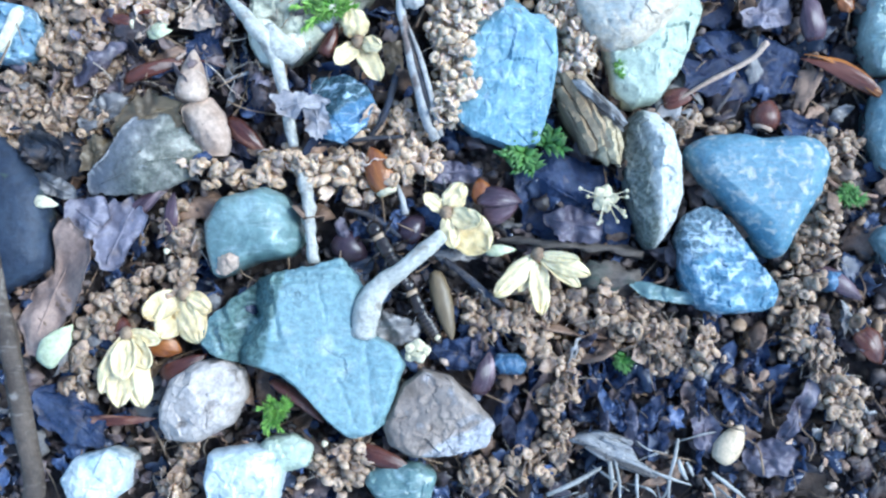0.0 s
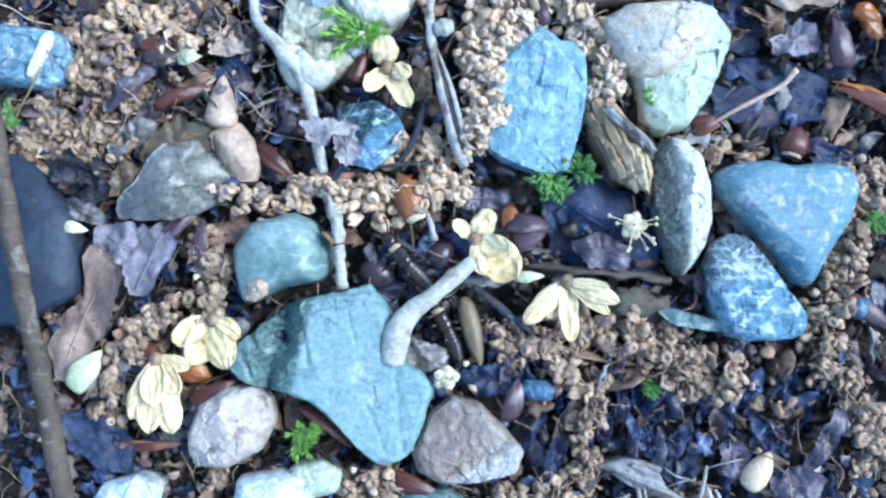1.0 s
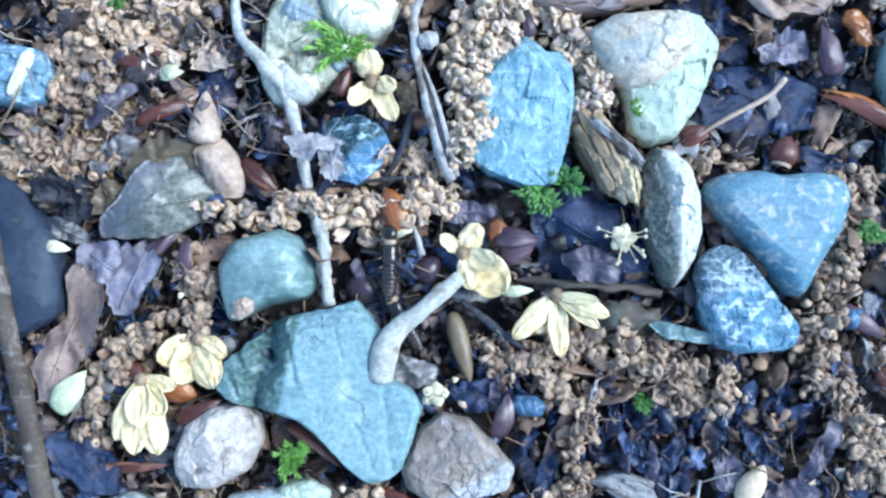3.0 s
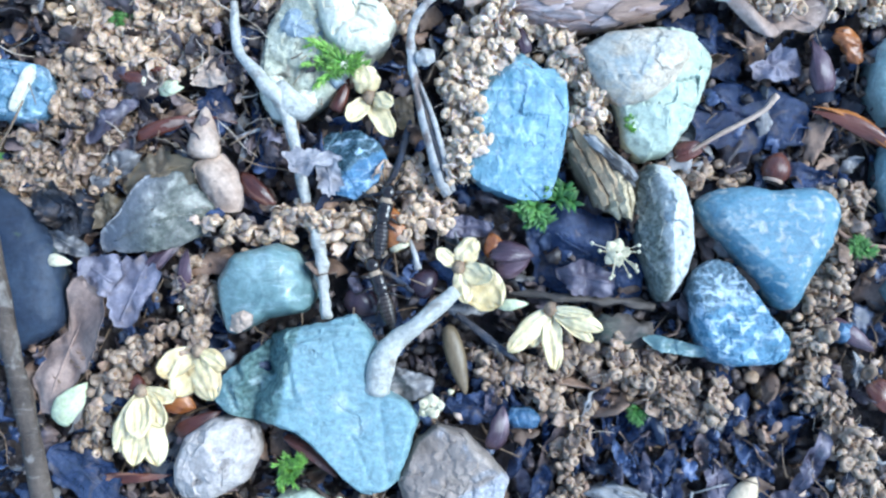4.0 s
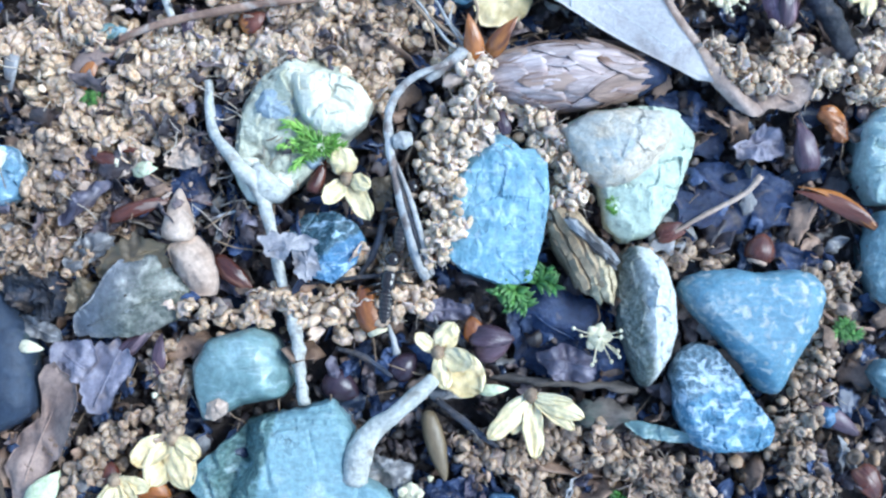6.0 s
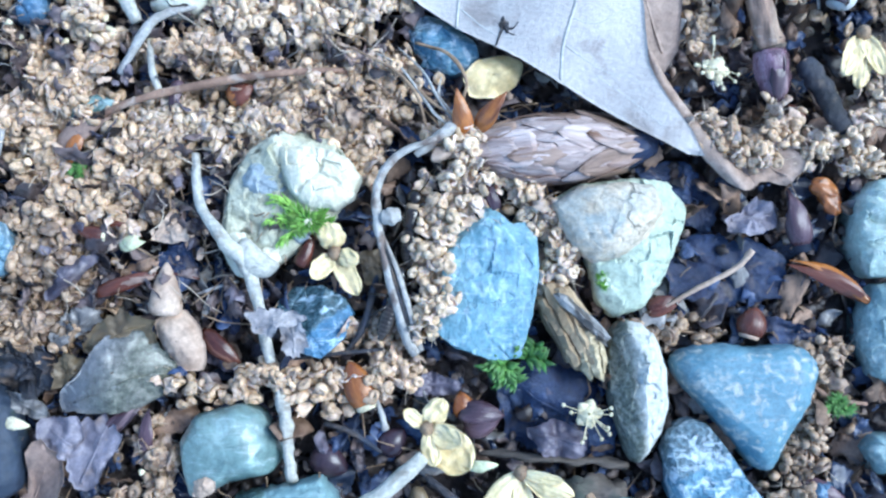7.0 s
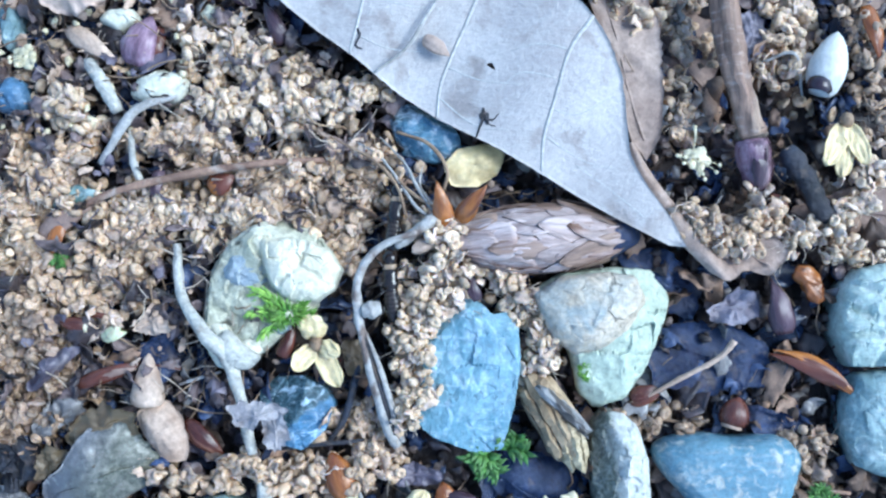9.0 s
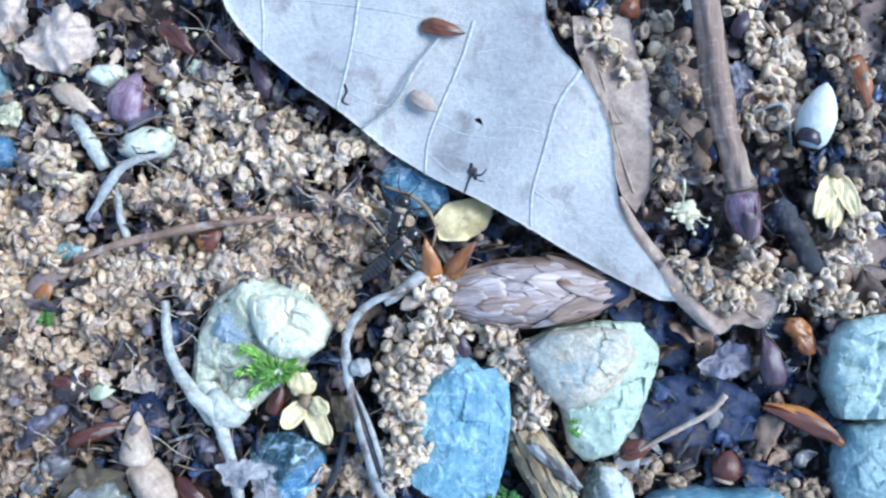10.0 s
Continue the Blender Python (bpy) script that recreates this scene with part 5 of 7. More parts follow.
catkin([(21.5, 45.5), (22.4, 42.5), (23.0, 39.6)], 2.6, 50, FLORET, BROWN, (-1.2, 0.5))
catkin([(21.9, 37.4), (22.7, 34.3), (21.7, 32.5)], 2.2, 50, FLORET, BROWN, (-1.4, 0.3))
litter([(-38.0, 31.2), (-0.6, 30.8), (-2.5, 23.9), (-9.7, 24.0), (-16.0, 24.5), (-20.1, 21.8), (-23.7, 20.0), (-37.7, 18.3)], 650, LOOSE, "loose dry catkin florets on the ground", (-1.6, 0.3))
litter([(-37.7, 18.3), (-23.7, 20.0), (-21.4, 15.0), (-25.9, 12.8), (-27.6, 8.3), (-37.5, 6.6)], 130, LOOSE_DARK, "damp loose catkin florets", (-1.8, 0.0))
litter([(-33.7, 40.6), (-17.4, 42.0), (-9.3, 40.0), (-1.8, 36.2), (2.1, 30.7), (-2.4, 26.4), (-12.2, 24.8), (-19.9, 22.7), (-33.7, 22.5)], 1050, LOOSE, "loose dry catkin florets on the ground", (-1.6, 0.3))
litter([(-40.0, 14.0), (-31.7, 13.0), (-23.0, 13.1), (-29.7, 7.1), (-39.9, 10.3)], 120, LOOSE_DARK, "damp loose catkin florets", (-1.6, 0.0))
litter([(-29.5, -1.5), (-22.4, 2.6), (-19.5, -5.0), (-22.6, -9.5), (-28.3, -13.1), (-30.7, -9.6)], 130, LOOSE_DARK, "damp loose catkin florets", (-1.6, 0.0))
litter([(0.6, -3.6), (18.5, -3.0), (25.1, -5.7), (24.1, -10.1), (9.5, -9.3), (2.9, -7.1)], 90, LOOSE_DARK, "damp loose catkin florets", (-2.2, -0.4))
litter([(27.0, -0.3), (34.3, 10.9), (34.6, -17.0), (28.5, -14.5)], 70, LOOSE_DARK, "damp loose catkin florets", (-2.0, -0.2))
litter([(14.2, 50.3), (41.0, 49.5), (39.8, 22.8), (31.2, 27.4), (21.6, 28.5), (18.4, 40.6)], 420, LOOSE, "loose dry catkin florets", (-2.4, -0.4))
litter([(-1.7, 25.1), (12.0, 25.1), (12.8, 15.4), (9.2, 14.1), (2.8, 19.6)], 90, LOOSE, "loose tan catkin florets", (-1.4, 0.4))
litter([(-18.4, 7.1), (-0.7, 7.2), (-1.6, 5.4), (-18.8, 4.4)], 60, LOOSE, "loose dry catkin florets", (-1.4, 0.4))
litter([(-52, 40), (52, 50), (52, 62), (-52, 62)], 500, LOOSE, "loose dry catkin florets", (-2.0, 0.2))
litter([(-52, -38), (52, -38), (52, -22), (-52, -22)], 300, LOOSE_DARK, "damp loose catkin florets", (-2.2, -0.2))


# ---- twigs and stems ----
twig([(-17.7, 24.4), (-17.3, 20.5), (-15.1, 17.7), (-13.4, 15.5), (-12.5, 12.1), (-11.8, 8.1)], [0.8, 1.2, 3.2, 2.4, 1.6, 1.2], [0.36, 0.44, 0.62, 0.48, 0.42], LICHEN, "pale lichen-covered twig lying over a stone", seed=1)
twig([(-11.3, 7.0), (-10.6, 4.2), (-10.4, 1.8), (-10.2, -1.0)], [0.8, 1.6, 1.6, 0.8], [0.40, 0.55, 0.45, 0.42], LICHEN, "short pale twig with knobbly bark", seed=2, rough=0.26)
stem = twig([(1.2, 24.9), (-1.7, 23.7), (-3.3, 21.5), (-3.3, 18.6), (-2.6, 14.9), (-1.3, 10.1), (-0.6, 8.6)], [3.6, 3.4, 3.2, 3.0, 2.6, 1.8, 1.4], [0.20, 0.30, 0.36, 0.34, 0.40, 0.40], GREY_BARK, "curved grey stem with a knob and a split end", "curved_stem", seed=3)
# the black tube stands for the shade in the gap between the strands
for pts, zs, radii, m, pname in (([(-3.0, 17.4), (-2.2, 14.6), (-1.2, 11.0), (-0.6, 8.7)], [3.0, 2.75, 2.15, 1.55], [0.10, 0.14, 0.16, 0.14], BLACK_BARK, "dark_split"), ([(-2.9, 17.6), (-1.8, 14.7), (-0.8, 11.1), (-0.2, 8.9)], [2.9, 2.6, 2.0, 1.4], [0.12, 0.24, 0.28, 0.26], GREY_BARK, "split_strand"),
                                 ([(-3.0, 19.0), (-2.3, 19.1), (-1.6, 19.2)], [3.2, 3.3, 3.2], [0.5, 0.75, 0.5], GREY_BARK, "knob")):
    v, q = tube(np.array(with_z(pts, zs)) - np.array(stem.location) / MM, radii, 9, 0.1)
    part(pname, v, q, m, stem)
twig([(0.0, 1.1), (-1.6, -0.3), (-3.1, -1.6), (-4.8, -2.9), (-5.8, -4.6), (-6.2, -6.8)], [2.8, 3.0, 3.0, 2.8, 2.6, 2.2], [0.52, 0.66, 0.62, 0.80, 1.1, 1.0], LICHEN, "thick pale grey twig leaning on the slate stone", seed=5, rough=0.05)
twig([(-36.6, 15.2), (-35.1, 8.0), (-33.1, -1.6), (-31.2, -9.0), (-29.7, -16.7), (-29.3, -20.3)], [5.5, 6.0, 6.0, 6.0, 6.0, 6.0], [0.62, 0.72, 0.75, 0.80], OLD_BARK, "long brown-grey twig standing above the litter", seed=6)
twig([(-10.1, 8.3), (-6.6, 8.7), (-4.3, 8.9), (-3.2, 9.0)], [0.4, 0.9, 0.9, 0.6], [0.12, 0.18, 0.12], BLACK_BARK, "thin dark twig in the forest litter", seed=7)
twig([(-0.0, -0.7), (2.2, -2.5), (4.8, -4.5)], [0.6, 1.0, 0.5], [0.25, 0.32, 0.22], BLACK_BARK, "dark fuzzy twig in the forest litter", seed=8)
twig([(4.2, 0.9), (7.8, 0.6), (11.4, 0.3), (15.8, -0.2)], [-0.3, 0.3, 0.3, -0.3], [0.25, 0.36, 0.3], ROTTEN, "dark rotten twig in the forest litter", seed=9, rough=0.4)
twig([(10.1, -2.2), (12.3, -2.1), (15.4, -2.2)], [-0.6, 0.1, -0.4], [0.7, 1.1, 0.9], ROTTEN, "dark rotten piece of wood", seed=10, rough=0.35)
twig([(-17.7, 13.4), (-16.1, 13.9), (-14.3, 14.4)], [0.4, 0.8, 0.8], [0.12, 0.14, 0.12], GREY_BARK, "thin pale stick in the forest litter", seed=11)
twig([(18.5, 11.9), (20.9, 13.3), (24.0, 14.9), (25.3, 16.3)], [0.6, 1.2, 1.4, 1.6], [0.12, 0.20, 0.20, 0.28], TAN_HUSK, "thin tan stalk with a pale end", "stalk", seed=12)
twig([(-28.3, 26.1), (-22.6, 28.4), (-16.8, 29.7), (-11.1, 30.5), (-5.8, 30.8)], [0.4, 1.4, 1.6, 1.6, 1.0], [0.22, 0.34, 0.30, 0.22], BROWN_BARK, "long thin brown stalk in the catkins", "stalk", seed=13)
twig([(-24.7, 39.0), (-23.3, 37.0), (-22.2, 34.8)], [0.8, 1.6, 1.2], [0.5, 0.55, 0.5], LICHEN, "short pale broken twig", seed=14)
twig([(-23.7, 30.8), (-21.5, 33.8), (-20.1, 35.1), (-17.5, 35.9)], [0.8, 1.8, 1.8, 1.4], [0.26, 0.38, 0.36, 0.2], GREY_BARK, "bent grey twig in the forest litter", seed=15)
twig([(-21.4, 33.4), (-21.0, 30.8), (-20.4, 29.0)], [0.6, 1.2, 0.8], [0.28, 0.3, 0.25], LICHEN, "short pale twig in the forest litter", seed=16)
TW = base("budded_twig", (*(26.4, 34.7), 0), "brown twig ending in a purple bud", "twig")
o = np.array((*(26.4, 34.7), 0))
v, q = tube(np.array(with_z([(23.9, 49.1), (24.3, 46.5), (24.9, 40.5), (25.7, 36.3), (26.9, 31.9)], [3.4, 3.3, 3.0, 2.7, 2.2])) - o, [1.05, 1.0, 0.98, 1.1, 0.9, 1.0], 26, 0.06, 17, 14)
ring = v.reshape(-1, 26, 3)
axis = ring.mean(1, keepdims=True)
ridge = np.array([1 + 0.10 * math.sin(5 * a) + 0.16 * rn(math.cos(a) * 3, math.sin(a) * 3, 2.0) for a in np.arange(26) * 2 * np.pi / 26])
wear = np.array([[1 + 0.10 * rn(math.cos(a) * 2.5, math.sin(a) * 2.5, 0.25 * i) for a in np.arange(26) * 2 * np.pi / 26] for i in range(len(ring))])
part("stem", (axis + (ring - axis) * ridge[None, :, None] * wear[:, :, None]).reshape(-1, 3), q, RIDGED_BARK, TW)
length, turn = way((26.9, 32.6), (27.5, 27.0))
v, q = lathe([(-0.4, 0.6), (-0.2, 1.0), (0.1, 1.25), (0.35, 1.15), (0.55, 1.32), (0.8, 1.2), (1.0, 0.9)], 22, 5, 0.35)
part("scar_ring", v, q, OLD_BARK, TW, "rough dark ring of bud scars", at=np.array((26.9, 32.6, 1.9)) - o, turn=(0, 8, turn))
v, q = lathe([(0.7, 0.9), (1.1, 1.25), (2.0, 1.38), (2.9, 1.22), (3.8, 0.92), (4.7, 0.52), (5.3, 0.22), (length, 0.03)], 18, 5, 0.12)
tip_bud = part("bud", v, q, BUD_TIP, TW, "purple scaly bud", at=np.array((26.9, 32.6, 1.9)) - o, turn=(0, 8, turn))
for i, (s0, a0, l, w) in enumerate(((0.8, 20, 3.4, 2.2), (0.8, 110, 3.0, 2.2), (0.9, 165, 3.2, 1.9), (1.9, 65, 3.2, 2.0), (2.3, 130, 2.6, 1.6), (2.4, 15, 2.6, 1.5))):
    v, q = shell(l, w, 0.30, 0.04, 0.8, 0.05, 9, 7, seed=i, crumple=0.04)
    sc = part("scale", v, q, BUD_TIP if i % 3 else PURPLE, tip_bud)
    sc.matrix_basis = pose(0, 0, 0, a0 - 90, 0, 0) @ pose(s0 * MM, 0, (0.92, 0.92, 0.92, 1.0, 0.86, 0.84)[i] * MM, 0, 5 + 4 * (i > 2), 0)
twig([(29.8, 31.0), (30.8, 29.1), (32.2, 26.4), (32.8, 25.8)], [1.2, 1.6, 1.4, 1.0], [0.75, 0.85, 0.8, 0.8], BLACK_BARK, "short thick black twig", seed=18, rough=0.2)
twig([(28.4, 38.0), (30.6, 38.4), (31.4, 35.3)], [0.5, 1.4, 0.5], [0.12, 0.15, 0.1], GREY_BARK, "thin curved grey stalk", "stalk", seed=19)
twig([(-6.0, 8.8), (-4.7, 10.7), (-3.8, 13.8), (-3.6, 14.7)], [0.4, 0.8, 0.8, 0.5], [0.2, 0.3, 0.2], BLACK_BARK, "dark rotten stem in the litter", seed=20)
twig([(-7.8, 3.3), (-5.6, 2.6), (-3.4, 1.0)], [0.3, 0.6, 0.2], [0.2, 0.25, 0.15], BLACK_BARK, "dark rotten stem in the litter", seed=21)
twig([(-4.1, 6.0), (-3.4, 4.4), (-3.0, 2.8)], [0.8, 1.0, 0.8], [0.16, 0.2, 0.3], GREY_BARK, "little grey stalk in the forest litter", "stalk", seed=22)
twig([(-0.4, 32.9), (2.2, 31.7), (3.5, 29.7), (3.2, 28.0)], [1.0, 2.0, 2.0, 1.6], [0.12, 0.16, 0.12], RACHIS, "thin brown stalk of the bud", "stalk", seed=23)
twig([(29.4, 6.7), (31.3, 4.9), (34.3, 4.3)], [0, 0.3, 0], [0.15, 0.2, 0.15], BROWN_BARK, "thin brown stalk in the forest litter", "stalk", seed=24)
straws = random.Random(12)
(sx, sy), (ex, ey) = (9.5, -14.5), (24.0, -19.6)
for i in range(9):
    x, y = straws.uniform(sx, ex), straws.uniform(ey, sy)
    a, l = radians(straws.choice((-18, -25, -35, -60, -80, 20)) + straws.uniform(-12, 12)), straws.uniform(0.8, 2.0)
    dx, dy, k = l * math.cos(a), l * math.sin(a), straws.uniform(-0.45, 0.45)
    twig([(x - dx, y - dy), (x + k * 0.6, y + k), (x + dx, y + dy)], [-0.6, straws.uniform(-0.1, 0.8), -0.4], [0.05, straws.uniform(0.06, 0.14), 0.04], STRAW, "grey dry straw fibre on the soil", "straw", 0.1, 30 + i, "straw")

for i, ((x0, y0), (x1, y1), w) in enumerate((((12.9, -16.4), (13.1, -18.6), 0.20), ((13.3, -16.3), (13.7, -19.6), 0.13), ((15.0, -17.0), (15.1, -19.6), 0.14), ((18.2, -14.6), (17.5, -17.8), 0.16), ((17.6, -17.4), (16.9, -19.4), 0.12), ((17.5, -17.4), (17.5, -19.6), 0.13),
                                           ((20.8, -17.2), (23.4, -19.2), 0.17), ((20.2, -17.6), (21.1, -19.3), 0.13), ((18.2, -16.2), (18.9, -17.8), 0.2), ((18.8, -16.4), (19.4, -17.5), 0.15), ((8.0, -19.0), (12.3, -16.9), 0.2), ((15.9, -17.0), (19.2, -18.2), 0.12))):
    twig([(x0, y0), ((x0 + x1) / 2 + 0.12 * math.sin(i * 2.1), (y0 + y1) / 2), (x1, y1)], [0.7, 0.9, 0.4], [w * 0.8, w, w * 0.6], STRAW, "grey dry straw fibre on the soil", "straw", 0.1, 80 + i, "straw")
for i, (pts, low) in enumerate((([(9.2, -15.0), (10.6, -14.4), (12.5, -14.1), (15.0, -14.9), (14.7, -15.4), (12.1, -15.4)], -0.2), ([(10.8, -15.3), (12.5, -14.5), (14.7, -15.3), (15.3, -16.5), (17.0, -17.4), (16.4, -17.8), (13.9, -17.0), (12.1, -16.2)], 0.1))):
    tagged(stone(pts, 0.7, GREY_WOOD, "flat grey fibrous splinter of rotten wood", k=4, seed=75 + i, grain=(-20, 0.6), rough=0.08, n=90, low=low, deep=0.8, soften=0, name="wood_splinter"), category="wood chip")
for i, pts in enumerate(([(-6.0, 32.9), (-4.6, 32.0), (-2.2, 30.6), (-0.4, 28.6), (0.4, 26.0)], [(-4.2, 32.5), (-1.8, 31.0), (-0.2, 28.9), (1.0, 27.0), (2.2, 26.0)], [(-1.8, 32.6), (0.2, 30.4), (1.2, 28.4), (2.4, 26.4)], [(-3.4, 31.9), (-0.9, 29.8), (0.7, 28.0), (2.8, 26.6)], [(1.6, 30.2), (1.4, 28.6), (2.2, 27.2), (3.0, 26.2)])):
    twig(pts, [0.9, 1.7, 2.2, 2.7, 2.7], [0.05, 0.10, 0.13, 0.10], (RACHIS, GREY_BARK, STRAW)[i % 3], "thin withered fibre leading to a stalk joint", "dry_fibre", 0.2, 120 + i, "stalk")
crust = stone([(-14.5, 17.0), (-13.5, 17.8), (-12.3, 16.7), (-10.9, 15.6), (-11.9, 14.6), (-13.5, 14.6), (-14.3, 15.7)], 1.2, LICHEN, "pale crumbly lichen crust stuck to a twig", k=2.2, seed=71, rough=0.05, lumps=1.2, n=48, low=2.0, deep=1.2, name="lichen_crust")
tagged(crust, category="lichen")
twig([(-0.4, 23.8), (0.9, 24.8), (2.2, 25.7), (3.2, 26.6)], [2.6, 3.0, 3.0, 2.6], [0.3, 0.42, 0.5, 0.25], GREY_BARK, "pale blue-grey stalk joint lying over catkins", "stalk", seed=42)

# ---- the large dry leaf and other leaves ----
def big_leaf():
    edge = [(-13.0, 50.0), (-12.1, 46.0), (-9.2, 43.0), (-6.2, 40.4), (-3.6, 38.5), (-0.2, 35.6), (3.2, 33.4), (7.0, 31.4), (11.2, 28.9), (15.8, 26.0), (19.5, 24.0), (21.8, 22.9), (23.8, 21.7), (21.6, 24.4), (18.9, 27.3), (17.5, 30.1), (17.2, 33.5), (16.9, 36.5), (15.8, 39.4), (14.7, 41.0), (13.0, 42.9), (12.2, 44.9), (12.1, 49.3), (5.3, 53.9), (-5.1, 54.2)]
    n, rows = 140, 22
    mid, r = reach(edge, n, 1)
    foot, end = np.array((-13.0, 46.5)) - mid, np.array((21.9, 22.5)) - mid

    def height(x, y):
        along = ((x - foot[0]) * (end[0] - foot[0]) + (y - foot[1]) * (end[1] - foot[1])) / ((end - foot) ** 2).sum()
        off = ((x - foot[0]) * (end[1] - foot[1]) - (y - foot[1]) * (end[0] - foot[0])) / np.linalg.norm(end - foot)
        ripple = 0.28 * math.cos((along * 6.6 - 0.012 * off) * math.pi * 1.0)
        return 3.0 + 0.07 * -off + ripple + 0.5 * rn(x, y, 2, 0.09) - 1.8 * max(0, along - 0.7)

    top = []
    for u in np.linspace(0.02, 1, rows):
        for j in range(n):
            a = j * 2 * math.pi / n
            g = u * r[j] * (1 + 0.012 * u * rn(j * 0.9, 4, 1))
            x, y = g * math.cos(a), g * math.sin(a)
            top.append((x, y, height(x, y)))
    top = np.array(top)
    m = len(top)
    q = sheet_quads(rows, n, True)
    last = (rows - 1) * n
    quads = q + [(d + m, c + m, b + m, a + m) for a, b, c, d in q] + [(last + j, m + last + j, m + last + (j + 1) % n, last + (j + 1) % n) for j in range(n)]
    leaf = thing("dry_leaf", np.concatenate([top, top - (0, 0, 0.14)]), quads, LEAF, (*mid, 0), "large curled grey-lilac dry leaf with raised pale veins", "leaf")
    for pts, w in (([(-9.4, 48.1), (-9.3, 45.5), (-9.4, 43.3)], 0.16), ([(-1.9, 47.1), (-2.3, 44.4), (-3.0, 41.4), (-3.8, 38.6)], 0.17), ([(6.8, 45.1), (5.7, 42.0), (4.1, 38.6), (3.1, 36.1), (2.8, 33.6)], 0.19),
                   ([(14.7, 40.9), (12.9, 38.4), (11.8, 35.0), (10.9, 32.0), (10.7, 29.4)], 0.20), ([(-9.1, 47.7), (-5.2, 46.9), (-1.3, 46.2), (3.0, 45.3), (7.3, 44.5)], 0.12), ([(6.7, 42.6), (9.0, 42.9), (10.7, 43.1)], 0.08)):
        p = np.array([(x - mid[0], y - mid[1], height(x - mid[0], y - mid[1]) + 0.02) for x, y in np.array(smooth_path([(*s, 0) for s in pts], 4))[:, :2]])
        v, qq = tube(p - (0, 0, 0.05), [w * 0.85, w * 0.6], 8, 0.12, steps=2)
        part("vein", v, qq, VEIN, leaf, "raised pale vein")
    for pts, w in (([(6.4, 34.3), (6.3, 33.5), (5.8, 32.1)], 0.16), ([(6.1, 33.8), (6.5, 33.6), (6.7, 33.0)], 0.3), ([(6.2, 33.6), (7.0, 33.3), (7.5, 33.8)], 0.09), ([(6.8, 33.0), (7.3, 32.8)], 0.05), ([(-3.1, 40.5), (-3.0, 39.9), (-3.3, 39.2), (-2.8, 38.9)], 0.12)):
        p = np.array([(x - mid[0], y - mid[1], height(x - mid[0], y - mid[1]) + 0.03) for x, y in pts])
        v, qq = tube(p, [w * 0.5, w, w * 0.4], 6, 0.4, steps=3)
        part("crack", v, qq, BLACK_BARK, leaf, "black crack in the blade")
    # thin branching veins between the main ones
    for pts in ([(11.3, 34.1), (13.4, 33.6), (16.0, 34.9)], [(11.0, 32.0), (13.8, 30.2), (16.7, 29.3)], [(3.7, 37.5), (6.2, 36.4), (9.2, 35.9)], [(3.0, 35.2), (5.7, 33.0), (8.3, 32.5)], [(-3.4, 40.1), (-1.0, 39.0), (1.6, 38.7)], [(-2.6, 43.1), (0.3, 42.2), (3.3, 41.9)],
                [(12.9, 38.4), (10.6, 38.9), (8.4, 38.5)], [(13.3, 29.8), (15.8, 28.0), (18.3, 25.8)], [(11.8, 36.3), (9.2, 36.8), (7.5, 35.5)]):
        p = np.array([(x - mid[0], y - mid[1], height(x - mid[0], y - mid[1]) - 0.03) for x, y in np.array(smooth_path([(*s, 0) for s in pts], 4))[:, :2]])
        v, qq = tube(p, [0.08, 0.05], 6, 0.15, steps=2)
        part("vein", v, qq, VEIN, leaf, "thin side vein")
    # the brown margin rolled over along the edge
    rows = [[(17.2, 31.6), (17.9, 29.4), (18.9, 27.4), (20.4, 25.1), (21.8, 23.4), (23.6, 21.6)], [(17.6, 31.5), (18.6, 29.4), (19.8, 27.5), (21.9, 24.9), (23.5, 22.5), (24.7, 20.9)],
            [(17.9, 31.6), (19.0, 29.7), (20.3, 27.8), (22.4, 25.2), (24.1, 22.9), (25.4, 21.1)], [(18.0, 31.8), (19.2, 29.9), (20.6, 28.1), (22.8, 25.5), (24.6, 23.3), (26.0, 21.7)]]
    lift = [[2.4, 2.2, 2.0, 1.8, 1.7, 1.5], [2.6, 2.5, 2.4, 2.2, 2.1, 1.9], [2.0, 1.7, 1.5, 1.4, 1.5, 1.7], [0.4, -0.2, -0.5, -0.3, 0.3, 1.2]]
    grid = [smooth_path([(x - mid[0], y - mid[1], z) for (x, y), z in zip(row, zs)], 5) for row, zs in zip(rows, lift)]
    across = np.array([smooth_path([g[i] for g in grid], 4) for i in range(len(grid[0]))])
    top = across.reshape(-1, 3) + np.array([(0, 0, 0.10 * rn(x, y, 3, 1.3)) for x, y, _ in across.reshape(-1, 3)])
    q, m = sheet_quads(across.shape[0], across.shape[1]), len(top)
    part("rolled_margin", np.concatenate([top, top - (0.05, 0, 0.14)]), q + [(d + m, c + m, b + m, a + m) for a, b, c, d in q], LEAF_UNDER, leaf, "rolled brown underside of the leaf")


big_leaf()
flake([(22.4, 26.6), (23.6, 23.8), (24.6, 21.2), (25.7, 20.9), (25.9, 21.6), (27.0, 21.6), (27.9, 21.1), (29.9, 22.8), (29.3, 23.7), (27.6, 25.2), (24.8, 26.2)], 1.3, LEAF_UNDER, "pinkish-brown end of a curled dry leaf", 0.5, 0.14, 2, jag=0.03)
flake([(13.4, 44.8), (15.9, 46.1), (19.0, 45.6), (20.6, 40.1), (20.4, 32.5), (18.9, 28.6), (17.5, 33.9), (16.6, 39.3)], 0.6, LEAF_UNDER, "pinkish-brown dry leaf under the large one", 0.5, 0.14, 3)
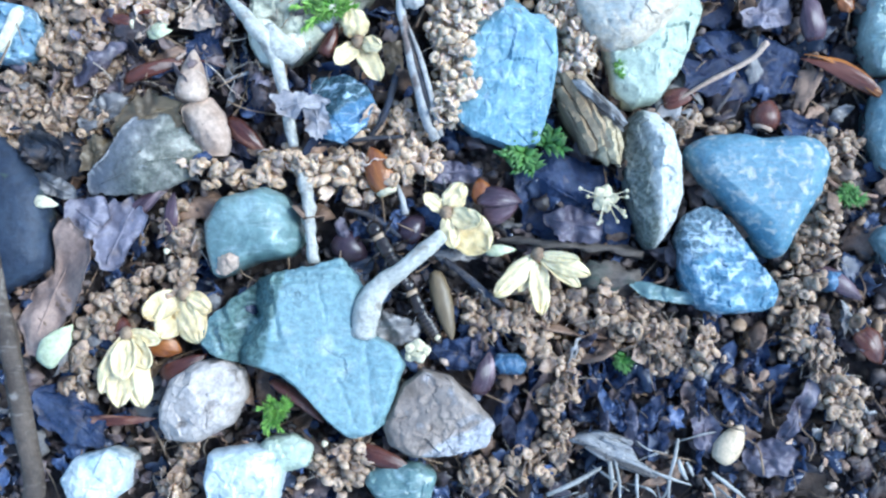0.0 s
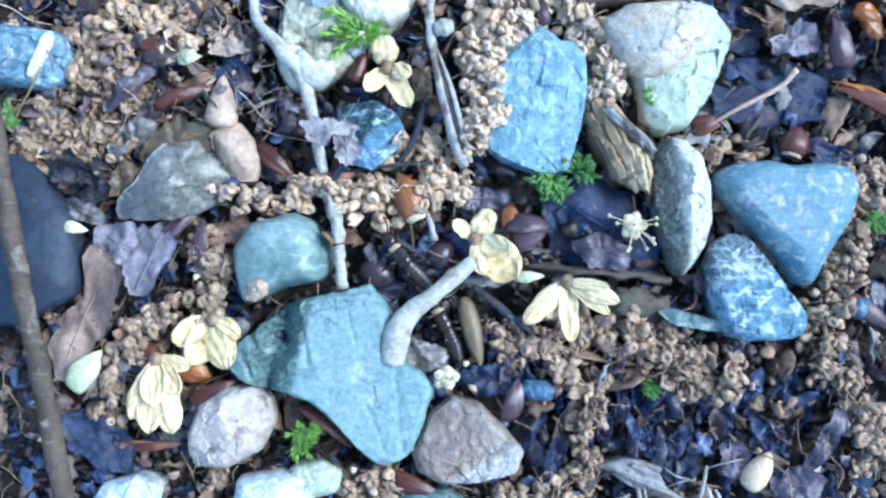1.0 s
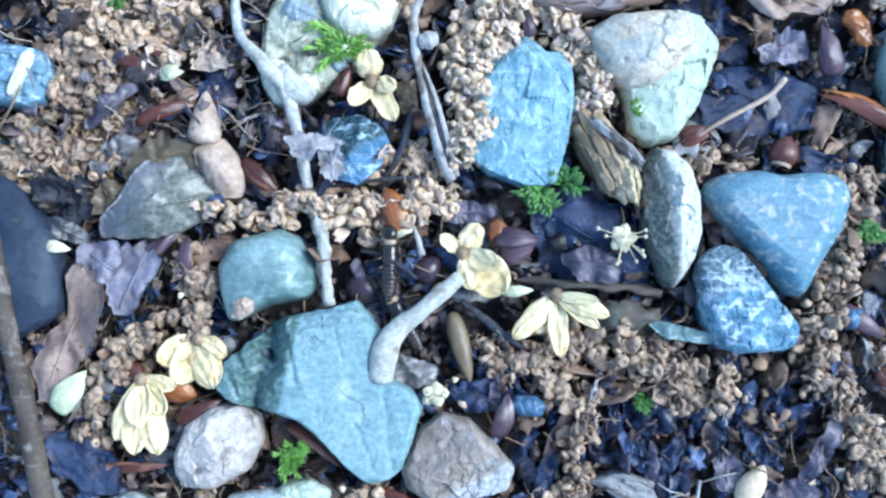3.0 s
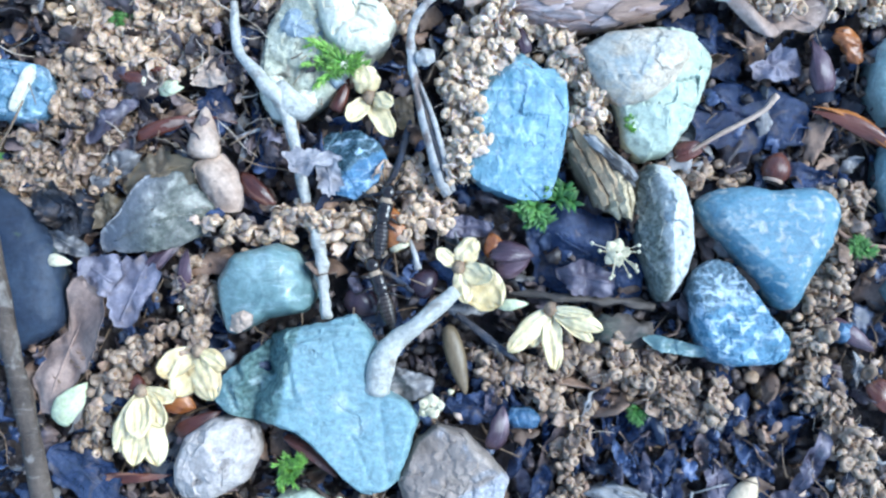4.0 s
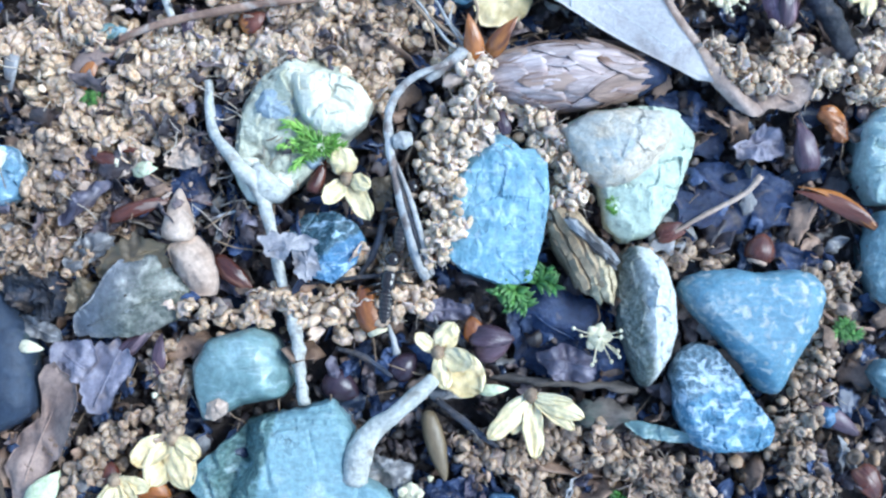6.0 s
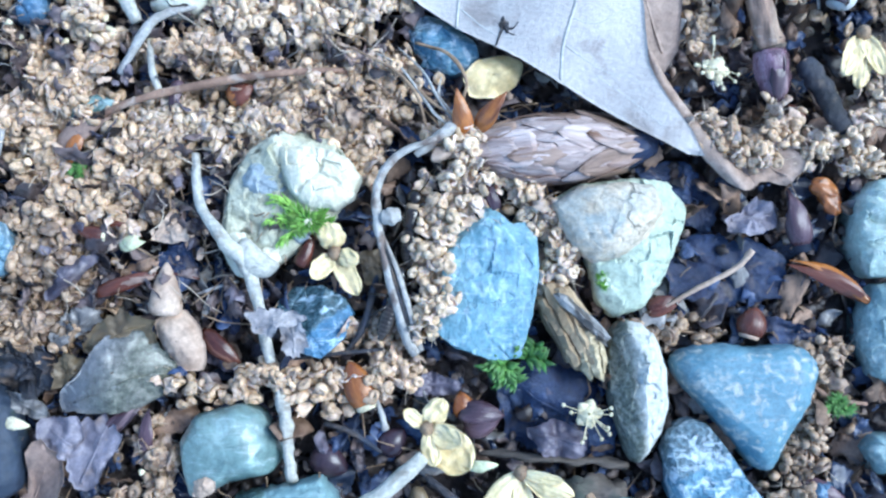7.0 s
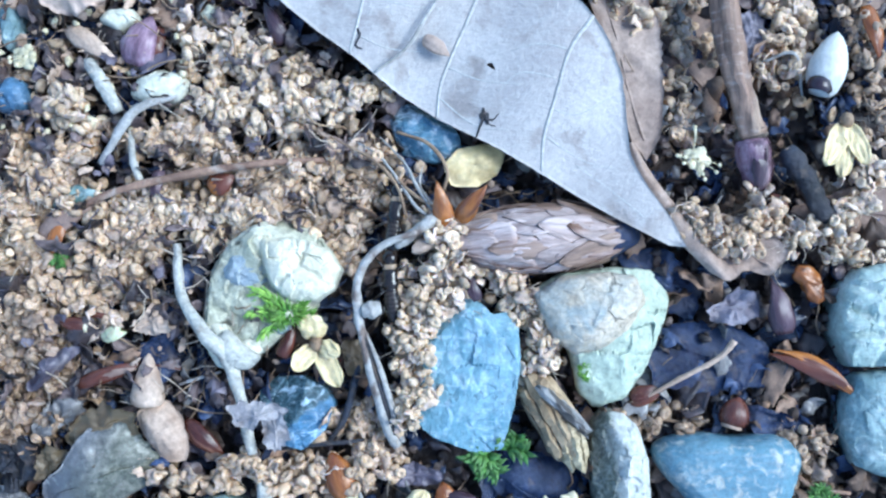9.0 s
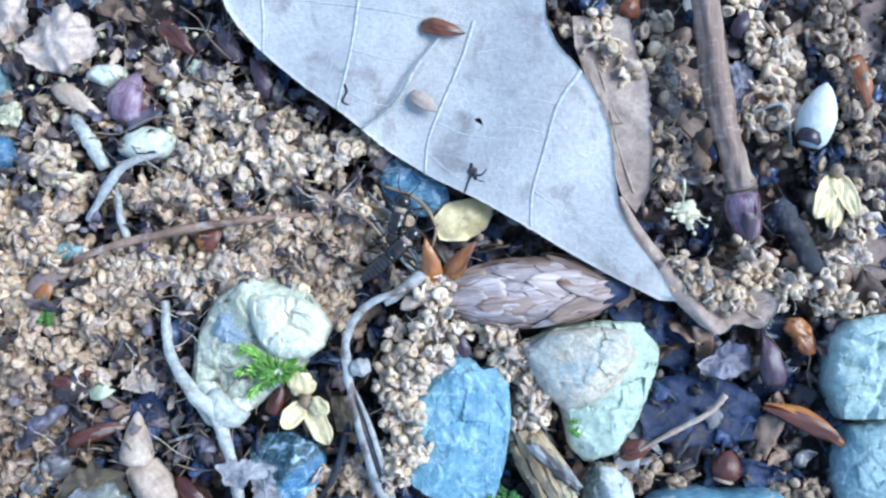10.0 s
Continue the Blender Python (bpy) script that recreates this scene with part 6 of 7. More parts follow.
flake([(29.9, 27.4), (32.1, 26.9), (35.2, 28.2), (38.7, 28.1), (39.9, 25.4), (37.2, 24.1), (32.4, 24.7)], -0.3, LEAF_BROWN, "flat brown dry leaf under catkins", 0.5, 0.14, 4)
flake([(18.7, 43.1), (25.0, 43.9), (25.6, 35.7), (22.0, 34.0), (19.8, 37.2)], -1.4, LEAF_BROWN, "brown dry leaf deep in the litter", 0.5, 0.14, 5)
flake([(26.6, 42.0), (28.0, 42.2), (29.0, 41.1), (28.6, 39.0), (27.0, 37.8), (26.4, 39.5)], 0.3, LEAF_LILAC, "crumpled grey-lilac leaf beside a twig", 0.8, 0.1, 88)
flake([(31.0, 47.4), (40.0, 48.1), (39.6, 39.9), (32.1, 40.1)], -1.8, LEAF_BROWN, "brown dry leaf deep in the litter", 0.7, 0.14, 6)
gloss = flake([(-28.0, 6.3), (-26.6, 7.1), (-25.7, 8.3), (-25.2, 9.2), (-24.3, 10.2), (-23.0, 11.0), (-21.6, 10.7), (-20.7, 9.8), (-19.9, 8.8), (-19.0, 8.0), (-18.9, 6.9), (-19.6, 6.1), (-21.4, 4.9), (-23.5, 4.3), (-25.7, 4.3), (-28.3, 4.4), (-28.5, 5.6)], 2.3, LEAF_GLOSS, "curled glossy grey-olive leaf fragment", 0.35, 0.08, 7, n=96, jag=0.035, name="glossy_leaf", dome=(-24.2, 7.8, 0.085))
for pname, m, label, pts, w in (("torn_edge", LEAF, "pale torn edge", [(-27.6, 6.5), (-26.5, 7.2), (-25.6, 8.4), (-25.0, 9.3), (-24.2, 10.1), (-23.1, 10.7)], 0.10), ("midrib", LEAF_GLOSS, "", [(-27.0, 5.2), (-24.6, 6.0), (-22.0, 7.0), (-19.8, 7.4)], 0.12)):
    v, q = tube([(x - gloss.location[0] / MM, y - gloss.location[1] / MM, 0.02 - 0.085 * ((x + 24.2) ** 2 + (y - 7.8) ** 2)) for x, y in pts], [w * 0.6, w, w * 0.6], 6, 0.4)
    part(pname, v, q, m, gloss, label)
flake([(-26.4, 9.3), (-25.7, 10.6), (-24.4, 11.5), (-23.0, 12.3), (-21.8, 12.0), (-20.6, 11.0), (-20.4, 9.6), (-22.0, 9.6), (-24.0, 9.0), (-25.5, 8.4)], 1.4, OLIVE, "torn olive-brown edge of a leaf", 0.7, 0.12, 8, (0.0, 0.45), jag=0.14)
flake([(-28.9, 6.0), (-28.6, 8.0), (-27.5, 9.1), (-26.0, 8.4), (-26.8, 7.3), (-27.9, 6.4)], 1.2, OLIVE, "olive-brown folded leaf corner", 0.5, 0.12, 86, (0.0, 0.3))
flake([(-33.6, 9.3), (-32.8, 10.3), (-31.6, 9.7), (-30.6, 8.9), (-29.7, 7.7), (-29.0, 6.3), (-29.6, 5.3), (-31.1, 6.2), (-32.6, 6.9), (-33.5, 8.1)], 1.1, BLACK_BARK, "black shrivelled leaf lying on damp catkins", 1.5, 0.14, 91, (0.1, -0.2), jag=0.2)
flake([(-32.4, 8.9), (-31.2, 9.2), (-30.2, 8.0), (-29.6, 6.9), (-30.9, 7.0), (-32.0, 7.8)], 1.7, BLACK_BARK, "black curled leaf scrap", 1.2, 0.12, 92, (-0.3, 0.3), jag=0.22)
flake([(-31.1, 2.5), (-28.4, 2.1), (-27.6, -0.6), (-28.1, -3.3), (-30.0, -5.9), (-31.7, -9.0), (-33.1, -8.2), (-33.6, -6.0), (-33.0, -3.5), (-30.6, -1.5)], 0.7, LEAF_BROWN, "brown dry leaf strip", 0.7, 0.12, 9, (0.3, 0.0))
flake([(-30.0, 3.9), (-26.7, 4.2), (-26.2, 2.5), (-27.7, 0.7), (-29.8, 2.1)], 0.9, LEAF_LILAC, "brownish-purple leaf piece lying on dark soil", 0.5, 0.12, 10)
flake([(-27.7, 1.2), (-26.4, 4.1), (-24.4, 3.9), (-23.1, 2.3), (-24.4, 0.7), (-25.6, -1.7), (-27.2, -1.7)], 0.8, LEAF_LILAC, "torn purple-grey leaf piece", 0.6, 0.12, 11)
flake([(-32.9, 6.1), (-30.7, 6.0), (-28.9, 4.7), (-29.3, 3.8), (-32.0, 4.5)], 0.9, LEAF_GREY, "small grey leaf crumb", 0.5, 0.12, 12)
flake([(-32.3, -10.9), (-29.6, -10.4), (-26.4, -13.0), (-26.1, -15.6), (-29.0, -15.2), (-31.8, -13.5)], 0.6, LEAF_NAVY, "blue-black leaf piece lying on dark soil", 0.8, 0.14, 13)
flake([(-32.3, -11.1), (-29.2, -11.5), (-26.4, -14.6), (-28.6, -15.9), (-31.8, -13.7)], 0.2, LEAF_NAVY, "blue-black leaf piece lying on dark soil", 0.8, 0.14, 14)
flake([(-17.6, -1.9), (-17.4, -0.7), (-16.4, -0.3), (-15.6, -0.7), (-15.8, -1.5), (-16.9, -2.1)], 2.8, TAN_HUSK, "beige glassy leaf chip on a pebble", 0.25, 0.1, 87, (0.2, 0.35), name="leaf_chip", jag=0.03, cup=-0.5)
flake([(-13.4, 12.1), (-11.7, 12.3), (-8.8, 11.8), (-9.4, 10.8), (-10.9, 10.9), (-11.4, 10.0), (-13.0, 10.5)], 2.4, LEAF_SHRED, "torn grey leaf shred caught on a twig", 0.4, 0.10, 15, name="leaf_shred", jag=0.15)
flake([(-11.0, 11.0), (-9.3, 11.5), (-8.7, 9.4), (-9.6, 8.4), (-10.7, 9.0)], 2.2, LEAF_SHRED, "torn grey leaf shred", 0.4, 0.10, 16, name="leaf_shred", jag=0.15)
flake([(5.4, 7.3), (9.2, 8.1), (13.7, 6.6), (15.3, 2.8), (14.6, 0.5), (10.1, 0.0), (6.3, 1.8)], 0.0, LEAF_NAVY, "dark wrinkled purple-black leaf", 1.3, 0.16, 17, cup=-1.2)
flake([(7.7, 2.7), (10.0, 3.6), (12.6, 2.3), (12.2, 0.5), (9.1, 0.7)], 0.8, LEAF_PURPLE, "dark purple leaf fold", 0.8, 0.12, 18)
flake([(18.7, 16.5), (21.9, 17.8), (25.5, 17.4), (28.2, 16.0), (28.6, 12.8), (23.6, 12.0), (19.1, 12.9)], -0.4, LEAF_NAVY, "dark blue-black leaf lying on dark soil", 1.0, 0.16, 19)
flake([(16.5, 23.3), (20.6, 23.7), (23.6, 20.0), (22.7, 17.8), (20.0, 18.7)], -0.8, LEAF_NAVY, "dark blue-black leaf lying on dark soil", 0.8, 0.16, 20)
flake([(23.0, 18.8), (24.8, 19.3), (25.5, 20.4), (27.3, 19.9), (27.7, 18.1), (25.6, 17.4), (23.9, 17.7)], 0.9, LEAF_LILAC, "pale purple curled leaf shell", 0.9, 0.12, 21)
flake([(26.5, 11.4), (29.6, 10.5), (31.4, 9.6), (29.6, 8.3), (26.9, 9.0)], -0.2, LEAF_NAVY, "dark leaf piece lying on dark soil", 0.7, 0.14, 22)
flake([(-21.2, 17.7), (-20.2, 18.9), (-19.4, 19.9), (-18.3, 18.8), (-17.8, 17.6), (-19.4, 17.3)], 1.4, TAN_HUSK, "pale triangular leaf scrap over dark leaves", 0.5, 0.12, 23, (0.15, 0.1))
flake([(-21.0, 16.4), (-18.3, 17.7), (-17.4, 15.0), (-19.1, 13.2), (-20.2, 14.5)], 0.7, LEAF_NAVY, "blue-black leaf piece lying on dark soil", 0.7, 0.14, 24)
flake([(-1.6, 6.5), (0.6, 7.2), (3.1, 6.3), (2.4, 5.4), (-0.7, 5.3)], 0.3, LEAF_PURPLE, "mauve leaf piece lying on dark soil", 0.6, 0.12, 25)
flake([(14.3, -2.5), (15.4, -2.4), (17.8, -3.0), (20.4, -3.8), (19.1, -4.3), (15.6, -3.7)], 1.0, GREY_GREEN, "narrow bluish leaf sliver", 0.3, 0.12, 26, name="leaf_sliver")
flake([(19.3, -13.2), (20.6, -12.3), (21.7, -13.8), (21.0, -15.8), (19.7, -15.4)], 0.2, LEAF_PURPLE, "purple-grey leaf piece lying on dark soil", 0.6, 0.12, 27)
flake([(26.7, -12.7), (28.6, -9.6), (29.4, -10.9), (28.1, -13.6), (25.8, -15.8)], 0.4, LEAF_PURPLE, "purple-brown leaf piece lying on dark soil", 0.8, 0.12, 28)
flake([(23.2, -15.8), (25.8, -14.5), (28.0, -15.8), (26.7, -17.5), (24.0, -17.5)], 0.3, LEAF_PURPLE, "purple-brown leaf piece lying on dark soil", 0.8, 0.12, 29)
flake([(-5.6, -4.5), (-4.3, -4.9), (-1.6, -5.8), (-2.0, -7.1), (-4.7, -7.8), (-6.0, -6.7)], 0.6, LEAF_GREY, "crumpled grey-mauve leaf at the foot of a twig", 0.9, 0.12, 30)
flake([(-1.1, -7.6), (2.0, -6.7), (4.2, -7.6), (2.9, -9.4), (0.2, -9.4)], -0.2, LEAF_NAVY, "dark leaf piece lying on dark soil", 0.8, 0.14, 31)
flake([(-9.7, -1.8), (-6.6, -1.4), (-6.1, -3.6), (-7.9, -5.0)], -0.4, LEAF_BROWN, "brown leaf piece deep between stones", 0.6, 0.14, 32)
flake([(-28.1, 44.1), (-27.0, 46.3), (-24.3, 47.1), (-22.2, 45.7), (-22.3, 43.5), (-24.8, 42.0), (-27.4, 42.7)], 4.2, PALE_LEAF, "beige folded dry leaf standing proud", 1.2, 0.14, 33, cup=-1.5)
flake([(-30.5, 47.6), (-27.8, 48.4), (-27.4, 45.7), (-29.6, 44.4)], 2.5, PALE_LEAF, "pale grey leaf piece", 0.8, 0.14, 34)
wet = random.Random(21)
for i, (x, y) in enumerate(2 * [(11.8, -8.9), (13.3, -9.3), (11.3, -11.1), (14.4, -11.5), (12.6, -13.7), (16.6, -12.3), (15.3, -15.0), (18.4, -10.1), (22.4, -11.0), (23.7, -13.2), (20.6, -9.2), (5.5, -12.0), (6.4, -14.2), (7.3, -10.2), (24.6, -8.8), (25.9, -11.4), (-7.9, 0.9), (-5.2, 0.9), (2.0, -7.6), (22.6, 4.1), (14.0, -10.2), (17.5, -14.1), (10.4, -12.4), (13.1, -11.9), (16.2, -10.1), (20.1, -11.9), (21.9, -9.2), (5.1, -9.3)]):
    if i >= 28:
        x, y = x + wet.uniform(-1.6, 1.6), y + wet.uniform(-1.6, 1.6)
    s = 0.75 + wet.random() * 0.75
    a = 1.5 + 0.55 * math.sin(i * 2.4) + wet.uniform(-0.2, 0.2)
    slim = wet.uniform(0.34, 0.66)
    pts = [(x + s * (1.7 * math.cos(b) * math.cos(a) - slim * math.sin(b) * math.sin(a)), y + s * (1.7 * math.cos(b) * math.sin(a) + slim * math.sin(b) * math.cos(a))) for b in (0, 0.6, 1.5, 2.5, 3.14, 3.9, 4.8, 5.6)]
    flake(pts, -1.1 + wet.random() * 1.3, (LEAF_NAVY, LEAF_NAVY, FLAKE_BLUE, LEAF_NAVY, LEAF_PURPLE, FLAKE)[i % 6], "dark wet leaf fragment on the soil", 0.7, 0.10, 50 + i, (wet.uniform(-0.45, 0.45), wet.uniform(-0.3, 0.3)), 32, cup=wet.uniform(-0.6, 0.6), jag=0.13)
flake([(-29.6, 13.4), (-28.7, 14.9), (-27.4, 16.0), (-25.4, 16.8), (-25.2, 16.1), (-26.7, 14.9), (-28.1, 13.7), (-29.5, 12.5)], 2.0, LEAF_PURPLE, "long dark brown leaf strip on catkins", 0.7, 0.12, 80, cup=-1.0, jag=0.1)
flake([(-29.4, 10.3), (-27.7, 12.2), (-25.9, 12.6), (-24.9, 11.6), (-27.0, 10.2), (-28.8, 9.1)], 0.3, LEAF_GREY, "grey-brown leaf strip among catkins", 0.7, 0.12, 81, jag=0.14)
flake([(-26.4, 13.9), (-24.4, 15.3), (-23.4, 14.8), (-24.8, 13.0), (-26.1, 12.3)], 0.3, FLAKE, "dark leaf piece among damp litter", 0.6, 0.12, 82)
flake([(-16.3, 17.2), (-15.3, 14.5), (-14.4, 10.8), (-15.0, 9.4), (-16.0, 13.1), (-16.7, 15.8)], -0.6, LEAF_NAVY, "dark leaf strip between stones", 0.6, 0.12, 83)
flake([(-18.4, 10.8), (-16.6, 9.0), (-14.3, 8.1), (-15.2, 7.2), (-17.5, 8.1)], -0.6, LEAF_PURPLE, "dark leaf piece between stones", 0.6, 0.12, 84)
flake([(-20.5, 19.6), (-18.6, 20.5), (-17.9, 18.2), (-19.0, 15.4), (-20.2, 16.8)], -0.3, LEAF_NAVY, "blue-black leaf piece between stones", 0.6, 0.12, 85)

# ---- buds, husks and seeds ----
HUSK = "open cream-yellow bud husk of papery scales"
husk(((0.2, 2.9)), 0.8, [(62, 2.4, 1.9, 15), (140, 2.0, 1.2, 10), (-42, 4.2, 3.4, 14), (-78, 2.6, 1.5, 10), (-20, 2.8, 1.8, 30)], CREAM, HUSK, "cream husks")
husk(((7.3, -0.4)), 1.4, [(-136, 4.4, 1.7, 8), (-88, 4.5, 1.6, 14), (-118, 3.0, 1.1, 4), (-22, 4.0, 1.5, 14), (-38, 3.8, 1.1, 8), (-8, 3.0, 0.9, 22)], CREAM, HUSK, "cream husks")
husk(((-20.3, -3.5)), 0.8, [(-70, 3.8, 2.6, 12), (-112, 3.6, 2.6, 20), (-150, 3.2, 2.2, 14), (-30, 2.4, 1.6, 14)], CREAM, HUSK, "cream husks")
husk(((-24.6, -6.6)), 1.2, [(-75, 5.6, 2.6, 8), (-92, 5.4, 2.4, 12), (-50, 3.2, 1.8, 20), (-110, 4.6, 1.8, 6), (-10, 2.6, 1.4, 10), (-84, 3.4, 2.0, 26)], CREAM, HUSK, "cream husks")
husk(((-6.8, 16.5)), 0.9, [(100, 2.4, 2.2, 35), (-60, 3.6, 1.7, 15), (-130, 2.4, 1.6, 18), (-20, 2.0, 1.4, 30)], CREAM, HUSK, "cream husks")
flake([(3.2, 30.1), (4.4, 31.5), (6.6, 31.9), (8.2, 31.3), (7.5, 29.5), (5.8, 28.5), (3.8, 28.6)], 1.3, CREAM, "folded pale yellow husk half under the dry leaf", 0.35, 0.12, 90, (-0.12, 0.1), cup=-0.5, name="folded_husk", category="husk", jag=0.02)
husk(((34.5, 33.2)), 1.0, [(-100, 4.4, 1.8, 12), (-120, 4.2, 1.6, 20), (-75, 3.6, 1.6, 18)], CREAM, HUSK, "cream husks")
scale_thing((-31.4, -9.0), (-29.0, -6.0), 2.2, 0.8, CREAM_GREEN, "pale green folded husk", 0.4, 0.1, roll=10)
scale_thing((3.3, -0.1), (5.7, 0.1), 0.9, 0.6, CREAM_GREEN, "small pale green scale", 0.3)
bud((32.5, 35.1), (34.1, 40.1), 3.0, 1.2, CAPSULE, "pale blue-white seed capsule with a dark hole", "seed_capsule", SEED_DARK, "dark hole at its foot", category="capsule")
bud((21.4, -16.5), (23.3, -13.6), 2.1, 0.3, SEED_TAN, "cream-tan seed fallen among the litter", "seed", category="seed")
bud((-4.4, 4.5), (-5.8, 8.1), 2.5, 0.9, ORANGE, "glossy orange-brown bud with a white foot", "bud", PETAL, "white foot")
scale_thing((3.2, 3.7), (2.8, 5.7), 1.8, 0.6, ORANGE, "orange-red bud scale among the litter", 0.5)
scale_thing((2.6, 4.1), (6.2, 3.8), 1.9, 0.9, PURPLE, "purple and red bud scale", 0.4, roll=-25)
scale_thing((3.1, 2.7), (5.9, 3.5), 1.8, 0.5, PURPLE, "purple bud scale among the litter", 0.4, roll=25)
bud((-0.7, -1.6), (0.7, -7.1), 1.6, 0.3, OLIVE, "long brown bud fallen among the litter", "bud")
bud((-8.9, 0.9), (-6.1, -0.5), 2.6, -0.5, SEED_DARK, "round black glossy seed", "seed", category="seed")
bud((-3.4, 0.9), (-1.6, 2.7), 2.2, -0.4, SEED_DARK, "dark maroon seed fallen among the litter", "seed", category="seed")
bud((25.1, 9.6), (25.8, 11.9), 2.4, 0.6, RED_BROWN, "glossy red-brown seed with a tan end", "seed", TAN_HUSK, "tan end", category="seed")
scale_thing((30.4, 21.6), (32.5, 20.6), 1.7, 0.6, ORANGE, "cupped shiny amber-orange scale", 0.25, 0.02, tip=0.5, crease=0.4)
scale_thing((32.6, 19.2), (31.2, 21.0), 1.6, 0.5, ORANGE, "second cupped amber-orange scale", 0.25, 0.02, tip=0.5, crease=0.4)
scale_thing((29.5, 16.7), (28.7, 21.1), 2.0, 0.5, PURPLE, "long pointed purple bud scale", 0.4, tip=1.3)
scale_thing((28.4, 15.5), (35.2, 11.9), 1.1, 0.9, ORANGE, "long slender curling orange-brown scale", 0.2, 0.05, roll=-20, twist=1.9, both=True)
scale_thing((28.2, 15.2), (35.4, 11.6), 1.3, 0.7, RED_BROWN, "dark red-brown outer side of a curling scale", 0.2, 0.05, roll=20, twist=1.5, both=True)
scale_thing((-17.4, 14.6), (-20.6, 15.3), 0.2, 0.6, RED_BROWN, "thin red stalk among the litter", 0.3)
bud((-24.7, 18.0), (-26.9, 18.5), 1.3, 0.9, RED_BROWN, "small glossy dark red seed with a white tip", "seed", PETAL, "white tip", category="seed")
scale_thing((-24.6, 19.0), (-22.3, 18.8), 0.5, 0.8, RED_BROWN, "thin red stalk of a seed", 0.3)
scale_thing((-25.6, 13.5), (-20.5, 15.1), 1.2, 0.6, RED_BROWN, "long curled red-brown scale", 0.6, tip=0.8)
scale_thing((-24.6, 14.1), (-20.7, 14.8), 0.6, 0.9, LEAF_BROWN, "brown inner lip of a scale", 0.4, tip=0.8)
bud((-20.0, 11.7), (-19.9, 15.9), 2.7, 0.9, TAN_HUSK, "pale pointed bract with a smooth tip", "bract", category="bract", cone=True)
flake([(-21.1, 11.4), (-19.6, 12.1), (-18.6, 12.3), (-17.4, 10.8), (-16.9, 8.8), (-17.0, 7.5), (-18.4, 7.4), (-19.3, 8.0), (-20.2, 9.2), (-20.8, 10.2)], 1.5, TAN_HUSK, "broad folded tan bract beside a pointed one", 0.25, 0.15, 63, cup=-1.1, name="bract", category="bract", jag=0.03)
scale_thing((-17.5, 10.5), (-14.3, 7.8), 1.7, -0.2, RED_BROWN, "dark red-brown scale between stones", 0.4)
scale_thing((-13.5, -10.2), (-9.4, -13.6), 1.1, 0.5, RED_BROWN, "long dark red scale under the slate stone", 0.5, roll=-30)
scale_thing((-6.9, -15.4), (-2.0, -17.4), 1.5, 0.2, RED_BROWN, "long dark red scale", 0.5)
scale_thing((-22.1, -10.0), (-18.5, -8.2), 1.4, 0.6, RED_BROWN, "red-brown scale beside a pale stone", 0.4)
bud((-25.2, -7.3), (-25.3, -5.3), 1.5, 0.4, RED_BROWN, "small dark red bud", "bud")
scale_thing((-23.4, -6.8), (-20.6, -8.0), 2.4, 0.2, ORANGE, "amber bud scale among the litter", 0.5)
bud((-9.6, 15.4), (-8.4, 18.2), 1.3, 0.8, RED_BROWN, "drop-shaped reddish-brown bud with a thin stalk", "bud", cone=True)
scale_thing((-28.3, -13.5), (-22.5, -13.3), 0.9, 0.2, RED_BROWN, "thin dark red scale", 0.4)
scale_thing((-27.7, 23.9), (-26.3, 26.7), 1.2, 0.7, ORANGE, "orange-red scale among the litter", 0.5)
scale_thing((-15.2, 28.7), (-13.4, 29.6), 1.6, 0.7, ORANGE, "orange scale among the litter", 0.5)
scale_thing((-19.0, 30.2), (-19.6, 27.4), 1.1, 0.9, PURPLE, "purple pointed scale among the litter", 0.4, tip=1.2)
scale_thing((-33.1, 27.3), (-33.4, 23.6), 1.2, 0.8, LEAF_GREY, "grey pointed scale among the litter", 0.4)
scale_thing((-28.8, 25.1), (-24.0, 27.8), 1.6, 0.3, LEAF_BROWN, "long dark brown bract", 0.4)
scale_thing((-21.0, 38.5), (-19.5, 42.4), 2.8, 1.0, BUD_TIP, "purple bud half open", 0.5)
scale_thing((-20.1, 38.7), (-18.8, 41.8), 2.0, 0.4, RED_BROWN, "red-brown inner scale among the litter", 0.5)
scale_thing((-18.1, 46.4), (-15.2, 43.6), 1.6, 0.6, RED_BROWN, "red-brown scale among the litter", 0.5)
scale_thing((-13.6, 45.3), (-11.4, 43.0), 2.0, 0.6, PURPLE, "grey-purple scale among the litter", 0.5)
scale_thing((-9.2, 40.1), (-10.9, 43.5), 1.3, 0.9, PURPLE, "purple pointed scale among the litter", 0.4, tip=1.2)
scale_thing((-26.4, 41.6), (-22.4, 38.7), 1.6, 0.8, TAN_HUSK, "tan dry bract among the litter", 0.4)
scale_thing((-14.9, 28.6), (-13.2, 29.8), 1.7, 0.8, RED_BROWN, "red-brown cupped scale among the litter", 0.5)
twig([(-1.9, 37.0), (0.7, 38.9), (2.5, 41.7), (4.7, 44.3)], [3.6, 3.9, 4.0, 3.9], [0.10, 0.16, 0.10], STRAW, "thin grey fibre lying across the dry leaf", "dry_fibre", 0.1, 41)
scale_thing((1.9, 39.6), (3.9, 38.2), 1.2, 3.5, LEAF_UNDER, "thin beige husk lying on the dry leaf", 0.3)
scale_thing((2.8, 44.7), (6.1, 43.9), 1.3, 3.9, ORANGE, "brown scale lying on the leaf", 0.4)
scale_thing((36.5, 42.3), (37.6, 38.0), 1.4, 0.6, ORANGE, "long orange-brown scale among the litter", 0.3)
twig([(22.3, 30.3), (22.5, 31.6), (22.4, 32.7)], [1.6, 2.4, 2.8], [0.05, 0.05, 0.16], PETAL, "pale thread-like stamen with a round end", "stamen", 0.05, 130, "flower")
